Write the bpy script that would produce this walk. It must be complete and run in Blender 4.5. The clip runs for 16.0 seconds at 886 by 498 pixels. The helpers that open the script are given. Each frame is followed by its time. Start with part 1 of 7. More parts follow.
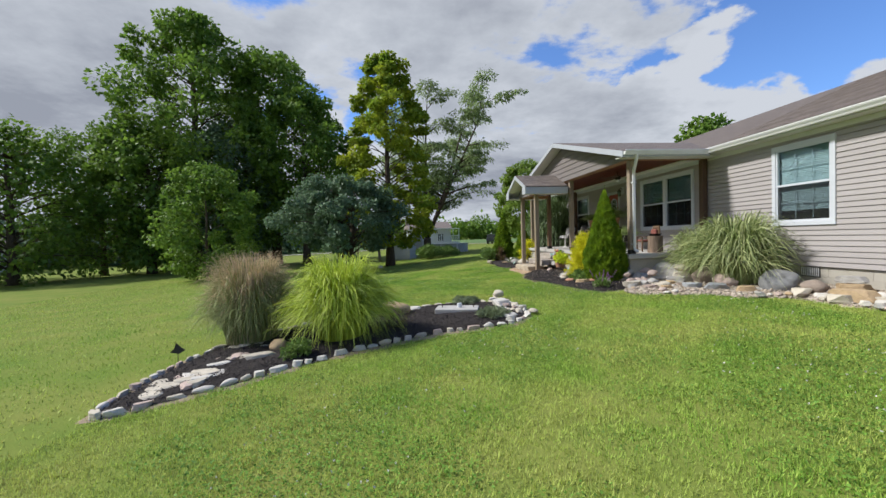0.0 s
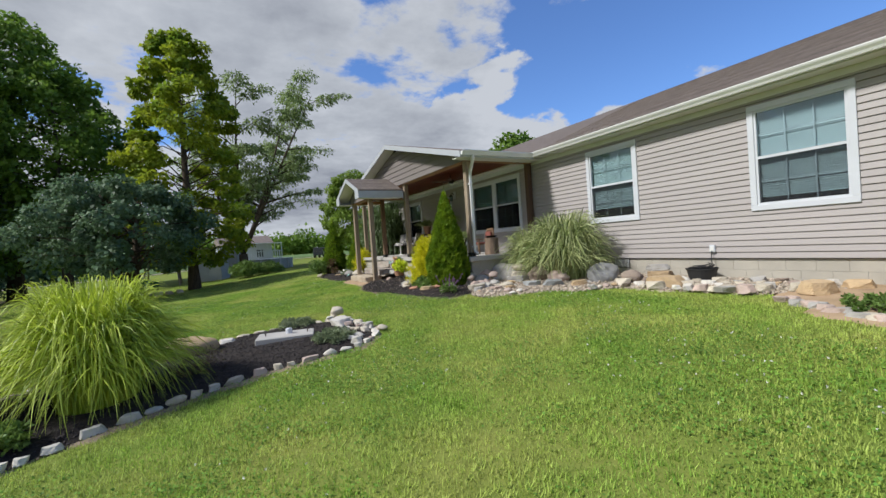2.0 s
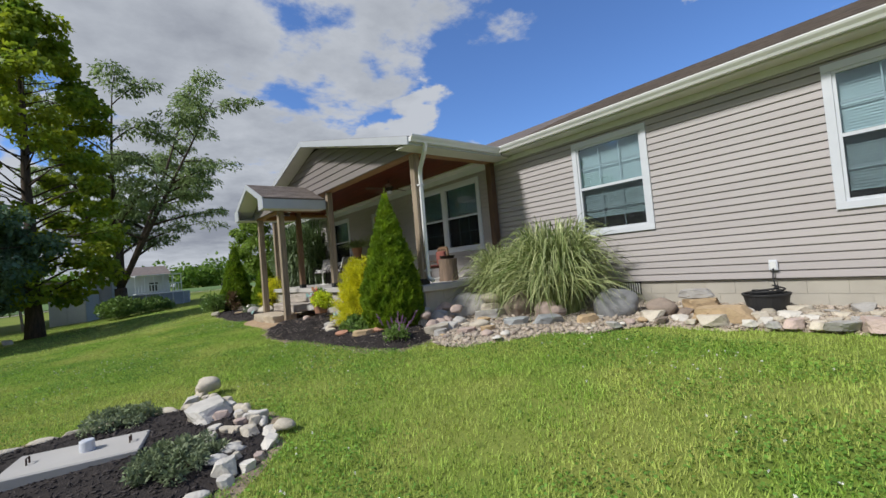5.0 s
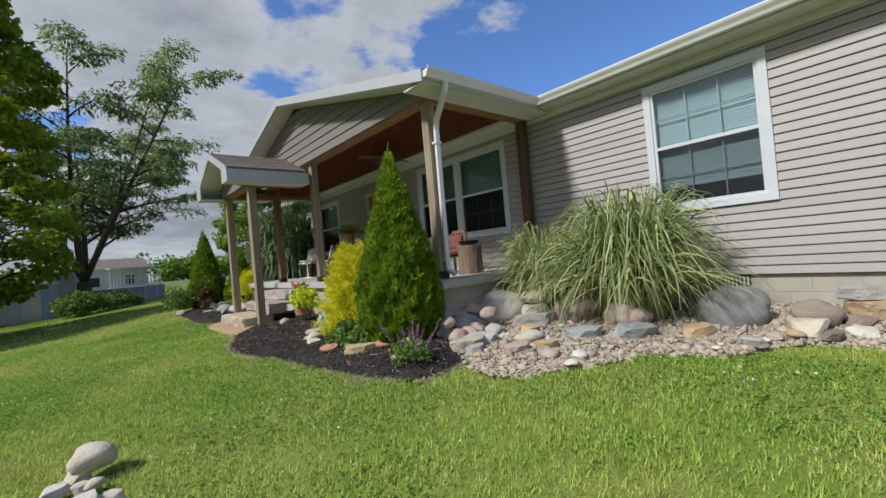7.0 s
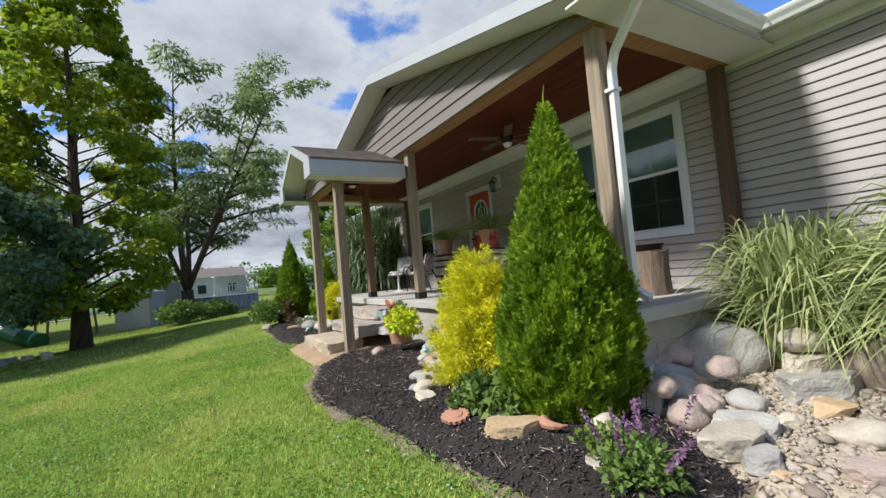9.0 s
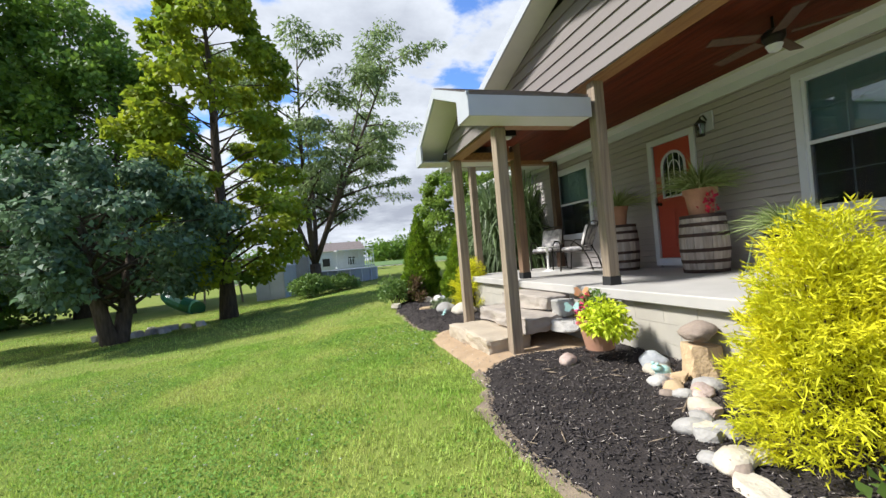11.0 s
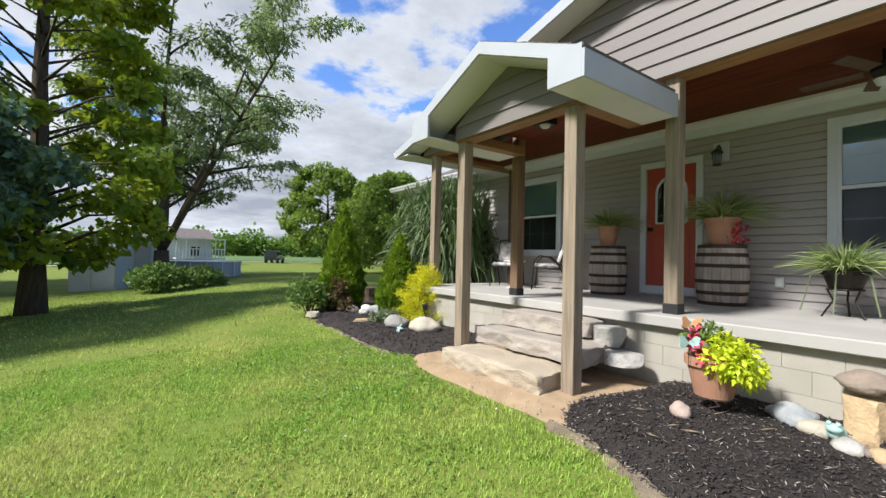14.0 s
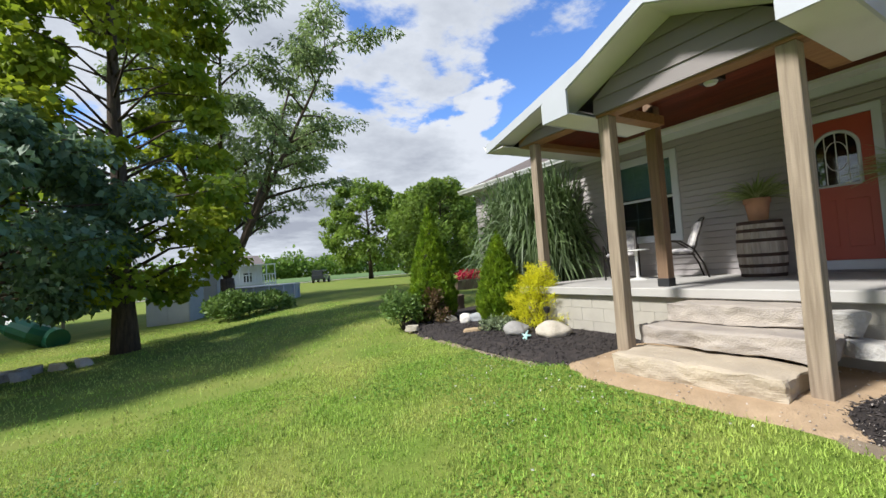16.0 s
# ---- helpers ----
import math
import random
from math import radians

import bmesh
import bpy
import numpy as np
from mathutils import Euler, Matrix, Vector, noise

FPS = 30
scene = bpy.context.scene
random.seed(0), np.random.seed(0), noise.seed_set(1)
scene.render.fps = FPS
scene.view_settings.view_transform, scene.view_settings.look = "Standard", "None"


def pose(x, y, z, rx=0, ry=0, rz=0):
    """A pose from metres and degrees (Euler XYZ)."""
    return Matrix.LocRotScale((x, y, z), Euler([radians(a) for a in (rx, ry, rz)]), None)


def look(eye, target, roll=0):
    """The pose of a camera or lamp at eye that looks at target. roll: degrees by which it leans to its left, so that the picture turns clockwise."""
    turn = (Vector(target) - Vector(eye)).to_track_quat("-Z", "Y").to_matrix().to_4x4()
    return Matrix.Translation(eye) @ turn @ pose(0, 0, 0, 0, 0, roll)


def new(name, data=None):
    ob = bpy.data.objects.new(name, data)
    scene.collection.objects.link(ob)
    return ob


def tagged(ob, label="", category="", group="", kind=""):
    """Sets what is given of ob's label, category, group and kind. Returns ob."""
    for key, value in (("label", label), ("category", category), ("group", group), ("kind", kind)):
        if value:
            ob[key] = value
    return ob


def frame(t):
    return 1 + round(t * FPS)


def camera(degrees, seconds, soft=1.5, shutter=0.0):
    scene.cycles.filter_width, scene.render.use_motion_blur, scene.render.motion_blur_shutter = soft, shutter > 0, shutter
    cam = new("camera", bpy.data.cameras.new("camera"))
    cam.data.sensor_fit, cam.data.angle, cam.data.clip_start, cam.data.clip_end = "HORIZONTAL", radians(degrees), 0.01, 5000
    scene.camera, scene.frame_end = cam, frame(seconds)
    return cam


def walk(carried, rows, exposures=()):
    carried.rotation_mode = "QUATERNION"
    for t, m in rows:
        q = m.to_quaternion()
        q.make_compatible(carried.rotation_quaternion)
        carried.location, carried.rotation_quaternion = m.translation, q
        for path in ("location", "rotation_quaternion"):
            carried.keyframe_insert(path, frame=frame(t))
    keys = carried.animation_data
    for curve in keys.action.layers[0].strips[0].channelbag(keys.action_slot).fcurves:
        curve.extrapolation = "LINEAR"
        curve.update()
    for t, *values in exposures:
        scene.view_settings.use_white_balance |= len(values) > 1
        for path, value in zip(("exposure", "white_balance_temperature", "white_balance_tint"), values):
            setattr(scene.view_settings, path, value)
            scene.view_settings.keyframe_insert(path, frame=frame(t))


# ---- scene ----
cam = camera(93.2, 16.0)
PATH = [
    (0, (-8.458, -8.747, 1.376), (-8.257, -6.757, 1.323), -1.6),
    (0.5, (-8.389, -8.45, 1.371), (-7.849, -6.525, 1.333), -2.5),
    (1, (-8.435, -8.098, 1.319), (-7.616, -6.275, 1.274), -3.1),
    (1.5, (-8.348, -7.714, 1.278), (-7.393, -5.957, 1.222), -3.6),
    (2, (-8.311, -7.336, 1.238), (-7.34, -5.588, 1.205), -4.0),
    (2.5, (-8.135, -6.93, 1.205), (-7.133, -5.199, 1.264), -2.8),
    (3, (-7.922, -6.478, 1.189), (-6.849, -4.794, 1.298), -2.6),
    (3.5, (-7.671, -6.021, 1.157), (-6.533, -4.38, 1.27), -3.5),
    (4, (-7.417, -5.504, 1.163), (-6.238, -3.892, 1.281), -4.3),
    (4.2, (-7.363, -5.284, 1.162), (-6.165, -3.686, 1.271), -4.5),
    (6.3, (-6.388, -3.185, 1.197), (-5.065, -1.686, 1.231), -5.3),
    (6.5, (-6.308, -2.979, 1.188), (-4.988, -1.478, 1.218), -5.2),
    (7, (-6.066, -2.495, 1.144), (-4.763, -0.978, 1.17), -5.1),
    (7.5, (-5.88, -1.957, 1.175), (-4.625, -0.4, 1.197), -5.1),
    (8, (-5.71, -1.44, 1.151), (-4.527, 0.172, 1.202), -5.2),
    (8.5, (-5.533, -0.922, 1.229), (-4.435, 0.749, 1.306), -5.4),
    (9, (-5.47, -0.408, 1.254), (-4.46, 1.316, 1.353), -5.1),
    (9.5, (-5.338, 0.107, 1.261), (-4.439, 1.891, 1.355), -5.1),
    (10, (-5.336, 0.577, 1.334), (-4.586, 2.43, 1.401), -4.9),
    (10.2, (-5.362, 0.747, 1.364), (-4.67, 2.623, 1.419), -4.8),
    (12.3, (-6.271, 2.843, 1.345), (-5.763, 4.777, 1.354), -4.9),
    (12.5, (-6.364, 2.942, 1.336), (-5.787, 4.857, 1.359), -4.2),
    (13, (-6.538, 3.216, 1.33), (-5.732, 5.046, 1.353), -1.5),
    (13.5, (-6.666, 3.569, 1.331), (-5.64, 5.286, 1.354), 0.7),
    (14, (-6.857, 3.822, 1.342), (-5.691, 5.446, 1.384), 1.3),
    (14.5, (-6.989, 4.163, 1.299), (-5.821, 5.785, 1.366), -0.1),
    (15, (-7.195, 4.473, 1.316), (-6.081, 6.131, 1.413), -1.6),
    (15.5, (-7.402, 4.748, 1.315), (-6.34, 6.44, 1.414), -3.0),
    (16, (-7.607, 5.095, 1.304), (-6.572, 6.805, 1.378), -4.2),
]
walk(cam, [(t, look(eye, target, roll)) for t, eye, target, roll in PATH],
     exposures=[(0, 0.28), (2, 0.14), (3.5, 0.05), (7, 0.04), (8.5, 0.30), (10, 0.72), (12.5, 0.88), (14, 0.70), (16, 0.64)])

# ---- light ----
SUN_EL, SUN_AZ = 45.0, (-0.991, 0.13)     # height in degrees, horizontal way towards the sun
world = bpy.data.worlds.new("sky")
scene.world = world
world.use_nodes = True


def build_sky():
    nt = world.node_tree
    nt.nodes.clear()
    N = nt.nodes.new
    out, bg = N("ShaderNodeOutputWorld"), N("ShaderNodeBackground")
    sky = N("ShaderNodeTexSky")
    sky.sky_type, sky.sun_disc = "NISHITA", False
    sky.sun_elevation = radians(SUN_EL)
    sky.sun_rotation = math.atan2(SUN_AZ[0], SUN_AZ[1])
    sky.air_density, sky.dust_density, sky.ozone_density = 1.0, 0.6, 3.6
    co = N("ShaderNodeTexCoord")
    sep = N("ShaderNodeSeparateXYZ")
    nt.links.new(co.outputs["Generated"], sep.inputs[0])
    # project the view of the sky on a flat cloud deck
    zz = N("ShaderNodeMath"); zz.operation = "MAXIMUM"; zz.inputs[1].default_value = 0.0
    nt.links.new(sep.outputs[2], zz.inputs[0])
    za = N("ShaderNodeMath"); za.operation = "ADD"; za.inputs[1].default_value = 0.16
    nt.links.new(zz.outputs[0], za.inputs[0])
    flat = N("ShaderNodeCombineXYZ")
    for i in (0, 1):
        d = N("ShaderNodeMath"); d.operation = "DIVIDE"
        nt.links.new(sep.outputs[i], d.inputs[0]); nt.links.new(za.outputs[0], d.inputs[1])
        nt.links.new(d.outputs[0], flat.inputs[i])
    def cloud(scale, detail, off, rough=0.55):
        m = N("ShaderNodeMapping"); m.inputs["Location"].default_value = off
        nt.links.new(flat.outputs[0], m.inputs[0])
        n = N("ShaderNodeTexNoise")
        n.inputs["Scale"].default_value, n.inputs["Detail"].default_value, n.inputs["Roughness"].default_value = scale, detail, rough
        nt.links.new(m.outputs[0], n.inputs["Vector"])
        return n
    def op(kind, x, y=None, z=None):
        m = N("ShaderNodeMath"); m.operation = kind
        for i, v in enumerate((x, y, z)):
            if v is None:
                continue
            if isinstance(v, (int, float)):
                m.inputs[i].default_value = v
            else:
                nt.links.new(v, m.inputs[i])
        return m.outputs[0]
    def step(v, lo, hi):
        r = N("ShaderNodeMapRange"); r.interpolation_type = "SMOOTHSTEP"
        r.inputs["From Min"].default_value, r.inputs["From Max"].default_value = lo, hi
        nt.links.new(v, r.inputs["Value"])
        return r.outputs[0]
    # the broad deck of cumulus lies north and west, with open blue to the east
    big = cloud(0.85, 9, CLOUD_OFF, 0.6)
    lean = N("ShaderNodeVectorMath"); lean.operation = "DOT_PRODUCT"
    lean.inputs[1].default_value = (-0.135, 0.075, 0)
    nt.links.new(flat.outputs[0], lean.inputs[0])
    cap = N("ShaderNodeClamp"); cap.inputs["Min"].default_value, cap.inputs["Max"].default_value = -0.16, 0.10
    nt.links.new(lean.outputs["Value"], cap.inputs["Value"])
    deck = op("ADD", big.outputs["Fac"], cap.outputs[0])
    # heaped clouds low over the horizon, all round
    stretch = N("ShaderNodeMapping"); stretch.inputs["Scale"].default_value, stretch.inputs["Location"].default_value = (1, 1, 1.7), LOW_OFF
    nt.links.new(co.outputs["Generated"], stretch.inputs[0])
    heap = N("ShaderNodeTexNoise")
    heap.inputs["Scale"].default_value, heap.inputs["Detail"].default_value, heap.inputs["Roughness"].default_value = 4.2, 8, 0.52
    nt.links.new(stretch.outputs[0], heap.inputs["Vector"])
    height = op("MULTIPLY", step(sep.outputs[2], 0.45, 0.10), 0.19)
    low = op("ADD", heap.outputs["Fac"], op("ADD", height, -0.092))
    cover = op("MAXIMUM", step(deck, 0.475, 0.535), step(low, 0.505, 0.545))
    # bright rims and tops, grey bellies where the cloud is thick
    puff = cloud(2.9, 7, (0.4, 7.7, 0.0), 0.62)
    depth = op("ADD", deck, op("MULTIPLY_ADD", puff.outputs["Fac"], 0.36, -0.18))
    thick = N("ShaderNodeValToRGB")
    e = thick.color_ramp.elements
    e[0].position, e[0].color = 0.47, CLOUD_LIT
    e[1].position, e[1].color = 0.74, CLOUD_DIM
    m = e.new(0.57)
    m.color = CLOUD_MID
    nt.links.new(depth, thick.inputs[0])
    mix = N("ShaderNodeMix"); mix.data_type = "RGBA"
    nt.links.new(cover, mix.inputs["Factor"])
    deepen = N("ShaderNodeMix"); deepen.data_type, deepen.blend_type = "RGBA", "MULTIPLY"
    deepen.inputs["Factor"].default_value, deepen.inputs["B"].default_value = 1.0, BLUE
    nt.links.new(sky.outputs[0], deepen.inputs["A"])
    nt.links.new(deepen.outputs["Result"], mix.inputs["A"]); nt.links.new(thick.outputs[0], mix.inputs["B"])
    nt.links.new(mix.outputs["Result"], bg.inputs["Color"])
    bg.inputs["Strength"].default_value = SKY
    nt.links.new(bg.outputs[0], out.inputs[0])


CLOUD_OFF, LOW_OFF, SKY = (3.1, 1.7, 0.0), (0.3, 0.0, 0.0), 0.16
CLOUD_LIT, CLOUD_MID, CLOUD_DIM, BLUE = (3.2, 3.4, 3.75, 1), (2.6, 2.8, 3.15, 1), (1.65, 1.8, 2.15, 1), (0.60, 0.76, 1.02, 1)
build_sky()
sun = new("sun", bpy.data.lights.new("sun", "SUN"))
sun.data.energy, sun.data.angle, sun.data.color = 4.2, radians(7.0), (1.0, 0.985, 0.96)
_e = radians(SUN_EL)
_v = Vector((SUN_AZ[0] * math.cos(_e), SUN_AZ[1] * math.cos(_e), math.sin(_e))).normalized()
sun.matrix_world = look(_v * 60, (0, 0, 0))

# ---- materials ----


def mat(name, base, second=None, scale=6.0, rough=0.7, metal=0.0, bump=0.15, fine=60.0, stretch=(1, 1, 1), vary=0.08, coat=0.0,
        island=False, third=None, trans=0.0, spec=0.5, contrast=0.5, object_coords=False):
    """Two scales of noise between two colours, random change from piece to piece, fine relief."""
    m = bpy.data.materials.new(name)
    m.use_nodes = True
    nt = m.node_tree
    b = nt.nodes["Principled BSDF"]
    N, L = nt.nodes.new, nt.links.new
    second = second or tuple(c * 0.75 for c in base)
    geo = N("ShaderNodeNewGeometry")
    tc = N("ShaderNodeTexCoord")
    mp = N("ShaderNodeMapping")
    mp.inputs["Scale"].default_value = stretch
    L(tc.outputs["Object"] if object_coords else geo.outputs["Position"], mp.inputs[0])
    n1, n2 = N("ShaderNodeTexNoise"), N("ShaderNodeTexNoise")
    n1.inputs["Scale"].default_value, n1.inputs["Detail"].default_value = scale, 5
    n2.inputs["Scale"].default_value, n2.inputs["Detail"].default_value = fine, 3
    L(mp.outputs[0], n1.inputs["Vector"]); L(mp.outputs[0], n2.inputs["Vector"])
    r = N("ShaderNodeMapRange")
    r.inputs["From Min"].default_value, r.inputs["From Max"].default_value = 0.5 - contrast * 0.45, 0.5 + contrast * 0.45
    L(n1.outputs["Fac"], r.inputs["Value"])
    mx = N("ShaderNodeMix"); mx.data_type = "RGBA"
    mx.inputs["A"].default_value, mx.inputs["B"].default_value = (*base, 1), (*second, 1)
    L(r.outputs[0], mx.inputs["Factor"])
    colour = mx.outputs["Result"]
    rnd = geo.outputs["Random Per Island"] if island else N("ShaderNodeObjectInfo").outputs["Random"]
    if third:
        t3 = N("ShaderNodeMix"); t3.data_type = "RGBA"
        t3.inputs["B"].default_value = (*third, 1)
        p = N("ShaderNodeMath"); p.operation = "MULTIPLY"; p.inputs[1].default_value = 0.9
        L(rnd, p.inputs[0]); L(p.outputs[0], t3.inputs["Factor"]); L(colour, t3.inputs["A"])
        colour = t3.outputs["Result"]
    hsv = N("ShaderNodeHueSaturation")
    v = N("ShaderNodeMapRange")
    v.inputs["To Min"].default_value, v.inputs["To Max"].default_value = 1 - vary * 2, 1 + vary * 2
    f = N("ShaderNodeMath"); f.operation = "MULTIPLY_ADD"; f.inputs[1].default_value = 0.5
    L(n2.outputs["Fac"], f.inputs[0])
    h = N("ShaderNodeMath"); h.operation = "MULTIPLY"; h.inputs[1].default_value = 0.5
    L(rnd, h.inputs[0]); L(h.outputs[0], f.inputs[2])
    L(f.outputs[0], v.inputs["Value"]); L(v.outputs[0], hsv.inputs["Value"]); L(colour, hsv.inputs["Color"])
    L(hsv.outputs[0], b.inputs["Base Color"])
    b.inputs["Roughness"].default_value, b.inputs["Metallic"].default_value = rough, metal
    b.inputs["Coat Weight"].default_value = coat
    b.inputs["Specular IOR Level"].default_value = spec
    if bump:
        bp = N("ShaderNodeBump"); bp.inputs["Strength"].default_value, bp.inputs["Distance"].default_value = bump, 0.02
        s = N("ShaderNodeMath"); s.operation = "ADD"
        L(n1.outputs["Fac"], s.inputs[0]); L(n2.outputs["Fac"], s.inputs[1]); L(s.outputs[0], bp.inputs["Height"])
        L(bp.outputs[0], b.inputs["Normal"])
    if trans:
        o = nt.nodes["Material Output"]
        t = N("ShaderNodeBsdfTranslucent"); a = N("ShaderNodeMixShader"); a.inputs[0].default_value = trans
        L(hsv.outputs[0], t.inputs["Color"]); L(b.outputs[0], a.inputs[1]); L(t.outputs[0], a.inputs[2]); L(a.outputs[0], o.inputs[0])
    return m


def glass(name, tint=(0.9, 0.95, 0.95), rough=0.0):
    m = bpy.data.materials.new(name)
    m.use_nodes = True
    nt = m.node_tree
    o = nt.nodes["Material Output"]
    t, g, a, w, f = (nt.nodes.new(k) for k in ("ShaderNodeBsdfTransparent", "ShaderNodeBsdfGlossy", "ShaderNodeMixShader", "ShaderNodeLayerWeight", "ShaderNodeValToRGB"))
    t.inputs[0].default_value = (*tint, 1)
    g.inputs["Roughness"].default_value = rough
    e = f.color_ramp.elements
    e[0].position, e[0].color, e[1].position, e[1].color = 0.35, (0.11, 0.11, 0.11, 1), 1.0, (0.8, 0.8, 0.8, 1)
    f.color_ramp.interpolation = "EASE"
    w.inputs["Blend"].default_value = 0.5
    nt.links.new(w.outputs["Facing"], f.inputs[0])
    for x, y in ((f.outputs[0], a.inputs[0]), (t.outputs[0], a.inputs[1]), (g.outputs[0], a.inputs[2]), (a.outputs[0], o.inputs[0])):
        nt.links.new(x, y)
    return m


M = dict(
    lawn=mat("lawn_soil", (0.11, 0.17, 0.027), (0.19, 0.205, 0.05), 0.9, 0.95, 0, 0.5, 45, vary=0.25, spec=0.1, third=None),
    blade=mat("grass_blade", (0.28, 0.52, 0.06), (0.63, 0.64, 0.19), 0.75, 0.6, 0, 0, 11, vary=0.50, island=True, contrast=0.28, third=(0.33, 0.42, 0.09), trans=0.35, spec=0.25),
    clover=mat("clover_flower", (0.75, 0.75, 0.68), None, 20, 0.8, 0, 0, island=True, spec=0.1),
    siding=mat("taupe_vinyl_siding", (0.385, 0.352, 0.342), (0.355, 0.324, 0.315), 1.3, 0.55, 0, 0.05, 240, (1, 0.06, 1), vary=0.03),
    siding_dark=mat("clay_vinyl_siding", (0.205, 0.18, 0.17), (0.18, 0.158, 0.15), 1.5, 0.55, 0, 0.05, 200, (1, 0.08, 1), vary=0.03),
    white=mat("white_vinyl_trim", (0.58, 0.60, 0.64), (0.53, 0.55, 0.585), 3, 0.4, 0, 0.03, 80, vary=0.02),
    fascia=mat("white_aluminium_fascia", (0.46, 0.48, 0.52), (0.42, 0.44, 0.475), 3, 0.4, 0, 0.03, 80, vary=0.02),
    soffit=mat("white_vented_soffit", (0.66, 0.66, 0.62), (0.60, 0.60, 0.56), 3, 0.5, 0, 0.03, 80, vary=0.03),
    gutter=mat("white_aluminium_gutter", (0.78, 0.78, 0.77), (0.70, 0.70, 0.69), 2, 0.3, 0.1, 0.02, 50, vary=0.02),
    block=mat("painted_concrete_block", (0.425, 0.395, 0.335), (0.35, 0.325, 0.275), 2.5, 0.9, 0, 0.25, 90, vary=0.03),
    concrete=mat("porch_concrete", (0.43, 0.41, 0.38), (0.35, 0.335, 0.31), 1.6, 0.85, 0, 0.12, 120, vary=0.05),
    shingle=mat("brown_asphalt_shingle", (0.19, 0.155, 0.135), (0.12, 0.10, 0.09), 5, 0.95, 0, 0.4, 160, vary=0.2),
    post=mat("weathered_pine_post", (0.33, 0.262, 0.19), (0.20, 0.152, 0.106), 5, 0.75, 0, 0.25, 40, (6, 6, 0.35), vary=0.10, contrast=0.4),
    post_dark=mat("stained_cedar_post", (0.115, 0.062, 0.036), (0.065, 0.036, 0.022), 5, 0.65, 0, 0.2, 40, (6, 6, 0.35), vary=0.12),
    post_mid=mat("stained_pine_post", (0.24, 0.145, 0.085), (0.135, 0.082, 0.048), 5, 0.7, 0, 0.25, 40, (6, 6, 0.35), vary=0.12),
    redwood=mat("red_stained_board", (0.165, 0.032, 0.012), (0.060, 0.013, 0.006), 3, 0.5, 0, 0.08, 40, (6, 0.5, 6), vary=0.25, spec=0.12),
    beam=mat("stained_pine_beam", (0.36, 0.19, 0.075), (0.21, 0.10, 0.038), 4, 0.55, 0, 0.12, 40, (6, 0.4, 6), vary=0.12),
    mulch=mat("black_mulch", (0.024, 0.021, 0.020), (0.052, 0.043, 0.039), 9, 0.95, 0, 0.7, 70, vary=0.3, spec=0.2),
    chip=mat("bark_chip", (0.026, 0.022, 0.022), (0.080, 0.068, 0.064), 12, 0.85, 0, 0.2, 60, vary=0.3, island=True, spec=0.25),
    soil=mat("bare_clay_soil", (0.40, 0.29, 0.185), (0.28, 0.20, 0.125), 4, 0.95, 0, 0.5, 60, vary=0.12, spec=0.1),
    dirt=mat("brown_dirt", (0.30, 0.235, 0.165), (0.17, 0.135, 0.10), 5, 0.95, 0, 0.5, 60, vary=0.2, spec=0.1),
    gravel=mat("limestone_gravel", (0.46, 0.39, 0.29), (0.30, 0.25, 0.185), 10, 0.95, 0, 0.6, 45, vary=0.15, spec=0.2),
    slab=mat("sandstone_step", (0.50, 0.42, 0.31), (0.35, 0.29, 0.22), 2.2, 0.9, 0, 0.5, 35, vary=0.08),
    door=mat("red_painted_door", (0.42, 0.070, 0.042), (0.37, 0.058, 0.036), 2, 0.4, 0, 0.03, 60, vary=0.03),
    bronze=mat("dark_bronze_metal", (0.030, 0.024, 0.020), None, 10, 0.45, 0.7, 0.03, 60),
    black=mat("black_rubber", (0.018, 0.018, 0.019), None, 10, 0.6, 0, 0.05, 60),
    # near-black for all room surfaces: the unlit interior is put into the colour
    inside=mat("unlit_room_dark", (0.035, 0.034, 0.033), None, 2, 0.9, 0, 0, 20),
    blind=mat("white_slat_blind", (0.56, 0.63, 0.64), (0.50, 0.57, 0.58), 3, 0.6, 0, 0, 20, vary=0.03),
    pane=glass("window_glass", (0.70, 0.80, 0.82)),
    bark=mat("grey_bark", (0.125, 0.095, 0.070), (0.055, 0.042, 0.032), 6, 0.95, 0, 0.8, 25, (3, 3, 0.6), vary=0.1, spec=0.15),
)


def leaf(name, a, b, vary=0.28, trans=0.35, scale=0.5):
    return mat(name, a, b, scale, 0.55, 0, 0, 8, vary=vary, island=True, trans=trans, spec=0.3)


# ---- building helpers ----


def part(name, bm, material, parent=None, label="", smooth=False, bevel=0.0):
    if bevel:
        bmesh.ops.bevel(bm, geom=list(bm.edges), offset=bevel, segments=1, affect="EDGES", clamp_overlap=True)
    me = bpy.data.meshes.new(name)
    bm.to_mesh(me)
    bm.free()
    if smooth:
        me.shade_smooth()
    me.materials.append(M[material] if isinstance(material, str) else material)
    ob = new(name, me)
    if parent:
        ob.parent = parent
    if label:
        ob["label"] = label
    return ob


def pmesh(name, verts, faces, material, parent=None, label="", smooth=False):
    me = bpy.data.meshes.new(name)
    me.from_pydata(verts, [], faces)
    if smooth:
        me.shade_smooth()
    me.materials.append(M[material] if isinstance(material, str) else material)
    ob = new(name, me)
    if parent:
        ob.parent = parent
    if label:
        ob["label"] = label
    return ob


def empty(name, label="", category="", group="", kind="", at=(0, 0, 0)):
    e = new(name)
    e.empty_display_size = 0.1
    e.location = at
    return tagged(e, label, category, group, kind)


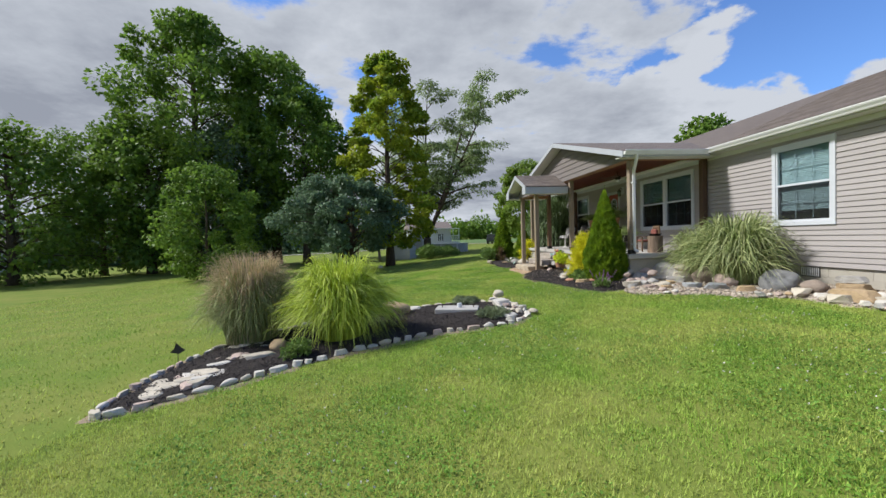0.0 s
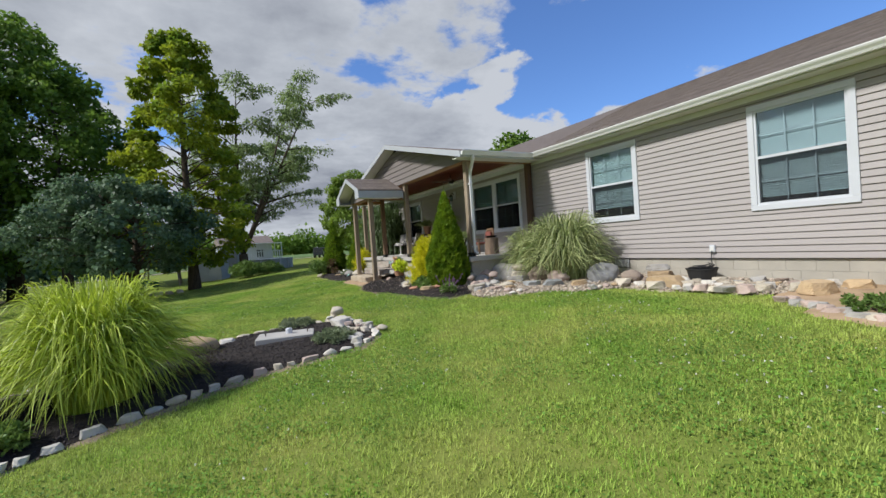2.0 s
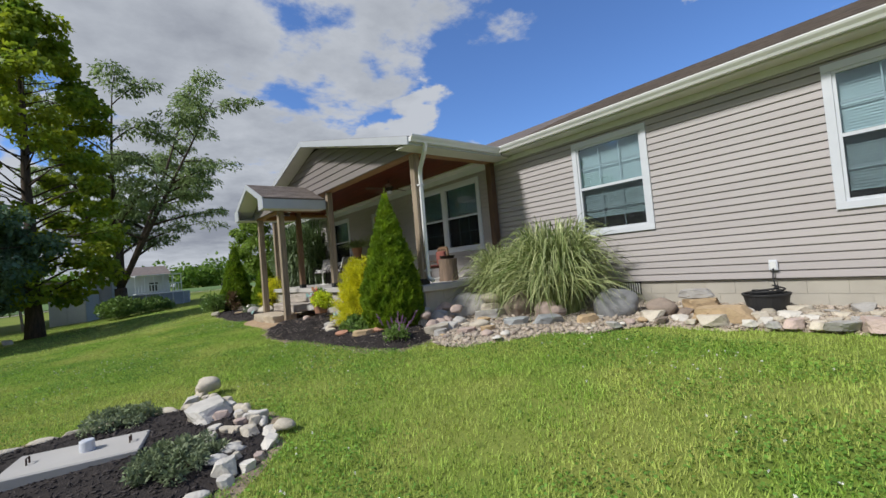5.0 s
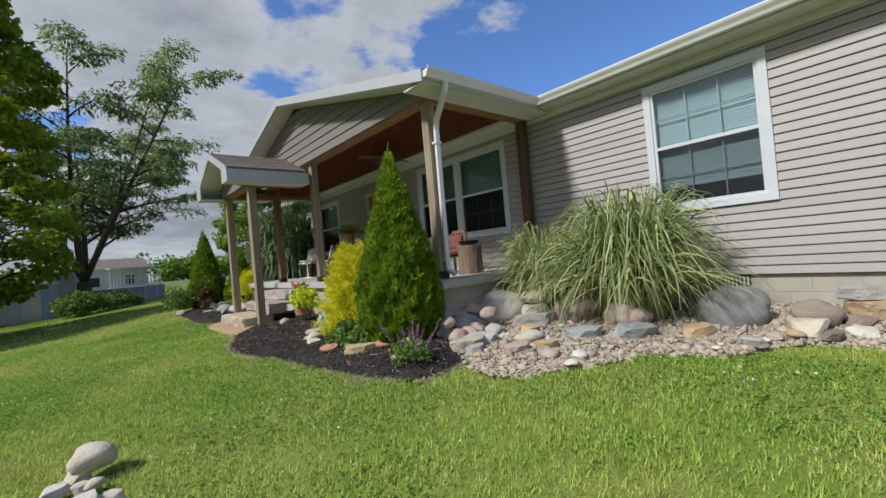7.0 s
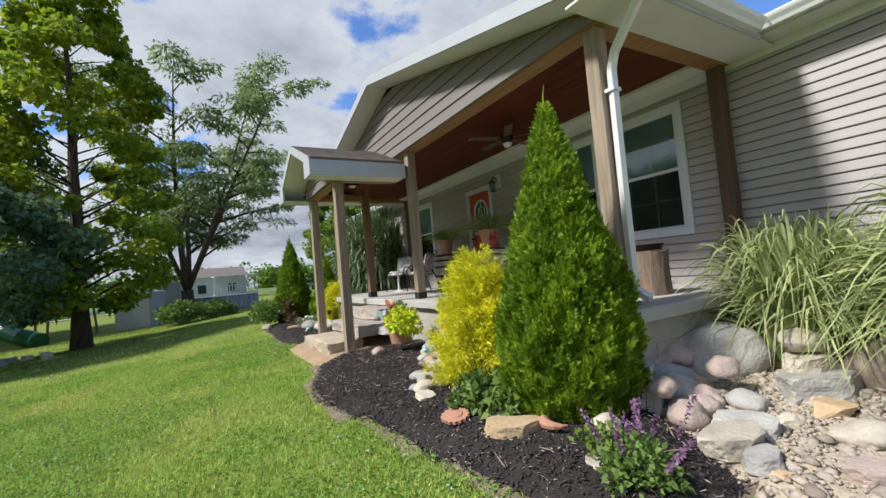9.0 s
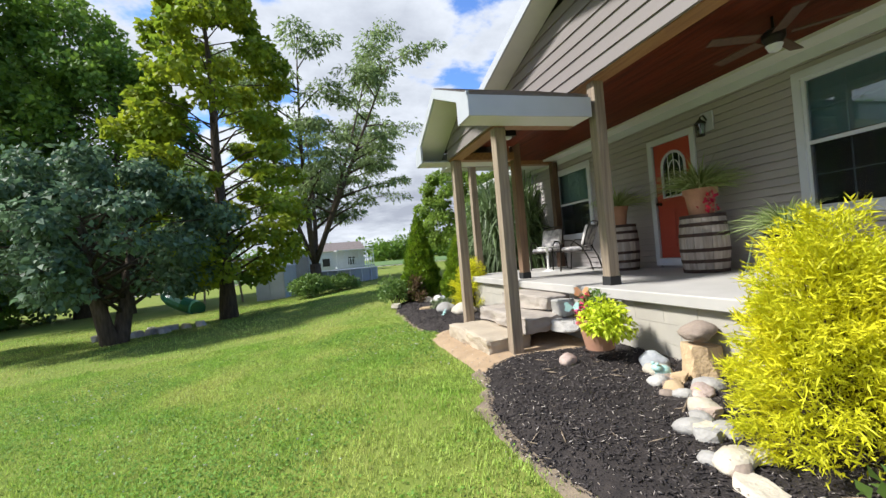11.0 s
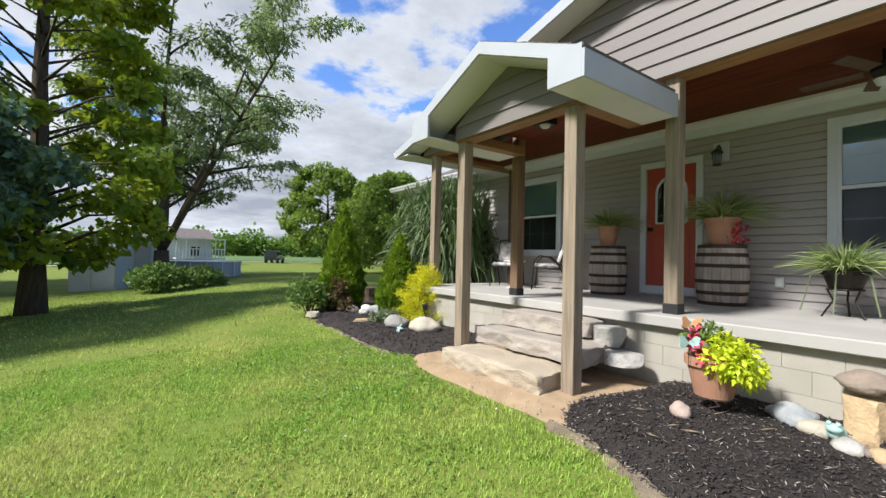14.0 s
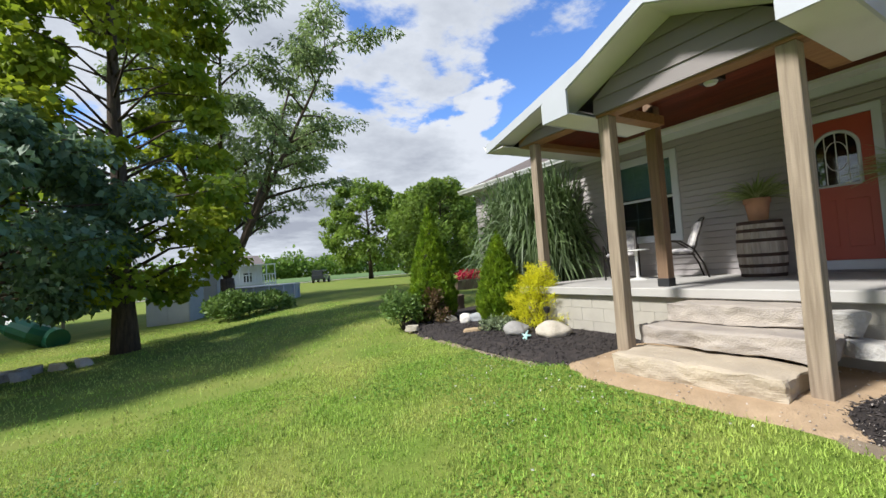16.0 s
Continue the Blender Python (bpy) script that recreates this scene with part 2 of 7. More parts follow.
def box(x0, x1, y0, y1, z0, z1, bm=None):
    bm = bm or bmesh.new()
    c = [bm.verts.new(p) for p in ((x0, y0, z0), (x1, y0, z0), (x1, y1, z0), (x0, y1, z0), (x0, y0, z1), (x1, y0, z1), (x1, y1, z1), (x0, y1, z1))]
    for f in ((3, 2, 1, 0), (4, 5, 6, 7), (0, 1, 5, 4), (1, 2, 6, 5), (2, 3, 7, 6), (3, 0, 4, 7)):
        bm.faces.new([c[i] for i in f])
    return bm


def prism(poly, axis, a, b, bm=None):
    """A polygon (pairs) drawn out from a to b along axis; the pairs are the other two coordinates in x, y, z order."""
    bm = bm or bmesh.new()
    def at(p, v):
        q = list(p)
        q.insert(axis, v)
        return bm.verts.new(q)
    lo, hi = [at(p, a) for p in poly], [at(p, b) for p in poly]
    n = len(poly)
    bm.faces.new(lo[::-1])
    bm.faces.new(hi)
    for i in range(n):
        bm.faces.new((lo[i], lo[(i + 1) % n], hi[(i + 1) % n], hi[i]))
    bmesh.ops.recalc_face_normals(bm, faces=list(bm.faces))
    return bm


def tube(points, radius, sides=8, bm=None):
    """A round bar along points; radius is a number or one for each point."""
    bm = bm or bmesh.new()
    pts = [Vector(p) for p in points]
    rad = radius if isinstance(radius, (list, tuple)) else [radius] * len(pts)
    rings = []
    for i, p in enumerate(pts):
        d = (pts[min(i + 1, len(pts) - 1)] - pts[max(i - 1, 0)]).normalized()
        u = d.orthogonal().normalized() if i == 0 else (u - d * u.dot(d)).normalized()
        w = d.cross(u)
        rings.append([bm.verts.new(p + (u * math.cos(6.2832 * k / sides) + w * math.sin(6.2832 * k / sides)) * rad[i]) for k in range(sides)])
    for a, b in zip(rings, rings[1:]):
        for k in range(sides):
            bm.faces.new((a[k], a[(k + 1) % sides], b[(k + 1) % sides], b[k]))
    bm.faces.new(rings[0][::-1])
    bm.faces.new(rings[-1])
    return bm


def lathe(profile, at=(0, 0, 0), sides=24, bm=None):
    bm = bm or bmesh.new()
    rings = [[bm.verts.new((at[0] + r * math.cos(6.2832 * k / sides), at[1] + r * math.sin(6.2832 * k / sides), at[2] + z)) for k in range(sides)] for r, z in profile]
    for a, b in zip(rings, rings[1:]):
        for k in range(sides):
            bm.faces.new((a[k], a[(k + 1) % sides], b[(k + 1) % sides], b[k]))
    bm.faces.new(rings[0][::-1])
    bm.faces.new(rings[-1])
    return bm


# ---- ground ----


def smooth_step(a, b, v):
    t = min(1.0, max(0.0, (v - a) / (b - a)))
    return t * t * (3 - 2 * t)


FALL = [(-30, 0.2), (0, 0.16), (1.6, 0.06), (3.6, -0.01), (4.6, -0.08), (6.2, -0.24), (8.2, -0.38), (12, -0.55), (20, -0.85), (45, -1.4), (900, -3.0)]


def ground(x, y):
    """Height of the lawn: it falls away from the house front."""
    u = -x
    for (a, p), (b, q) in zip(FALL, FALL[1:]):
        if u <= b:
            h = p + (q - p) * max(0, u - a) / (b - a)
            break
    else:
        h = -3.0
    w = smooth_step(3.5, 6.0, u)
    h += w * (0.06 * math.tanh((y - 0.3) / 1.6) + 0.16 * smooth_step(-4.5, -9.0, y))
    h -= 0.3 * smooth_step(14, 120, y)
    return h

# outlines of the beds, as smooth rings round the plan


def ring(points, n=6):
    """A closed smooth curve through plan points."""
    out = []
    k = len(points)
    for i in range(k):
        p = [Vector((*points[(i + j - 1) % k], 0)) for j in range(4)]
        for s in range(n):
            t = s / n
            out.append((0.5 * (2 * p[1] + (p[2] - p[0]) * t + (2 * p[0] - 5 * p[1] + 4 * p[2] - p[3]) * t * t + (3 * p[1] - p[0] - 3 * p[2] + p[3]) * t ** 3)).to_2d())
    return out


def inside(poly, x, y):
    hit = False
    j = len(poly) - 1
    for i in range(len(poly)):
        a, b = poly[i], poly[j]
        if (a[1] > y) != (b[1] > y) and x < (b[0] - a[0]) * (y - a[1]) / (b[1] - a[1]) + a[0]:
            hit = not hit
        j = i
    return hit


def edge_gap(poly, x, y):
    """Distance from a plan point to an outline."""
    best = 1e9
    p = Vector((x, y))
    for i in range(len(poly)):
        a, b = Vector(poly[i - 1]), Vector(poly[i])
        d = b - a
        t = max(0, min(1, (p - a).dot(d) / max(d.length_squared, 1e-9)))
        best = min(best, (a + d * t - p).length)
    return best


ISLAND = ring([(-12.15, -3.5), (-11.0, -3.0), (-9.8, -2.1), (-8.1, -1.25), (-7.0, -1.15), (-6.2, -0.95), (-5.85, -0.3), (-6.1, 0.9), (-7.2, 1.5), (-8.6, 1.45), (-10.2, 0.9), (-11.9, -0.6)])
MULCH = ring([(-0.2, 3.0), (-2.0, 2.2), (-2.9, 0.9), (-3.75, 0.7), (-4.1, 1.9), (-4.2, 2.9), (-4.44, 4.2), (-4.38, 4.9), (-4.14, 5.6), (-3.94, 6.15), (-3.5, 6.38), (-2.8, 6.2), (-2.2, 6.1), (-0.2, 5.0)])
MULCH_FAR = ring([(-2.2, 8.6), (-3.14, 8.5), (-3.79, 8.78), (-4.03, 9.3), (-4.06, 10.1), (-3.95, 11.1), (-3.85, 12.8), (-3.2, 14.2), (-1.2, 14.4), (-0.2, 13.0), (-0.2, 9.0)])
STONY = ring([(0.1, 2.6), (-2.5, 2.2), (-3.1, 0.9), (-3.35, 0.1), (-2.7, -0.45), (-2.2, -0.75), (-1.95, -1.3), (-1.4, -1.75), (-1.25, -3.0), (-1.0, -4.2), (0.1, -4.6)])
PATCH = ring([(-2.3, 5.9), (-3.5, 6.0), (-4.08, 5.95), (-4.06, 6.5), (-4.12, 7.2), (-4.12, 7.8), (-3.95, 8.5), (-3.6, 8.8), (-2.3, 8.6)])
WEEDY = ring([(0.1, -4.5), (-1.0, -4.2), (-1.5, -4.8), (-2.1, -5.1), (-2.3, -6.1), (-2.4, -8.0), (0.1, -8.0)])


def grown(poly, d):
    """The outline moved outwards by d."""
    out = []
    area = sum(a[0] * b[1] - b[0] * a[1] for a, b in zip(poly, poly[1:] + poly[:1]))
    s = 1 if area > 0 else -1
    for i in range(len(poly)):
        t = Vector(poly[(i + 1) % len(poly)]) - Vector(poly[i - 1])
        n = Vector((t.y, -t.x)).normalized() * s
        k = d * (0.7 + 1.1 * noise.noise((i * 0.45, 3, 0)))
        out.append((poly[i][0] + n.x * k, poly[i][1] + n.y * k))
    return out


ISLAND_RIM, MULCH_RIM, FAR_RIM = grown(ISLAND, 0.15), grown(MULCH, 0.15), grown(MULCH_FAR, 0.08)
BEDS = (ISLAND, MULCH, MULCH_FAR, STONY, PATCH, WEEDY)


def build_ground():
    xs = sorted({round(v, 3) for v in [-13 + 0.25 * i for i in range(53)] + [0.6 * i for i in range(1, 10)] + [-13 - 1.5 * i for i in range(1, 12)] + [8 + 2.5 * i for i in range(6)]
                 + [-40, -60, -100, -200, -450, -900, 40, 70, 120, 250, 500, 900]})
    ys = sorted({round(v, 3) for v in [-12 + 0.25 * i for i in range(113)] + [16 + 1.5 * i for i in range(1, 18)] + [-12 - 1.5 * i for i in range(1, 8)]
                 + [50, 62, 80, 110, 160, 250, 400, 900, 1600, -30, -50, -100, -300, -900]})
    verts, faces = [], []
    for y in ys:
        for x in xs:
            z = ground(x, y)
            if -14 < x < 0 and -12 < y < 17:
                z += 0.012 * (noise.noise((x * 1.3, y * 1.3, 0)))
            verts.append((x, y, z))
    w = len(xs)
    for j in range(len(ys) - 1):
        for i in range(w - 1):
            faces.append((j * w + i, j * w + i + 1, (j + 1) * w + i + 1, (j + 1) * w + i))
    tagged(pmesh("ground", verts, faces, "lawn", smooth=True), "mown green lawn with clover and dry patches", "lawn", kind="structure")


def bed(name, poly, material, label, rise=0.05, edge=0.35, step=0.16):
    """A sheet laid over the lawn inside an outline, a little heaped away from its edge."""
    bm = bmesh.new()
    x0, x1 = min(p[0] for p in poly), max(p[0] for p in poly)
    y0, y1 = min(p[1] for p in poly), max(p[1] for p in poly)
    grid = {}
    def at(i, j):
        if (i, j) not in grid:
            x, y = x0 + (i - 1) * step, y0 + (j - 1) * step
            g = edge_gap(poly, x, y)
            inn = inside(poly, x, y)
            z = ground(x, y) + (0.018 + rise * smooth_step(0, edge, g) + 0.012 * noise.noise((x * 3, y * 3, 5)) if inn else -0.03 - 0.1 * g)
            grid[i, j] = bm.verts.new((x, y, z))
        return grid[i, j]
    for i in range(int((x1 - x0) / step) + 2):
        for j in range(int((y1 - y0) / step) + 2):
            cx, cy = x0 + (i - 0.5) * step, y0 + (j - 0.5) * step
            if inside(poly, cx, cy) or edge_gap(poly, cx, cy) < step:
                bm.faces.new((at(i, j), at(i + 1, j), at(i + 1, j + 1), at(i, j + 1)))
    return tagged(part(name, bm, material, smooth=True), label, "garden bed", kind="structure")


build_ground()
bed("soil_rim_1", ISLAND_RIM, "dirt", "bare brown soil round the island bed", -0.004)
bed("soil_rim_2", MULCH_RIM, "dirt", "bare brown soil along the mulch bed", -0.004)
bed("soil_rim_3", FAR_RIM, "dirt", "bare brown soil along the far mulch bed", -0.004)
bed("garden_bed_1", ISLAND, "mulch", "island bed of black bark mulch", 0.07)
bed("garden_bed_2", MULCH, "mulch", "black mulch bed in front of the porch", 0.10)
bed("garden_bed_3", MULCH_FAR, "mulch", "black mulch bed beyond the porch steps", 0.08)
bed("gravel_bed", STONY, "gravel", "pale limestone gravel along the house", 0.05)
bed("pavement", PATCH, "soil", "bare trodden clay in front of the steps", 0.03)
bed("garden_bed_4", WEEDY, "soil", "weedy soil along the foundation", 0.03)

# ---- house ----
Y0, Y1 = -11.0, 15.5
SOFFIT, BASE = 3.38, 0.58
W, H = 0.0, 3.19
# openings: name, near y, far y, bottom, top (outer edge of the white trim)
OPEN = dict(w2=(-4.985, -3.575, 1.40, 3.195), w1=(-1.40, 0.0, 1.43, 3.195), dw=(2.55, 5.25, 1.43, 3.165), door=(6.66, 7.63, 0.84, 2.99), fw=(9.29, 10.69, 1.43, 3.10))
TRIM = 0.095
house_walls = empty("wall_front", "taupe vinyl-sided front wall on concrete block", "wall", kind="structure")


def wall_strips(x0, x1, y0, y1, z0, z1, holes, bm):
    """A slab of wall with holes (y0, y1, z0, z1)."""
    cuts = sorted({y0, y1, *[v for h in holes for v in h[:2]]})
    for a, b in zip(cuts, cuts[1:]):
        z = z0
        for h in sorted((h for h in holes if h[0] <= a + 1e-6 and h[1] >= b - 1e-6), key=lambda h: h[2]):
            if h[2] > z:
                box(x0, x1, a, b, z, h[2], bm)
            z = h[3]
        if z1 > z:
            box(x0, x1, a, b, z, z1, bm)


def inner(k):
    a, b, c, d = OPEN[k]
    t = TRIM - 0.02
    return (a + t, b - t, c + t if k != "door" else c, d - t)


bm = bmesh.new()
HOLES = [inner(k) for k in OPEN]
wall_strips(0.03, 0.16, Y0, Y1, BASE, SOFFIT + 0.1, HOLES, bm)
part("sheathing", bm, "siding", house_walls)


def siding_rows():
    lap = 0.1065
    n = int((SOFFIT - BASE) / lap) + 1
    for i in range(n):
        z0 = BASE + i * lap
        z1 = min(z0 + lap, SOFFIT + 0.06)
        mid = (z0 + z1) / 2
        spans = [(Y0, Y1)]
        for h in HOLES:
            if h[2] < mid < h[3]:
                spans = [s for a, b in spans for s in (((a, h[0]), (h[1], b)) if a < h[0] and h[1] < b else ((a, b),))]
        for a, b in spans:
            # lower lip stands out, the upper edge tucks in behind the next course
            poly = [(0.03, z0), (-0.008, z0), (-0.010, z0 + 0.006), (0.000, z1 - 0.015), (0.022, z1 - 0.013), (0.024, z1), (0.03, z1)]
            part("siding_plank", prism([(p[0], p[1]) for p in poly], 1, a, b), "siding", house_walls)


siding_rows()
bm = bmesh.new()
box(0.05, 0.25, Y0 + 0.02, Y1 - 0.02, -0.6, BASE - 0.012, bm)
part("foundation", bm, "block", house_walls, "grey painted concrete block foundation")
part("frieze_board", box(-0.022, 0.03, Y0, Y1, SOFFIT - 0.10, SOFFIT, None), "soffit", house_walls)
# the other walls and the floor close the house
back = empty("wall_back", "taupe sided walls round the house", "wall", kind="structure")
part("back_panel", box(8.6, 8.75, Y0, Y1, -0.6, SOFFIT + 0.1), "siding", back)
part("end_panel", box(0.16, 8.6, Y0, Y0 + 0.12, -0.6, SOFFIT + 0.1), "siding", back)
part("end_panel", box(0.16, 8.6, Y1 - 0.12, Y1, -0.6, SOFFIT + 0.1), "siding", back)
tagged(part("floor", box(0.26, 8.6, Y0 + 0.13, Y1 - 0.13, 0.75, 0.85), "inside"), "floor inside the house, coloured near-black as an unlit room", "floor", kind="structure")
tagged(part("ceiling", box(0.17, 8.6, Y0 + 0.13, Y1 - 0.13, 3.30, 3.36), "inside"), "plain ceiling inside the house, coloured near-black as an unlit room", "ceiling", kind="structure")
tagged(part("wall_inner", box(3.6, 3.7, Y0 + 0.13, Y1 - 0.13, 0.86, 3.29), "inside"), "plain inner wall of the house, coloured near-black as an unlit room", "wall", kind="structure")

EAVE, RIDGE_X, RIDGE_Z = -0.34, 4.3, 5.44
roof = empty("roof_main", "brown asphalt shingle roof with white eaves", "roof", kind="structure")
SLOPE = (RIDGE_Z - 3.50) / (RIDGE_X - EAVE)
part("deck", prism([(EAVE, 3.44), (EAVE, 3.50), (RIDGE_X, RIDGE_Z), (2 * RIDGE_X - EAVE, 3.50), (2 * RIDGE_X - EAVE, 3.44), (RIDGE_X, RIDGE_Z - 0.08)], 1, Y0 - 0.3, Y1 + 0.3), "shingle", roof)
part("soffit_panel", box(EAVE + 0.02, -0.024, Y0 - 0.3, Y1 + 0.3, SOFFIT, SOFFIT + 0.05), "soffit", roof)
part("gable_panel", prism([(0.0, 3.48), (8.6, 3.48), (RIDGE_X, 5.2)], 1, Y0, Y0 + 0.1), "siding", roof)
part("gable_panel", prism([(0.0, 3.48), (8.6, 3.48), (RIDGE_X, 5.2)], 1, Y1 - 0.1, Y1), "siding", roof)

# porch roof: a wide gable that faces the lawn
PY, PZ, PE0, PE1, PX = 6.39, 4.77, 1.49, 11.29, -2.72
PEZ = 3.48
porch_roof = empty("roof_porch", "wide low gable porch roof with white rake boards", "roof", kind="structure")
X_IN = EAVE + (PZ - 3.5) / SLOPE
bm = bmesh.new()
for s, e in ((1, PE0), (-1, PE1)):
    v = [bm.verts.new(p) for p in ((PX, e, PEZ), (PX, PY, PZ), (X_IN, PY, PZ), (EAVE, e, PEZ))]
    u = [bm.verts.new(p) for p in ((PX, e, PEZ - 0.05), (PX, PY, PZ - 0.05), (X_IN, PY, PZ - 0.05), (EAVE, e, PEZ - 0.05))]
    bm.faces.new(v); bm.faces.new(u)
    for i in range(4):
        bm.faces.new((v[i], v[(i + 1) % 4], u[(i + 1) % 4], u[i]))
bmesh.ops.remove_doubles(bm, verts=list(bm.verts), dist=0.0005)
bmesh.ops.recalc_face_normals(bm, faces=list(bm.faces))
part("deck", bm, "shingle", porch_roof)


def rake(parent, x, y0, z0, y1, z1, depth, thick=0.03, mat_name="fascia"):
    poly = [(y0, z0), (y1, z1), (y1, z1 - depth), (y0, z0 - depth)]
    return part("rake_board", prism(poly, 0, x - thick, x), mat_name, parent)


for e in (PE0, PE1):
    rake(porch_roof, PX, e, PEZ - 0.01, PY, PZ - 0.01, 0.15)
    # sloping soffit under the rake
    part("rake_soffit", prism([(e, PEZ - 0.16), (PY, PZ - 0.16), (PY, PZ - 0.145), (e, PEZ - 0.145)], 0, PX + 0.001, -2.36), "soffit", porch_roof)
GX = -2.36
BEAM_Z = 3.34
inn0, inn1 = PE0 + 0.45, PE1 - 0.45
for i in range(12):                      # siding courses of the gable face
    z0, z1 = BEAM_Z + i * 0.17, BEAM_Z + (i + 1) * 0.17
    half = lambda z: max(0.0, (PZ - 0.17 - z) / (PZ - PEZ) * (PE1 - PE0) / 2)
    a0, a1 = min(half(z0), PY - inn0), min(half(z1), PY - inn0)
    if a1 < 0.05:
        break
    bm = bmesh.new()
    f = [bm.verts.new(p) for p in ((GX - 0.012, PY - a0, z0), (GX - 0.012, PY + a0, z0), (GX + 0.008, PY + a1, z1), (GX + 0.008, PY - a1, z1))]
    g = [bm.verts.new(p) for p in ((GX + 0.03, PY - a0, z0), (GX + 0.03, PY + a0, z0), (GX + 0.03, PY + a1, z1), (GX + 0.03, PY - a1, z1))]
    bm.faces.new(f); bm.faces.new(g[::-1])
    for k in range(4):
        bm.faces.new((f[k], f[(k + 1) % 4], g[(k + 1) % 4], g[k]))
    bmesh.ops.recalc_face_normals(bm, faces=list(bm.faces))
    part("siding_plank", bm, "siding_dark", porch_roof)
part("front_beam", box(-2.33, -2.10, inn0, inn1, BEAM_Z - 0.012, BEAM_Z + 0.2), "beam", porch_roof, "stained pine beam across the porch front")
for y in (inn0 + 0.0, inn1 - 0.2):
    part("side_beam", box(-2.10, -0.03, y, y + 0.2, BEAM_Z - 0.012, BEAM_Z + 0.2), "beam", porch_roof)
for a, b in ((PE0, inn0), (inn1, PE1)):
    part("eave_soffit", box(PX + 0.02, -0.03, a + 0.02, b, 3.335, 3.355), "soffit", porch_roof)
    e = a if a == PE0 else b - 0.02
    part("eave_fascia", box(PX, EAVE, e, e + 0.02, 3.33, PEZ - 0.052), "fascia", porch_roof)
bm = bmesh.new()
for i in range(17):
    x = -2.10 + i * 0.1215
    box(x, x + 0.119, inn0 + 0.2, inn1 - 0.2, 3.42, 3.44, bm)
tagged(part("ceiling_porch", bm, "redwood"), "red-stained tongue-and-groove board porch ceiling", "ceiling", kind="structure")
part("wall_frieze", box(-0.03, -0.006, inn0 + 0.2, inn1 - 0.2, 3.26, 3.40), "white", house_walls)

# gutters


def gutter_run(axis, a, b, at, z, out, parent):
    """A K-shaped trough along y (axis 1) or x (axis 0)."""
    prof = [(0, 0.0), (0.06, 0.0), (0.075, 0.035), (0.105, 0.075), (0.115, 0.10), (0.115, 0.115), (0.10, 0.115), (0.10, 0.085), (0.0, 0.085)]
    return part("gutter", prism([(at + out * p, z + q) for p, q in prof], axis, a, b), "gutter", parent)


gutter_run(1, Y0 - 0.3, PE0 + 0.06, EAVE, 3.40, -1, roof)
gutter_run(1, PE1 - 0.06, Y1 + 0.3, EAVE, 3.40, -1, roof)
gutter_run(0, PX, EAVE - 0.12, PE0, 3.37, -1, porch_roof)
gutter_run(0, PX, EAVE - 0.12, PE1, 3.37, 1, porch_roof)

# portico over the steps
portico = empty("roof_portico", "small gabled portico roof with white fascia", "roof", kind="structure")
TY, TZ, TE0, TE1, TX, TEZ = 7.29, 3.71, 5.96, 8.62, -3.92, 3.14
part("deck", prism([(TE0, TEZ), (TY, TZ), (TE1, TEZ), (TE1, TEZ - 0.03), (TY, TZ - 0.03), (TE0, TEZ - 0.03)], 0, TX, GX - 0.012), "shingle", portico)
for e in (TE0, TE1):
    s = 1 if e == TE0 else -1
    rake(portico, TX, e, TEZ - 0.005, TY, TZ - 0.005, 0.135)
    part("rake_soffit", prism([(e, TEZ - 0.15), (TY, TZ - 0.15), (TY, TZ - 0.138), (e, TEZ - 0.138)], 0, TX + 0.001, -3.50), "soffit", portico)
    part("eave_fascia", box(TX - 0.032, -2.36, min(e, e - 0.025 * s), max(e, e - 0.025 * s), 2.87, TEZ - 0.035), "fascia", portico)
    part("eave_return", box(TX - 0.034, TX - 0.002, min(e, e + 0.36 * s), max(e, e + 0.36 * s), 2.87, TEZ + 0.02), "fascia", portico)
    part("eave_soffit", box(TX, -2.36, min(e, e + 0.36 * s), max(e, e + 0.36 * s), 2.875, 2.89), "soffit", portico)
for i in range(6):
    z0, z1 = 2.90 + i * 0.17, 2.90 + (i + 1) * 0.17
    half = lambda z: max(0.0, (TZ - 0.16 - z) / (TZ - TEZ) * (TE1 - TE0) / 2)
    a0, a1 = min(half(z0), 0.97), min(half(z1), 0.97)
    if a0 < 0.05:
        break
    bm = bmesh.new()
    f = [bm.verts.new(p) for p in ((-3.515, TY - a0, z0), (-3.515, TY + a0, z0), (-3.497, TY + a1, z1), (-3.497, TY - a1, z1))]
    g = [bm.verts.new(p) for p in ((-3.48, TY - a0, z0), (-3.48, TY + a0, z0), (-3.48, TY + a1, z1), (-3.48, TY - a1, z1))]
    bm.faces.new(f); bm.faces.new(g[::-1])
    for k in range(4):
        bm.faces.new((f[k], f[(k + 1) % 4], g[(k + 1) % 4], g[k]))
    bmesh.ops.remove_doubles(bm, verts=list(bm.verts), dist=0.0005)
    bmesh.ops.recalc_face_normals(bm, faces=list(bm.faces))
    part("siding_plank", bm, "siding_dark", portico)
part("front_beam", box(-3.478, -3.30, 6.32, 8.26, 2.872, 2.99), "beam", portico)
for y in (6.32, 8.10):
    part("side_beam", box(-3.30, -2.36, y, y + 0.16, 2.872, 2.99), "beam", portico)
part("ceiling_boards", box(-3.30, -2.36, 6.48, 8.10, 3.09, 3.11), "redwood", portico)

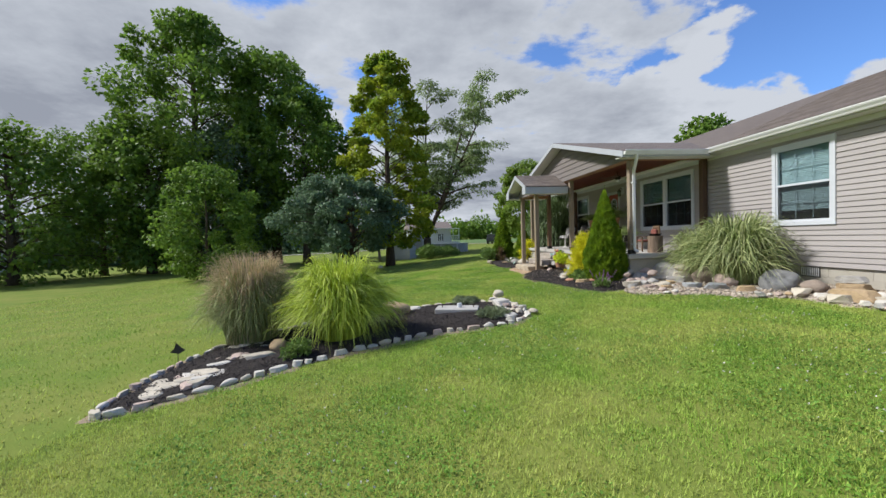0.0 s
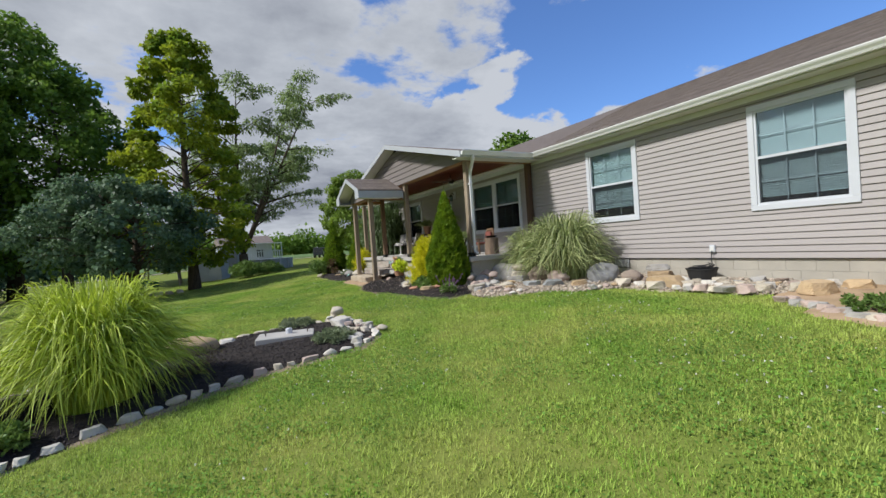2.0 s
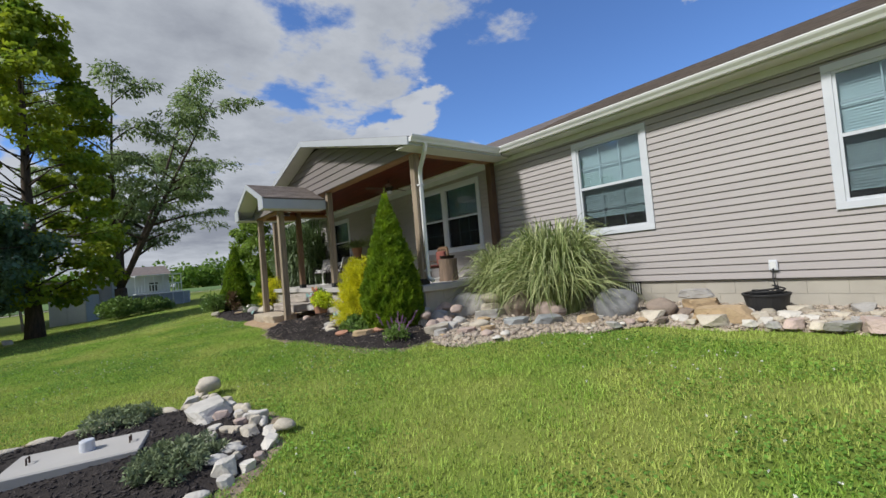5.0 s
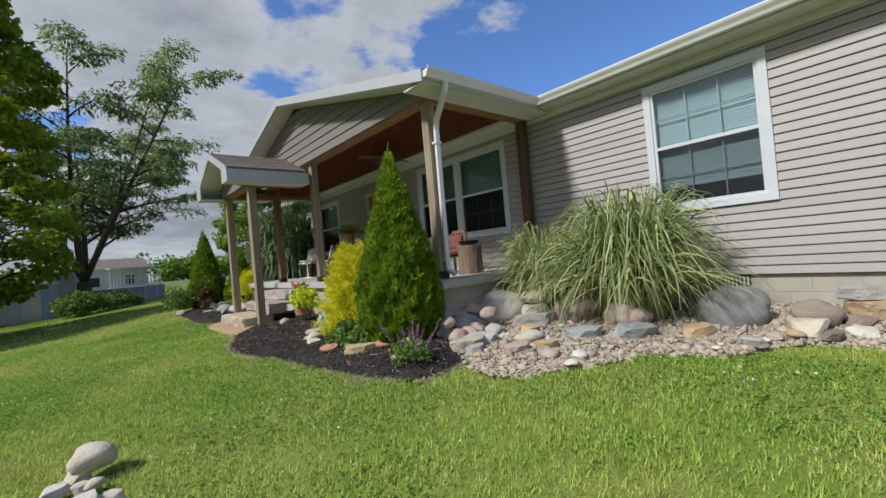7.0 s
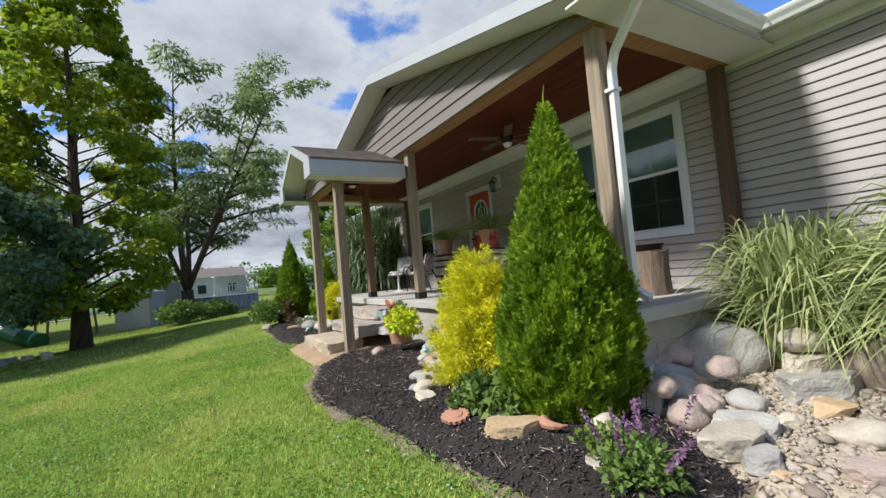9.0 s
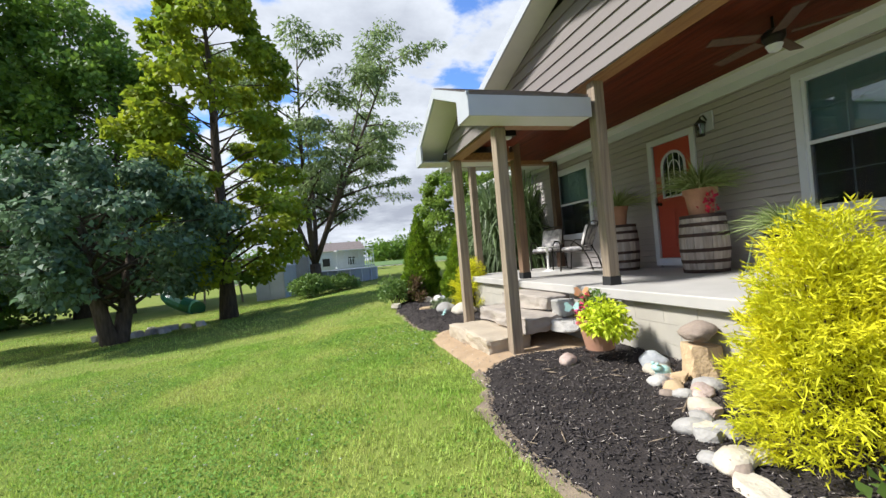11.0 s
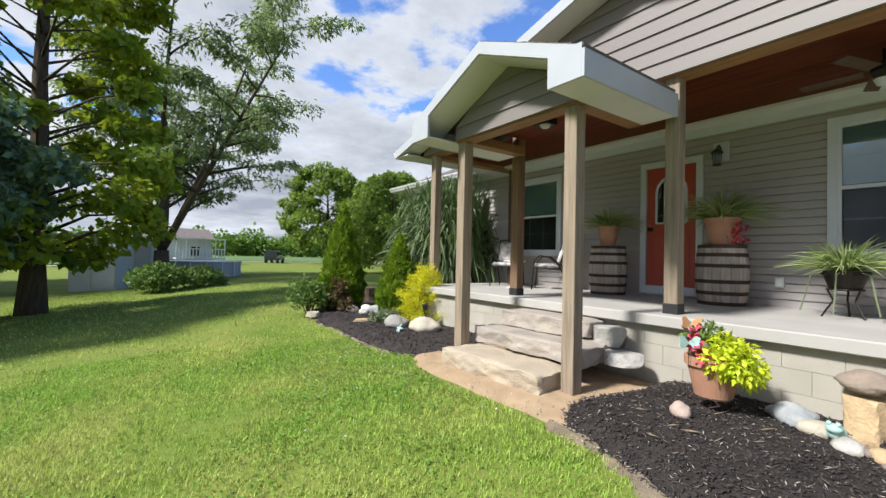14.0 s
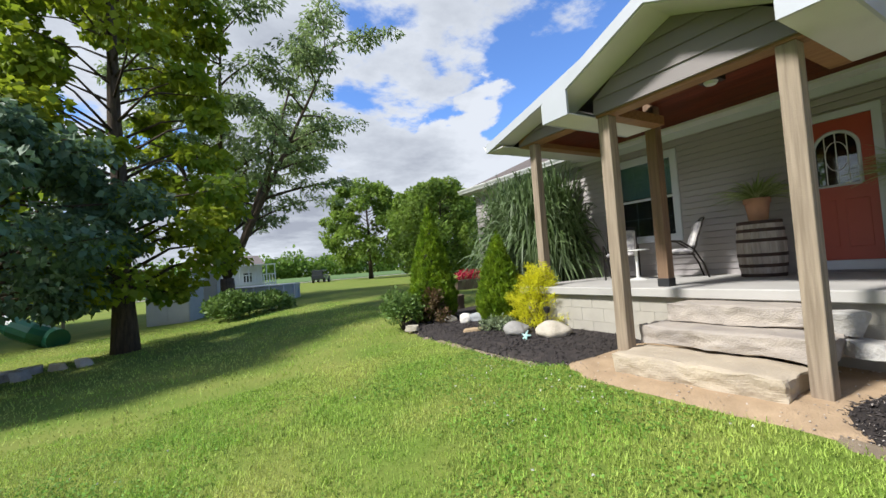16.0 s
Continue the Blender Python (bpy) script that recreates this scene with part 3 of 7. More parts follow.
# porch floor and its block wall
porch = empty("porch_floor", "pale concrete porch floor on block wall", "porch", kind="structure")
part("floor_slab", box(-2.50, 0.0, 1.72, 10.95, 0.68, 0.80), "concrete", porch, bevel=0.012)
part("block_wall", box(-2.40, -2.22, 1.82, 10.85, -0.4, 0.678), "block", porch)
part("block_wall", box(-2.22, 0.04, 1.82, 2.0, -0.4, 0.678), "block", porch)
part("block_wall", box(-2.22, 0.04, 10.67, 10.85, -0.4, 0.678), "block", porch)


def post(x, y, z0, z1, material, label, bracket=True, w=0.145):
    p = empty("porch_post", label, "post", "porch posts", at=(x, y, z0))
    bm = box(-w / 2, w / 2, -w / 2, w / 2, 0.0, z1 - z0)
    part("shaft", bm, material, p, bevel=0.006)
    if bracket:
        part("base_bracket", box(-w / 2 - 0.006, w / 2 + 0.006, -w / 2 - 0.006, w / 2 + 0.006, 0.0, 0.11), "black", p, "black steel post base", bevel=0.003)
    return p


for y in (2.06, 6.03, 8.35, 10.56):
    post(-2.215, y, 0.80, BEAM_Z - 0.012, "post_mid" if y == 8.35 else "post", "square timber porch post in a black base bracket")
for y in (2.06, 10.56):
    post(-0.11, y, 0.80, BEAM_Z - 0.012, "post_dark", "dark stained square post against the house wall", False)
for y in (6.44, 8.18):
    g = ground(-3.4, y) + 0.02
    post(-3.39, y, g - 0.05, 2.872, "post", "weathered square timber portico post set in the ground", False)

# ---- plants ----
rng = np.random.default_rng(7)


def ground_np(x, y):
    def ss(a, b, v):
        t = np.clip((v - a) / (b - a), 0, 1)
        return t * t * (3 - 2 * t)
    u = -x
    h = np.interp(u, [p[0] for p in FALL], [p[1] for p in FALL])
    h = h + ss(3.5, 6.0, u) * (0.06 * np.tanh((y - 0.3) / 1.6) + 0.16 * ss(-4.5, -9.0, y))
    return h - 0.3 * ss(14, 120, y)


def inside_np(poly, x, y):
    hit = np.zeros(len(x), bool)
    for i in range(len(poly)):
        a, b = poly[i - 1], poly[i]
        if a[1] == b[1]:
            continue
        c = ((a[1] > y) != (b[1] > y)) & (x < (b[0] - a[0]) * (y - a[1]) / (b[1] - a[1]) + a[0])
        hit ^= c
    return hit


def mesh_np(name, verts, corners, material, parent=None, label="", smooth=False):
    """A mesh from an array of places and an array of faces that all have as many corners."""
    me = bpy.data.meshes.new(name)
    n, k = corners.shape
    me.vertices.add(len(verts))
    me.vertices.foreach_set("co", np.ascontiguousarray(verts, np.float32).ravel())
    me.loops.add(n * k)
    me.loops.foreach_set("vertex_index", np.ascontiguousarray(corners, np.int32).ravel())
    me.polygons.add(n)
    me.polygons.foreach_set("loop_start", np.arange(0, n * k, k, dtype=np.int32))
    me.update(calc_edges=True)
    if smooth:
        me.shade_smooth()
    me.materials.append(M[material] if isinstance(material, str) else material)
    ob = new(name, me)
    if parent:
        ob.parent = parent
    if label:
        ob["label"] = label
    return ob


def unit(v):
    return v / np.maximum(np.linalg.norm(v, axis=1, keepdims=True), 1e-9)


def leaves_np(base, way, face, length, width, cup=0.12):
    """Kite-shaped leaves: base, two shoulders and a drooping tip."""
    way = unit(way)
    side = unit(np.cross(way, face))
    up = np.cross(side, way)
    L, Wd = length[:, None], width[:, None]
    v = np.stack([base, base + way * L * 0.45 + side * Wd * 0.5 + up * L * cup, base + way * L - up * L * cup, base + way * L * 0.45 - side * Wd * 0.5 + up * L * cup], 1)
    n = len(base)
    return v.reshape(-1, 3), np.arange(n * 4).reshape(n, 4)


def blades_np(base, az, lean, length, width, droop, seg=5):
    """Long arching grass blades as tapering ribbons."""
    n = len(base)
    s = np.linspace(0, 1, seg + 1)[None, :]
    out = length[:, None] * (s * np.sin(lean)[:, None] + droop[:, None] * 0.40 * s ** 2)
    z = length[:, None] * (s * np.cos(lean)[:, None] - droop[:, None] * 0.75 * s ** 2.2)
    ca, sa = np.cos(az)[:, None], np.sin(az)[:, None]
    mid = np.stack([base[:, 0:1] + out * ca, base[:, 1:2] + out * sa, base[:, 2:3] + z], 2)
    w = width[:, None] * np.clip(1.05 - s ** 2.2, 0.04, 1) * 0.5
    tw = rng.normal(0, 0.5, n)[:, None]
    side = np.stack([-np.sin(az)[:, None] * np.cos(tw) * w, np.cos(az)[:, None] * np.cos(tw) * w, np.sin(tw) * w], 2)
    v = np.stack([mid - side, mid + side], 2).reshape(n, -1, 3)
    k = 2 * (seg + 1)
    idx = np.arange(n)[:, None, None] * k
    q = np.array([[2 * i, 2 * i + 1, 2 * i + 3, 2 * i + 2] for i in range(seg)])[None]
    return v.reshape(-1, 3), (idx + q).reshape(-1, 4)


def dome_np(base, az, u, high, wide, width, upright=0.0, seg=8):
    """Arching blades of one fountain-shaped clump: inner ones stand, outer ones bow to the ground."""
    n = len(base)
    s = np.linspace(0, 1, seg + 1)[None, :]
    top = (high * (1 - 0.52 * u ** 2.2) * rng.uniform(0.62, 1.14, n))[:, None]
    peak = np.clip(1.0 - 0.42 * u ** 0.7 + upright * (1 - u) + rng.normal(0, 0.07, n), 0.52, 1.15)[:, None]
    reach = (wide * (0.10 + 0.90 * u) * rng.uniform(0.55, 1.15, n))[:, None]
    z = top * (1 - ((s - peak) / peak) ** 2)
    out = reach * s ** 1.35
    turn = az[:, None] + rng.normal(0, 0.18, n)[:, None] * s
    mid = np.stack([base[:, 0:1] + out * np.cos(turn), base[:, 1:2] + out * np.sin(turn), base[:, 2:3] + z], 2)
    w = (width * rng.uniform(0.6, 1.3, n))[:, None] * np.clip(1.05 - s ** 2.4, 0.04, 1) * 0.5
    tw = rng.normal(0, 0.6, n)[:, None]
    side = np.stack([-np.sin(turn) * np.cos(tw) * w, np.cos(turn) * np.cos(tw) * w, np.sin(tw) * w], 2)
    v = np.stack([mid - side, mid + side], 2).reshape(n, -1, 3)
    k = 2 * (seg + 1)
    q = np.array([[2 * i, 2 * i + 1, 2 * i + 3, 2 * i + 2] for i in range(seg)])[None]
    return v.reshape(-1, 3), (np.arange(n)[:, None, None] * k + q).reshape(-1, 4)


L_MAPLE = leaf("maple_leaf_yellow_green", (0.37, 0.40, 0.025), (0.13, 0.235, 0.025), 0.28, 0.5, 0.75)
L_DARK = leaf("blue_green_leaf", (0.165, 0.25, 0.14), (0.08, 0.145, 0.075), 0.3, 0.38, 0.9)
L_MID = leaf("mid_green_leaf", (0.20, 0.315, 0.045), (0.085, 0.17, 0.026), 0.3, 0.45, 0.6)
L_LIGHT = leaf("light_green_leaf", (0.25, 0.35, 0.055), (0.14, 0.225, 0.04), 0.28, 0.45, 0.6)
L_LOCUST = leaf("olive_green_leaf", (0.27, 0.35, 0.14), (0.16, 0.23, 0.085), 0.28, 0.48, 0.8)
L_CEDAR = leaf("arborvitae_spray", (0.30, 0.42, 0.025), (0.10, 0.20, 0.014), 0.38, 0.4, 4.5)
# brown inner twigs, coloured darker so gaps between the sprays look shaded
L_TWIG_SHADE = leaf("shaded_conifer_twigs", (0.055, 0.06, 0.022), (0.03, 0.035, 0.014), 0.2, 0.0, 6)
L_GOLD = leaf("golden_cypress_spray", (0.82, 0.76, 0.03), (0.52, 0.54, 0.025), 0.22, 0.35, 4)
L_LIME = leaf("chartreuse_leaf", (0.74, 0.80, 0.05), (0.55, 0.68, 0.04), 0.15, 0.4, 8)
L_SAGE = leaf("grey_green_leaf", (0.27, 0.32, 0.19), (0.16, 0.21, 0.10), 0.2, 0.25, 3)
L_SHRUB = leaf("shrub_leaf", (0.20, 0.30, 0.07), (0.10, 0.18, 0.04), 0.25, 0.35, 3)
L_PURPLE = leaf("purple_flower", (0.34, 0.19, 0.33), (0.24, 0.13, 0.22), 0.2, 0.3, 8)
L_RED = leaf("red_flower", (0.62, 0.03, 0.06), (0.5, 0.02, 0.09), 0.2, 0.3, 8)
L_PINK = leaf("pink_flower", (0.75, 0.10, 0.17), (0.65, 0.06, 0.2), 0.2, 0.3, 8)
L_RUST = leaf("russet_leaf", (0.20, 0.11, 0.06), (0.10, 0.10, 0.04), 0.25, 0.3, 3)
G_LIME = mat("bright_grass_blade", (0.46, 0.57, 0.03), (0.15, 0.27, 0.03), 1.5, 0.5, 0, 0, 10, vary=0.22, island=True, trans=0.4, third=(0.58, 0.66, 0.10))
G_PALE = mat("striped_grass_blade", (0.20, 0.30, 0.06), (0.08, 0.14, 0.03), 1.5, 0.5, 0, 0, 10, vary=0.2, island=True, trans=0.35, third=(0.54, 0.56, 0.28))
G_DARK = mat("tall_grass_blade", (0.12, 0.19, 0.05), (0.045, 0.085, 0.02), 1.5, 0.5, 0, 0, 10, vary=0.25, island=True, trans=0.3, third=(0.16, 0.22, 0.10))
G_SPIDER = mat("spider_plant_blade", (0.26, 0.38, 0.09), (0.13, 0.22, 0.05), 3, 0.5, 0, 0, 10, vary=0.2, island=True, trans=0.35, third=(0.45, 0.50, 0.25))
G_TAN = mat("feathery_grass_blade", (0.30, 0.34, 0.12), (0.18, 0.21, 0.07), 1.5, 0.6, 0, 0, 10, vary=0.25, island=True, trans=0.3)
G_SEED = mat("grass_seed_head", (0.62, 0.47, 0.30), (0.46, 0.34, 0.20), 3, 0.8, 0, 0, 10, vary=0.25, island=True, trans=0.3)


def scatter_crown(centres, radii, count, size, flat=0.75, droop=0.25, aspect=0.75):
    n = len(centres)
    which = rng.integers(0, n, count)
    d = unit(rng.normal(size=(count, 3)))
    r = radii[which][:, None] * rng.random((count, 1)) ** 0.38
    p = centres[which] + d * r * np.array([1, 1, flat])
    face = unit(rng.normal(size=(count, 3)) * 0.55 + np.array([0, 0, 0.8]) + d * 0.5)
    way = d * 0.7 + rng.normal(size=(count, 3)) * 0.6 + np.array([0, 0, -droop])
    s = size * rng.uniform(0.6, 1.35, count)
    return leaves_np(p, way, face, s, s * aspect)


def tree(label, x, y, h, z0, spread, material, seed, leaf=0.22, leaves=12000, clumps=90, clump_r=0.95, trunk=0.22, lean=(0, 0), forks=1, top=0.5, open_=0.55, droop=0.25, aspect=0.75, flat=0.75):
    """A tapered trunk with limbs that carry clumps of leaves; top sets how pointed the crown is."""
    r = random.Random(seed)
    g = ground(x, y)
    t = empty("tree", label, "tree", "trees", at=(x, y, g))
    bm = bmesh.new()
    stems = []
    for f in range(forks):
        a = 6.2832 * f / forks + r.random()
        sp = 0.0 if forks == 1 else 0.12 * spread
        pts, rad = [], []
        for i in range(9):
            u = i / 8
            pts.append((lean[0] * u + math.cos(a) * sp * u ** 0.7 * 2 + r.uniform(-1, 1) * 0.12 * u, lean[1] * u + math.sin(a) * sp * u ** 0.7 * 2 + r.uniform(-1, 1) * 0.12 * u, -0.25 + (h * 0.93 + 0.25) * u))
            rad.append(trunk / forks ** 0.35 * ((1.35 if i == 0 else 1.0) * (1 - u) ** 0.8 + 0.04))
        tube(pts, rad, 9, bm)
        stems.append([Vector(p) for p in pts])
    centres, radii = [], []
    for i in range(clumps):
        u = (i + r.random()) / clumps
        u = u ** 0.9
        prof = math.sin(math.pi * min(1, u * 0.86 + 0.13)) ** top
        R = spread * prof * (0.82 + 0.36 * noise.noise((seed * 3.1 + u * 4, i * 0.7, 0)))
        a = i * 2.399 + r.uniform(-0.5, 0.5)
        d = R * (open_ + (1 - open_) * r.random() ** 0.5)
        z = z0 + (h - z0) * u
        st = stems[i % forks]
        k = min(7.0, max(1.0, 8 * (z - 0.25 * d) / (h * 0.93)))
        j = int(k)
        foot = st[j].lerp(st[min(8, j + 1)], k - j)
        c = Vector((foot.x * 0.6 + lean[0] * u * 0.4 + math.cos(a) * d, foot.y * 0.6 + lean[1] * u * 0.4 + math.sin(a) * d, z))
        mid = foot.lerp(c, 0.5) + Vector((r.uniform(-.15, .15), r.uniform(-.15, .15), 0.12 * d))
        b = trunk * 0.24 * (1 - u * 0.7)
        tube([foot, mid, c, c + (c - mid) * 0.45], [b, b * 0.6, b * 0.3, b * 0.1], 5, bm)
        centres.append(c)
        radii.append(clump_r * r.uniform(0.6, 1.25) * (1 - 0.35 * u))
    part("trunk", bm, "bark", t, smooth=True)
    v, f = scatter_crown(np.array([c[:] for c in centres]), np.array(radii), leaves, leaf, flat, droop, aspect)
    mesh_np("crown", v, f, material, t)
    return t


def clump(name, label, x, y, h, base_r, n, width, material, lean=(0.05, 0.75), droop=(0.25, 0.75), seeds=0, even=0.7, dome=0.0, upright=0.0, parts="blades", z=None, category="ornamental grass"):
    g = ground(x, y) + 0.05 if z is None else z
    t = empty(name, label, category, at=(x, y, g))
    az = rng.uniform(0, 6.2832, n)
    rr = base_r * np.sqrt(rng.random(n))
    ba = az + rng.normal(0, 0.7, n)
    base = np.stack([rr * np.cos(ba), rr * np.sin(ba), np.full(n, -0.05)], 1)
    u = rng.random(n) ** even
    ln = lean[0] + (lean[1] - lean[0]) * u
    length = h * rng.uniform(0.75, 1.2, n)
    dr = droop[0] + (droop[1] - droop[0]) * np.clip(u ** 0.8 + rng.normal(0, 0.12, n), 0, 1)
    v, f = blades_np(base, az, ln, length, width * rng.uniform(0.6, 1.3, n), dr, 7)
    if dome:
        v, f = dome_np(base, az, rng.random(n) ** even, h, dome, width, upright)
    mesh_np(parts, v, f, material, t)
    if seeds:
        az = rng.uniform(0, 6.2832, seeds)
        rr = base_r * np.sqrt(rng.random(seeds))
        base = np.stack([rr * np.cos(az), rr * np.sin(az), np.full(seeds, -0.02)], 1)
        v, f = blades_np(base, az, rng.uniform(0.02, lean[1], seeds), h * rng.uniform(0.9, 1.2, seeds), np.full(seeds, 0.009), rng.uniform(0.08, 0.5, seeds))
        if dome:
            v, f = dome_np(base, az, rng.random(seeds) * 0.75, h * 1.08, dome, 0.010, 0.15)
        mesh_np("seed_head", v, f, G_SEED, t, "tan feathery seed heads")
    return t


def cone_bush(label, x, y, h, r, material, n, size=0.075, pointed=0.85, core=(0.02, 0.045, 0.01), z=None, category="conifer shrub"):
    """A clipped conifer: short trunk and dense upright sprays over a tapering body."""
    g = ground(x, y) + 0.05 if z is None else z
    t = empty("conifer_shrub", label, category, "garden conifers", at=(x, y, g))
    part("trunk", tube([(0, 0, -0.15), (0, 0, h * 0.3), (0, 0, h * 0.8)], [0.05, 0.04, 0.01], 7), "bark", t)
    # solid core inside the sprays; its dark colour stands in for shade there
    part("inner_foliage", lathe([(r * 0.45, 0.04)] + [(r * 0.76 * (1 - (max(0, k - 1.5) / 8.5) ** (2.0 - pointed)), 0.08 * h + 0.84 * h * k / 10) for k in range(10)] + [(0.005, 0.93 * h)], sides=14), L_TWIG_SHADE, t)
    part("leader", tube([(0, 0, h * 0.9), (0.01, 0.012, h), (0.02, 0.0, h * 1.045)], [0.012, 0.008, 0.003], 6), material, t)
    u = 1 - np.sqrt(rng.random(n) * 0.985)
    a = rng.uniform(0, 6.2832, n)
    lump = np.array([noise.noise((math.cos(q) * 2.3 + x, math.sin(q) * 2.3 + y, w * h * 2.2)) + 1.5 * noise.noise((math.cos(q) * 7 * (1 - w) + x, math.sin(q) * 7 * (1 - w) + y, w * h * 6.5)) for q, w in zip(a, u)])
    prof = np.where(u < 0.22, 0.70 + 0.30 * np.sqrt(np.clip(u / 0.22, 0, 1)), np.clip(1 - (np.clip(u - 0.22, 0, 1) / 0.78) ** (2.0 - pointed), 0, 1)) * (1 + 0.125 * lump)
    depth = 1 - 0.26 * rng.random(n) ** 1.5
    R = r * prof * depth
    out = np.stack([np.cos(a), np.sin(a), np.zeros(n)], 1)
    p = out * R[:, None]
    p[:, 2] = 0.03 + u * h * 0.97
    way = out * 0.5 + np.array([0, 0, 0.9]) + rng.normal(size=(n, 3)) * 0.42
    face = out * 0.6 + rng.normal(size=(n, 3)) * 0.9
    # each spray is a flat fan of scale leaves
    k = 11
    way, face = unit(way), unit(face)
    side = unit(np.cross(way, face))
    s = size * rng.uniform(0.6, 1.4, n)
    along_ = np.tile(np.linspace(0, 1, k), n)
    hand_ = np.tile(np.where(np.arange(k) % 2, 1.0, -1.0), n)
    P, W, S, F, Z = (np.repeat(q, k, 0) for q in (p, way, side, face, s))
    v, f = leaves_np(P + W * (along_ * Z)[:, None] - W * Z[:, None] * 0.4, W + S * (hand_ * (0.95 - 0.6 * along_))[:, None] + rng.normal(size=W.shape) * 0.18, F, Z * (0.62 - 0.30 * along_), Z * 0.15)
    mesh_np("foliage", v, f, material, t)
    return t


def bush(name, label, x, y, h, r, material, n, size, lumps=16, category="shrub", z=None, aspect=0.5, droop=0.0, up=0.4, parent=None):
    g = ground(x, y) + 0.04 if z is None else z
    t = empty(name, label, category, at=(x, y, g))
    st = bmesh.new()
    cs, rs = [], []
    for i in range(lumps):
        a = i * 2.399
        q = math.sqrt((i + 0.5) / lumps)
        c = (math.cos(a) * r * q * 0.72, math.sin(a) * r * q * 0.72, h * (0.72 - 0.38 * q * q) * rng.uniform(0.8, 1.15))
        rad = min(r, h) * rng.uniform(0.30, 0.48)
        if h > 1.6 * r:              # upright shrubs: leafy to the ground, narrower at the top
            w = (i + 0.5) / lumps
            k = r * (0.92 - 0.72 * w) * rng.uniform(0.5, 1.1)
            c = (math.cos(a) * k, math.sin(a) * k, h * (0.10 + 0.78 * w))
            rad = r * rng.uniform(0.18, 0.40)
        cs.append(c)
        rs.append(rad)
        tube([(c[0] * 0.1, c[1] * 0.1, -0.06), (c[0] * 0.5, c[1] * 0.5, c[2] * 0.55), c], [0.011, 0.008, 0.004], 4, st)
    part("stem", st, "bark", t)
    v, f = scatter_crown(np.array(cs), np.array(rs), n, size, 0.9, droop - up, aspect)
    v[:, 2] = np.maximum(v[:, 2], 0.0)
    mesh_np("foliage", v, f, material, t)
    return t


def plume_bush(label, x, y, h, r, material, plumes, per, seed):
    """A thread-leaf cypress: arching plumes of fine drooping sprays, wide at the foot and ragged at the top."""
    q = np.random.default_rng(seed)
    t = empty("golden_shrub", label, "shrub", "golden shrubs", at=(x, y, ground(x, y) + 0.05))
    st = bmesh.new()
    bases, ways = [], []
    for i in range(plumes):
        u = (i + 0.5) / plumes
        a = i * 2.399 + q.normal(0, 0.25)
        wide = r * (1.0 - u) ** 0.62 * q.uniform(0.62, 1.12) + 0.05
        top = h * (0.10 + 0.86 * u ** 0.85) * q.uniform(0.88, 1.08)
        out = np.array([math.cos(a), math.sin(a), 0.0])
        p0 = out * 0.03 + np.array([0, 0, top * 0.25 * u])
        p1 = out * wide * 0.60 + np.array([0, 0, top * 0.80])
        p2 = out * wide + np.array([0, 0, top - 0.10 * wide])
        s_ = np.linspace(0.30, 1.0, per)[:, None] ** 0.8
        path = p0 * (1 - s_) ** 2 + 2 * p1 * s_ * (1 - s_) + p2 * s_ ** 2
        fan = (0.12 * (1.08 - s_)) * (0.6 + 0.8 * r) + 0.012
        bases.append(path + q.normal(size=(per, 3)) * fan * np.array([1, 1, 0.75]))
        ways.append(out * 0.75 + np.array([0, 0, 0.35 + 0.5 * u]) + q.normal(size=(per, 3)) * 0.55 + np.array([0, 0, -0.35]) * s_)
        tube([tuple(p0 + np.array([0, 0, -0.05])), tuple((p0 + p1) / 2), tuple(p1)], [0.009, 0.006, 0.003], 4, st)
    part("stem", st, "bark", t)
    p, d = np.concatenate(bases), np.concatenate(ways)
    p[:, 2] = np.maximum(p[:, 2], 0.03)
    n = len(p)
    v, f = leaves_np(p, d, q.normal(size=(n, 3)), q.uniform(0.035, 0.085, n), q.uniform(0.006, 0.012, n), 0.10)
    mesh_np("foliage", v, f, material, t)
    return t


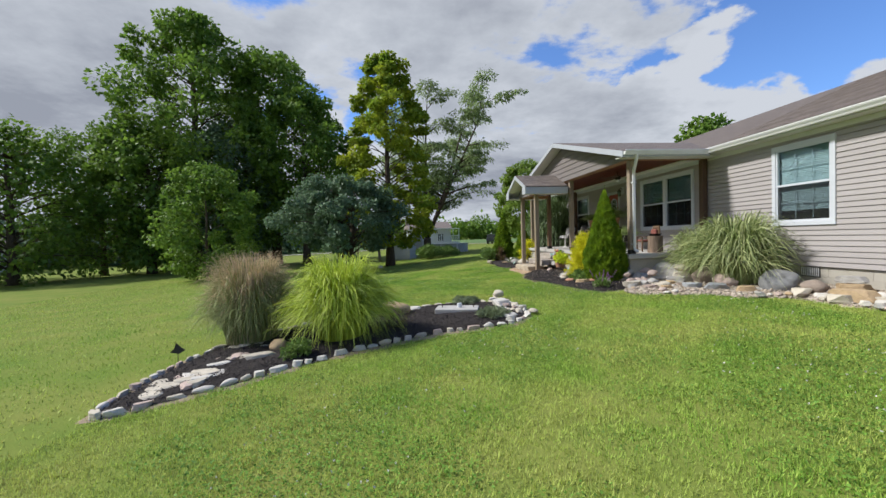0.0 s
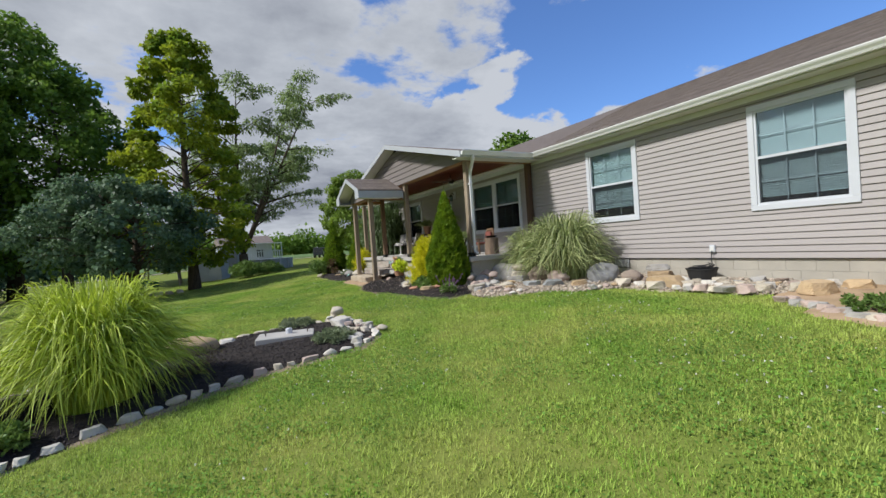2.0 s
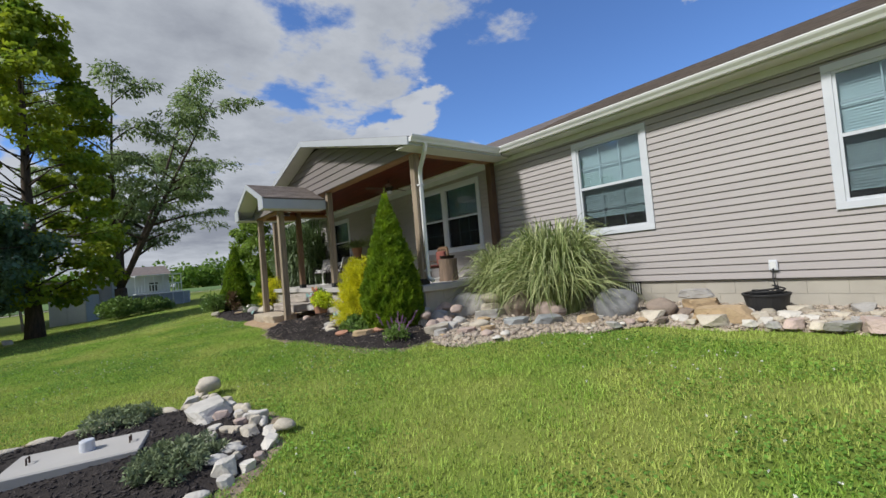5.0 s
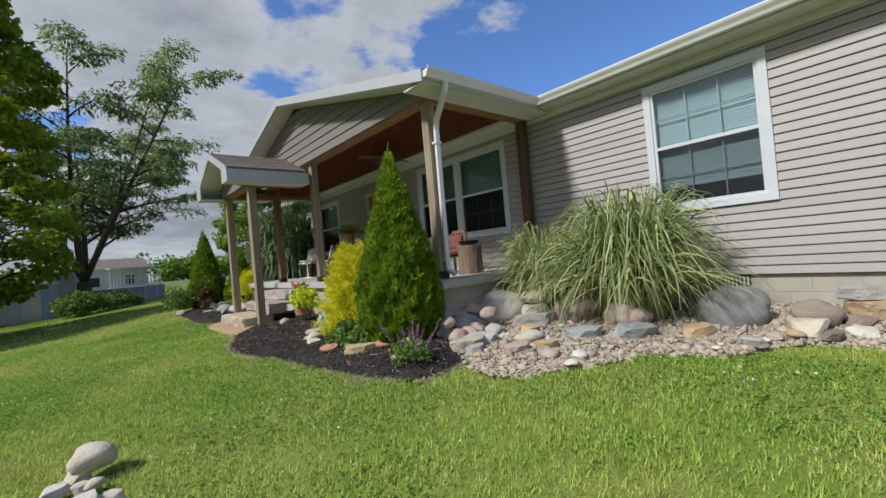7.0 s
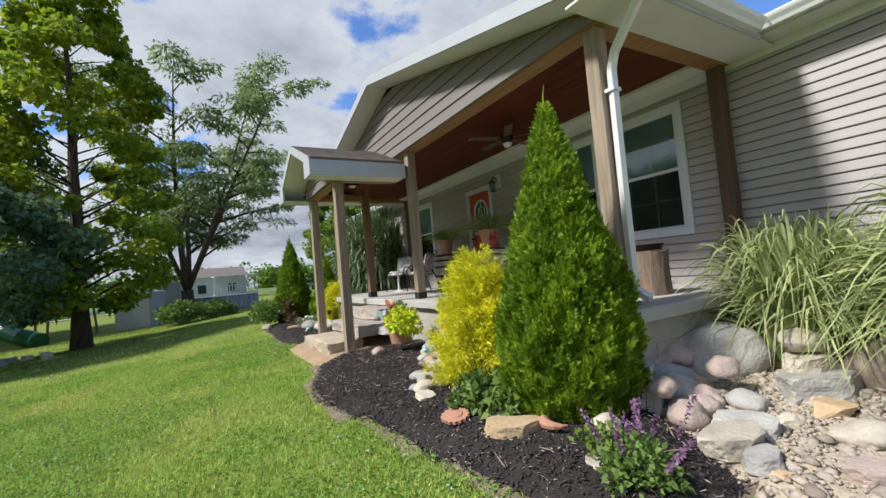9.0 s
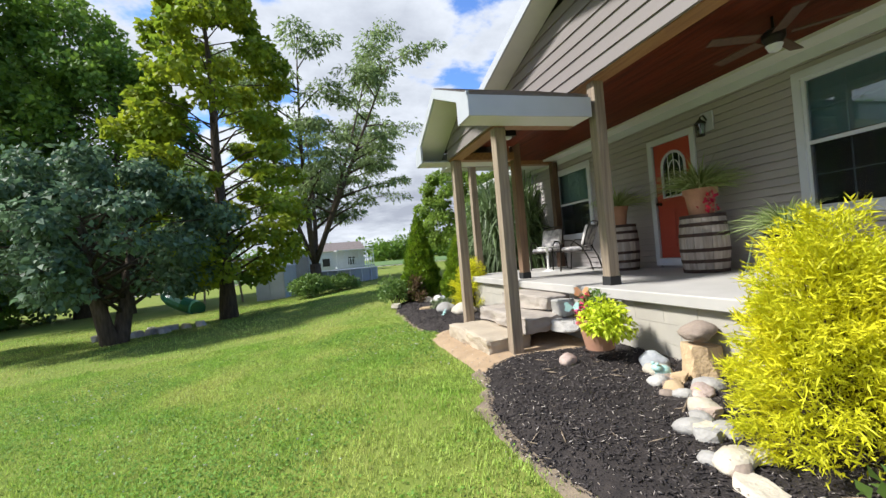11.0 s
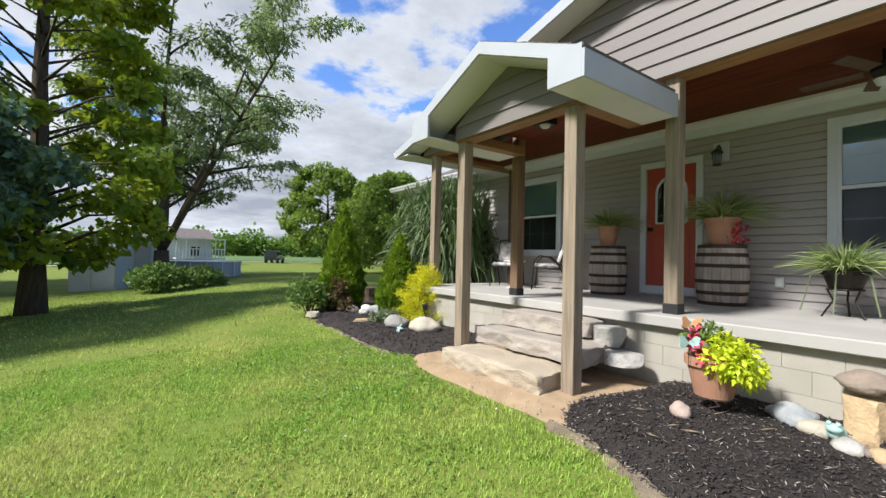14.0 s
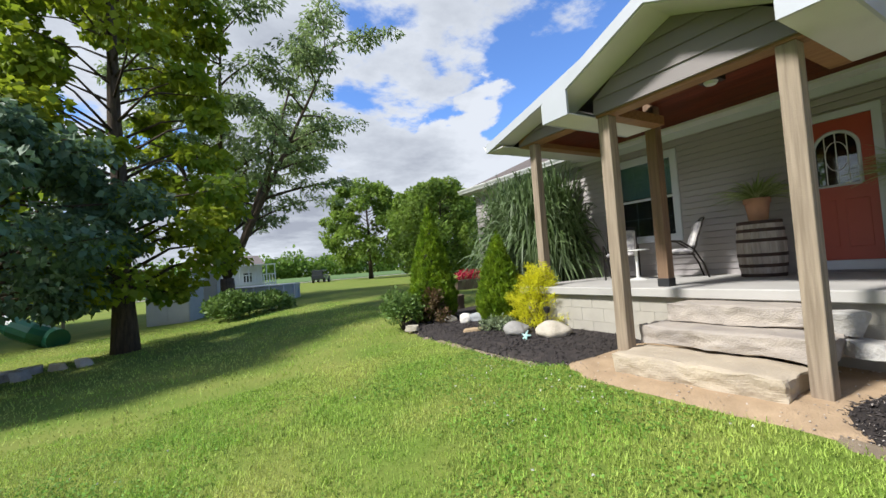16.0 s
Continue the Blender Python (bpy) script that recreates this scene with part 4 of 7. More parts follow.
def open_tree(label, x, y, h, spread, trunk, material, seed, limbs=5, lean=(0.0, 0.0), leaf=0.26, per=190):
    """An airy tree: a few long limbs that fork low and rise outwards, with flat drooping tufts at the ends of the branches."""
    q = random.Random(seed)
    t = empty("tree", label, "tree", "trees", at=(x, y, ground(x, y)))
    bm = bmesh.new()
    fork = Vector((0.0, 0.0, h * 0.10))
    tube([(0, 0, -0.3), (0.02, 0, h * 0.04), fork], [trunk * 1.35, trunk, trunk * 0.92], 10, bm)
    tufts, sizes = [], []
    def bend(a, b, lift, k=6):
        m = a.lerp(b, 0.5) + Vector((q.uniform(-0.05, 0.05), q.uniform(-0.05, 0.05), 0)) * (b - a).length + Vector((0, 0, lift))
        return [a * (1 - u) ** 2 + m * 2 * u * (1 - u) + b * u * u for u in [i / k for i in range(k + 1)]]
    for i in range(limbs):
        a = 6.2832 * i / limbs + q.uniform(-0.3, 0.3)
        far = spread * q.uniform(0.45, 0.80) * (0.35 if i == 0 else 1.0)
        top = h * (0.95 if i == 0 else q.uniform(0.62, 0.88))
        end = Vector((math.cos(a) * far + lean[0], math.sin(a) * far + lean[1], top))
        limb = bend(fork, end, -0.06 * h, 10)
        r0 = trunk * q.uniform(0.42, 0.62)
        tube(limb, [r0 * (1 - 0.9 * j / 10) for j in range(11)], 7, bm)
        for j in range(13):
            u = 0.26 + 0.74 * (j + q.random()) / 13
            k = min(9, int(u * 10))
            foot = limb[k].lerp(limb[k + 1], u * 10 - k)
            b = a + q.choice((-1, 1)) * q.uniform(0.3, 1.6)
            length = spread * (0.62 - 0.36 * u) * q.uniform(0.7, 1.2)
            tip = foot + Vector((math.cos(b) * length, math.sin(b) * length, length * q.uniform(0.10, 0.65)))
            twig = bend(foot, tip, 0.10 * length, 5)
            r1 = r0 * (1 - 0.85 * u) * 0.55 + 0.012
            tube(twig, [r1 * (1 - 0.85 * w / 5) for w in range(6)], 5, bm)
            for w in range(4):
                g = twig[2 + w] if w < 3 else twig[5]
                c = g + Vector((q.uniform(-1, 1), q.uniform(-1, 1), q.uniform(-0.1, 0.5))) * (0.17 * length)
                tube([g, g.lerp(c, 0.6) + Vector((0, 0, 0.05)), c], [r1 * 0.35, r1 * 0.22, 0.006], 4, bm)
                tufts.append(c[:])
                sizes.append(spread * 0.108 * q.uniform(0.6, 1.25))
    part("trunk", bm, "bark", t, smooth=True)
    c, z = np.array(tufts), np.array(sizes)
    n = len(c) * per // 2
    which = rng.integers(0, len(c), n)
    ang = rng.uniform(0, 6.2832, n)
    rad = z[which] * np.sqrt(rng.random(n))
    out = np.stack([np.cos(ang), np.sin(ang), np.zeros(n)], 1)
    p = c[which] + out * rad[:, None]
    p[:, 2] += 0.22 * z[which] * rng.normal(0, 0.6, n) - 0.30 * rad * rad / z[which]
    s_ = leaf * rng.uniform(0.6, 1.3, n)
    v, f = leaves_np(p, out * 0.8 + rng.normal(size=(n, 3)) * 0.45 + np.array([0, 0, -0.45]), rng.normal(size=(n, 3)) * 0.4 + np.array([0, 0, 1.0]), s_, s_ * 0.36)
    mesh_np("crown", v, f, material, t)
    return t


# trees of the yard, nearest the house first
tree("tall maple with yellowing green leaves on the lawn", -9.15, 18.9, 13.6, 1.3, 3.6, L_MAPLE, 3, 0.21, 21000, 96, 0.80, 0.26, top=0.62, open_=0.5, droop=0.4, aspect=0.85, flat=0.5)
tree("maple with dark blue-green leaves on a double trunk", -11.7, 16.2, 5.3, 1.5, 3.5, L_DARK, 5, 0.17, 22000, 70, 0.80, 0.30, forks=2, top=0.4, droop=0.45, aspect=0.7, flat=0.6)
tree("shade tree with dark green leaves behind the maple", -17.2, 31.5, 15.4, 3.4, 5.6, L_MID, 8, 0.30, 14000, 80, 1.4, 0.32, top=0.45, flat=0.55)
open_tree("open airy tree with fine olive leaves beside the shed", -6.1, 28.0, 15.8, 7.6, 0.34, L_LOCUST, 12, 6, (2.6, 0.0))
tree("large dense green tree reaching low over the lawn", -26.6, 31.5, 22.4, 0.2, 8.2, L_MID, 21, 0.36, 24000, 140, 1.75, 0.5, top=0.5, open_=0.5)
tree("large dark green tree behind the lawn", -20.6, 34.0, 20.2, 2.2, 7.2, L_MID, 25, 0.34, 20000, 120, 1.65, 0.45, top=0.45)
tree("low green tree at the edge of the lawn", -34.5, 31.0, 12.6, 0.6, 6.2, L_MID, 31, 0.26, 11000, 80, 1.2, 0.25, top=0.45)
tree("light green spreading tree in front of larger trees", -19.8, 17.2, 6.6, 0.3, 3.3, L_MID, 33, 0.20, 9500, 60, 0.85, 0.11, top=0.5)
tree("broad dark tree far across the lawn", -36.0, 24.0, 11.0, 0.6, 6.0, L_MID, 41, 0.34, 9000, 90, 1.5, 0.35)
tree("broad green tree far across the lawn", -30.0, 30.0, 12.5, 1.5, 6.0, L_MID, 43, 0.36, 9000, 90, 1.5, 0.35)
tree("broad green tree far across the lawn", -46.0, 26.0, 12.0, 1.5, 7.0, L_MID, 45, 0.4, 8000, 90, 1.6, 0.35)
tree("dense dark tree at the back of the yard", -24.0, 32.0, 13.0, 1.0, 6.0, L_DARK, 47, 0.36, 9000, 90, 1.5, 0.35)
tree("round light green tree beyond the house", 14.5, 62.0, 13.5, 2.6, 7.0, L_LIGHT, 51, 0.42, 17000, 85, 1.5, 0.30, top=0.45)
tree("round light green tree beyond the house", 18.5, 50.0, 11.0, 1.2, 6.0, L_LIGHT, 53, 0.38, 17000, 85, 1.4, 0.28, top=0.45)
tree("small green tree beyond the house end", 7.5, 30.0, 6.8, 0.8, 3.6, L_LIGHT, 55, 0.24, 14000, 80, 1.0, 0.16, top=0.45)
tree("tree behind the house roof", 9.9, 14.8, 7.5, 2.6, 1.6, L_MID, 57, 0.3, 5000, 50, 1.1, 0.22, top=0.45)

# ornamental grasses
clump("ornamental_grass", "bright lime-green mounding ornamental grass", -9.6, -0.85, 1.45, 0.38, 4600, 0.021, G_LIME, even=0.62, dome=1.05)
clump("ornamental_grass", "tall feathery ornamental grass with tan seed heads", -11.35, -0.4, 1.46, 0.44, 5500, 0.013, G_TAN, seeds=3600, even=0.7, dome=0.85, upright=0.1)
clump("ornamental_grass", "green and cream striped ornamental grass by the wall", -0.85, 1.25, 1.28, 0.32, 1200, 0.027, G_PALE, even=0.68, dome=1.02)
clump("ornamental_grass", "large green and cream striped ornamental grass", -0.95, -0.05, 1.55, 0.40, 1900, 0.028, G_PALE, even=0.68, dome=1.2)
for gx, gy, gh in ((-0.85, 12.2, 2.9), (-0.35, 12.0, 3.0), (0.0, 12.9, 3.1), (-0.7, 13.0, 3.0)):
    clump("tall_grass", "very tall dark green reed grass beyond the porch", gx, gy, gh, 0.36, 1500, 0.06, G_DARK, even=0.6, dome=1.25, upright=0.15)

# clipped conifers and shrubs of the beds
cone_bush("pointed dark green arborvitae in the mulch bed", -3.0, 2.0, 2.5, 0.53, L_CEDAR, 25000, 0.062, 0.76)
cone_bush("pointed green arborvitae beyond the steps", -2.98, 13.3, 2.62, 0.52, L_CEDAR, 8000, 0.085, 0.80)
cone_bush("rounded green arborvitae beyond the steps", -2.32, 11.75, 1.80, 0.46, L_CEDAR, 6500, 0.08, 0.66)
plume_bush("golden yellow thread-leaf cypress in the mulch bed", -2.98, 3.20, 1.42, 0.62, L_GOLD, 120, 300, 3)
plume_bush("golden yellow thread-leaf cypress beside the porch", -2.45, 10.55, 1.20, 0.56, L_GOLD, 80, 160, 9)
bush("low_shrub", "low variegated shrub at the foot of the arborvitae", -3.4, 2.45, 0.34, 0.42, L_SHRUB, 900, 0.075, 10, aspect=0.6)
bush("low_shrub", "loose green shrub at the end of the bed", -3.75, 13.3, 0.85, 0.55, L_SHRUB, 1800, 0.085, 14, aspect=0.6)
bush("low_shrub", "russet and green flowering shrub in the bed", -3.2, 12.9, 0.8, 0.42, L_RUST, 1500, 0.075, 12, aspect=0.6)
bush("low_shrub", "low pale green mounded plant in the mulch", -2.95, 11.0, 0.28, 0.42, L_SAGE, 1300, 0.06, 10, aspect=0.5)
bush("creeping_plant", "grey-green creeping thyme in the island bed", -6.65, -0.45, 0.20, 0.46, L_SAGE, 3000, 0.04, 16, aspect=0.4)
bush("creeping_plant", "grey-green creeping thyme by the bed stones", -6.95, 1.15, 0.20, 0.42, L_SAGE, 2400, 0.04, 14, aspect=0.4)
bush("low_shrub", "small yellow-green plant at the bed edge", -10.15, -1.85, 0.30, 0.28, L_SHRUB, 700, 0.06, 8, aspect=0.6)
bush("low_shrub", "wiry dry plant beside the ornamental grass", -8.6, -0.55, 0.42, 0.40, L_RUST, 500, 0.05, 12, aspect=0.3)
bush("hedge", "rough green weeds and shrubs in front of the pool", -6.3, 23.0, 0.95, 1.2, L_SHRUB, 3000, 0.14, 16, aspect=0.6)
bush("hedge", "rough green weeds and shrubs in front of the pool", -4.9, 24.0, 0.7, 1.2, L_SHRUB, 2600, 0.14, 16, aspect=0.6)
bush("low_shrub", "grey-green weedy plant against the foundation", -0.9, -6.2, 0.45, 0.55, L_SAGE, 1500, 0.07, 12, aspect=0.5)
bush("low_shrub", "low green ground cover along the foundation", -1.6, -5.6, 0.16, 0.6, L_SHRUB, 1500, 0.05, 14, aspect=0.6)


def salvia(x, y):
    t = bush("salvia_plant", "salvia with purple flower spikes among green leaves", x, y, 0.30, 0.22, L_SHRUB, 620, 0.045, 12, aspect=0.55)
    for i in range(11):
        a, q = rng.uniform(0, 6.28), rng.uniform(0.05, 0.30)
        p0 = np.array([math.cos(a) * q * 0.5, math.sin(a) * q * 0.5, 0.12])
        p1 = np.array([math.cos(a) * q * 1.25, math.sin(a) * q * 1.25, rng.uniform(0.30, 0.50)])
        n = 60
        u = rng.random(n)[:, None] * 0.55 + 0.45
        p = p0 + (p1 - p0) * u
        d = unit(rng.normal(size=(n, 3)) + np.array([0, 0, 0.5]))
        v, f = leaves_np(p, d, rng.normal(size=(n, 3)), np.full(n, 0.024), np.full(n, 0.014))
        mesh_np("flower_spike", v, f, L_PURPLE, t)
    return t


salvia(-3.60, 1.02)
bush("low_shrub", "yellow-green seedling leaves round the salvia", -3.42, 1.36, 0.20, 0.20, L_LIGHT, 260, 0.045, 8, aspect=0.6)

# ---- mown grass ----


def lawn_blades(n, x0, x1, y0, y1, h, w, name, keep=None):
    x, y = rng.uniform(x0, x1, n), rng.uniform(y0, y1, n)
    ok = np.ones(n, bool)
    jx, jy = x + rng.normal(0, 0.035, n), y + rng.normal(0, 0.035, n)
    for poly in BEDS:
        ok &= ~inside_np(poly, jx, jy)
    ok &= ~((x > -2.3) & (y > 1.7)) & (x < -0.05)
    if keep is not None:
        ok &= keep(x, y)
    # thin, dry patches
    f = np.sin(x * 1.7 + np.sin(y * 1.1) * 2) * np.sin(y * 1.9 + np.sin(x * 0.8) * 2)
    ok &= rng.random(n) < 0.93 + 0.14 * f
    # small tufts with thin gaps between them
    g = np.sin(x * 31 + 2.3 * np.sin(y * 13)) * np.sin(y * 29 + 2.1 * np.sin(x * 17)) + 0.8 * np.sin(x * 11.3 + 2 * np.sin(y * 7.1)) * np.sin(y * 12.7 + 2 * np.sin(x * 5.9))
    ok &= rng.random(n) < 0.82 + 0.34 * g
    x, y = x[ok], y[ok]
    n = len(x)
    b = np.stack([x, y, ground_np(x, y) - 0.006], 1)
    az = rng.uniform(0, 6.2832, n)
    tuft = np.sin(x * 23 + 3 * np.sin(y * 9)) * np.sin(y * 21 + 3 * np.sin(x * 11)) + 0.8 * np.sin(x * 5.1 + 2 * np.sin(y * 3.3)) * np.sin(y * 4.3 + 2 * np.sin(x * 2.7))
    hh, ww = h * rng.uniform(0.45, 1.25, n) * (1 + 0.30 * tuft), w * rng.uniform(0.6, 1.4, n)
    tilt = rng.uniform(0.1, 1.0, n)
    side = np.stack([-np.sin(az), np.cos(az), np.zeros(n)], 1) * ww[:, None] * 0.5
    tip = b + np.stack([np.cos(az) * np.sin(tilt), np.sin(az) * np.sin(tilt), np.cos(tilt)], 1) * hh[:, None]
    v = np.stack([b - side, b + side, tip], 1).reshape(-1, 3)
    ob = mesh_np(name, v, np.arange(3 * n).reshape(n, 3), "blade")
    return tagged(ob, "short mown lawn grass blades", "grass", kind="stuff")


def near_walk(x, y):
    return np.abs(x - np.interp(y, [-9, -5, -1, 3, 6], [-8.0, -6.8, -5.5, -6.4, -7.8])) < 5.6


lawn_blades(760000, -13, -1.0, -8.2, 3.0, 0.052, 0.0085, "grass", near_walk)
lawn_blades(470000, -12, -2.5, 3.0, 11.5, 0.052, 0.0088, "grass", None)
lawn_blades(260000, -24, -1.0, -9, 24, 0.055, 0.018, "grass", lambda x, y: (x < -12) | (y > 11.0))


def clover(n):
    x, y = rng.uniform(-10, -2.2, n), rng.uniform(-7.5, 10, n)
    ok = np.ones(n, bool)
    for poly in BEDS:
        ok &= ~inside_np(poly, x, y)
    ok &= ~((x > -2.3) & (y > 1.7)) & (np.sin(x * 1.3 + 1) * np.sin(y * 0.9) + rng.normal(0, 0.4, n) > 0.25)
    x, y = x[ok], y[ok]
    k = 7
    p = np.repeat(np.stack([x, y, ground_np(x, y) + 0.045], 1), k, 0)
    d = unit(rng.normal(size=(len(p), 3)) + np.array([0, 0, 0.4]))
    v, f = leaves_np(p, d, rng.normal(size=(len(p), 3)), np.full(len(p), 0.013), np.full(len(p), 0.010))
    tagged(mesh_np("clover", v, f, "clover"), "small white clover flower heads in the lawn", "clover", kind="stuff")


clover(1900)


def clover_leaves(n):
    x, y = rng.uniform(-11, -1.8, n), rng.uniform(-8, 10.5, n)
    ok = np.ones(n, bool)
    for poly in BEDS:
        ok &= ~inside_np(poly, x, y)
    ok &= ~((x > -2.3) & (y > 1.7)) & (np.sin(x * 1.3 + 1) * np.sin(y * 0.9) + 0.6 * np.sin(x * 4.1 + y) * np.sin(y * 3.7) + rng.normal(0, 0.35, n) > 0.05)
    x, y = x[ok], y[ok]
    n = len(x)
    p = np.stack([x, y, ground_np(x, y) + rng.uniform(0.02, 0.05, n)], 1)
    v, f = leaves_np(p, unit(rng.normal(size=(n, 3)) * np.array([1, 1, 0.3])), np.array([0, 0, 1.0]) + rng.normal(size=(n, 3)) * 0.35, rng.uniform(0.018, 0.034, n), rng.uniform(0.016, 0.026, n))
    tagged(mesh_np("clover_leaves", v, f, CLOVER), "low clover and weed leaves in the lawn", "clover", kind="stuff")


CLOVER = mat("clover_leaf", (0.20, 0.36, 0.05), (0.11, 0.24, 0.04), 1.3, 0.6, 0, 0, 8, vary=0.35, island=True, trans=0.3, spec=0.25)
clover_leaves(170000)

# ---- windows, door and fittings of the front ----


def screen_cloth():
    m = bpy.data.materials.new("insect_screen")
    m.use_nodes = True
    nt = m.node_tree
    t, d, x = (nt.nodes.new(k) for k in ("ShaderNodeBsdfTransparent", "ShaderNodeBsdfDiffuse", "ShaderNodeMixShader"))
    d.inputs["Color"].default_value = (0.03, 0.032, 0.034, 1)
    x.inputs[0].default_value = 0.30
    for a, b in ((t.outputs[0], x.inputs[1]), (d.outputs[0], x.inputs[2]), (x.outputs[0], nt.nodes["Material Output"].inputs[0])):
        nt.links.new(a, b)
    return m


SCREEN = screen_cloth()


def window(name, key, units, label):
    a, b, z0, z1 = OPEN[key]
    w = empty(name, label, "window", kind="structure")
    t = TRIM
    # flat white casing, butted end to end
    for n, q in (("casing", (a, b, z1 - t, z1)), ("casing", (a, b, z0, z0 + t)), ("casing", (a, a + t, z0 + t, z1 - t)), ("casing", (b - t, b, z0 + t, z1 - t))):
        part(n, box(-0.032, 0.012, *q), "white", w, bevel=0.003)
    ya, yb, za, zb = a + t, b - t, z0 + t, z1 - t
    gap = 0.13 if units > 1 else 0.0
    wide = (yb - ya - gap * (units - 1)) / units
    for u in range(units):
        p, q = ya + u * (wide + gap), ya + u * (wide + gap) + wide
        if u:
            part("mullion", box(-0.03, 0.012, p - gap, p, za, zb), "white", w)
        f = 0.035
        zm = (za + zb) / 2
        for v in ((p, p + f, za, zb), (q - f, q, za, zb), (p + f, q - f, zb - f, zb), (p + f, q - f, za, za + f), (p + f, q - f, zm - 0.022, zm + 0.022)):
            part("sash_frame", box(-0.012, 0.05, *v), "white", w)
        for k, (s0, s1, x) in enumerate(((za + f, zm - 0.022, 0.034), (zm + 0.022, zb - f, 0.018))):
            pane = part("pane", box(x, x + 0.005, p + f, q - f, s0, s1), "pane", w)
            pane.visible_shadow = False
            if k == 0:
                mesh = part("insect_screen", box(-0.004, -0.002, p + f, q - f, s0, s1), SCREEN, w, "dark half insect screen")
                mesh.visible_shadow = False
            for i in (1, 2):
                yy = p + f + (q - p - 2 * f) * i / 3
                part("glazing_bar", box(x + 0.007, x + 0.014, yy - 0.008, yy + 0.008, s0, s1), "white", w)
            zz = s0 + (s1 - s0) * 0.5
            part("glazing_bar", box(x + 0.008, x + 0.013, p + f, q - f, zz - 0.008, zz + 0.008), "white", w)
        # blind: lowered to the bottom, or half way
        low = za + ({"w1": 0.24, "w2": 0.10}[key] if key in ("w1", "w2") else (zb - za) * 0.52)
        n = int((zb - low) / 0.036)
        bl = empty("window_blind", "white horizontal slat blind behind the glass", "blind", "window blinds", at=(0.09, 0, 0))
        for i in range(n):
            z = zb - 0.02 - i * 0.036
            part("slat", prism([(-0.009, z - 0.020), (-0.0075, z - 0.0205), (0.009, z + 0.0195), (0.0075, z + 0.020)], 1, p + 0.01, q - 0.01), "blind", bl)
        part("head_rail", box(-0.02, 0.02, p + 0.01, q - 0.01, zb - 0.02, zb + 0.02), "blind", bl)
    return w


window("window_1", "w2", 1, "white-cased window with grid panes and lowered blind")
window("window_2", "w1", 1, "white-cased window with grid panes and lowered blind")
window("window_3", "dw", 2, "white-cased double window with half-drawn blinds under the porch")
window("window_4", "fw", 1, "white-cased window with half-drawn blind under the porch")


def front_door():
    a, b, z0, z1 = OPEN["door"]
    d = empty("door_1", "red front door with an arched leaded glass light", "door", kind="structure")
    t = TRIM
    for q in ((a, b, z1 - t, z1), (a, a + t, z0, z1 - t), (b - t, b, z0, z1 - t)):
        part("casing", box(-0.032, 0.012, *q), "white", d, bevel=0.003)
    part("threshold", box(-0.05, 0.10, a + t, b - t, z0, z0 + 0.125), "white", d)
    ya, yb, za, zb = a + t, b - t, z0 + 0.128, z1 - t
    w, cy = yb - ya, (ya + yb) / 2
    ww, g0, gs = w * 0.30, za + 1.02, za + 1.52      # half width of the glass, its foot, the spring of the arch
    arch = [(cy - ww, g0), (cy + ww, g0), (cy + ww, gs)] + [(cy + ww * math.cos(s * math.pi / 14), gs + ww * math.sin(s * math.pi / 14)) for s in range(1, 14)] + [(cy - ww, gs)]
    bm = bmesh.new()
    outer = [(ya, za), (yb, za), (yb, zb), (ya, zb)]
    # slab of the door round the arched light
    strips = [[(ya, za), (yb, za), (yb, g0), (ya, g0)], [(ya, g0), (cy - ww, g0), (cy - ww, gs), (ya, gs)], [(cy + ww, g0), (yb, g0), (yb, gs), (cy + ww, gs)]]
    top = arch[2:]
    for p, q in zip(top, top[1:]):
        strips.append([p, (p[0], zb), (q[0], zb), q])
    strips += [[(cy + ww, gs), (yb, gs), (yb, zb), (cy + ww, zb)], [(ya, gs), (cy - ww, gs), (cy - ww, zb), (ya, zb)]]
    for s in strips:
        prism(s, 0, 0.02, 0.06, bm)
    part("door_leaf", bm, "door", d)
    for y0, y1 in ((ya + 0.10, cy - 0.05), (cy + 0.05, yb - 0.10)):
        part("raised_panel", box(0.012, 0.021, y0, y1, za + 0.18, za + 0.82), "door", d, bevel=0.006)
    part("pane", prism(arch, 0, 0.036, 0.042), "pane", d)
    ring_pts = [(0.016, p[0], p[1]) for p in arch] + [(0.016, *arch[0])]
    part("light_frame", tube(ring_pts, 0.022, 6), "white", d, "white arched frame")
    for off in (-0.5, 0.0, 0.5):
        hz = gs + ww * math.sqrt(1 - off * off) - 0.02
        part("leading", tube([(0.032, cy + ww * off, g0), (0.032, cy + ww * off, hz)], 0.006, 5), "gutter", d)
    part("leading", tube([(0.032, cy + 0.12 * math.cos(s), gs - 0.1 + 0.2 * math.sin(s)) for s in [i * 0.4 for i in range(17)]], 0.006, 5), "gutter", d)
    h = part("door_handle", lathe([(0.0, 0), (0.03, 0.0), (0.03, 0.012), (0.012, 0.02), (0.012, 0.05), (0.028, 0.06), (0.028, 0.08), (0.0, 0.09)], sides=14), "bronze", d, "dark bronze knob")
    h.matrix_basis = pose(0.02, yb - 0.07, za + 0.92, 0, -90, 0)


front_door()


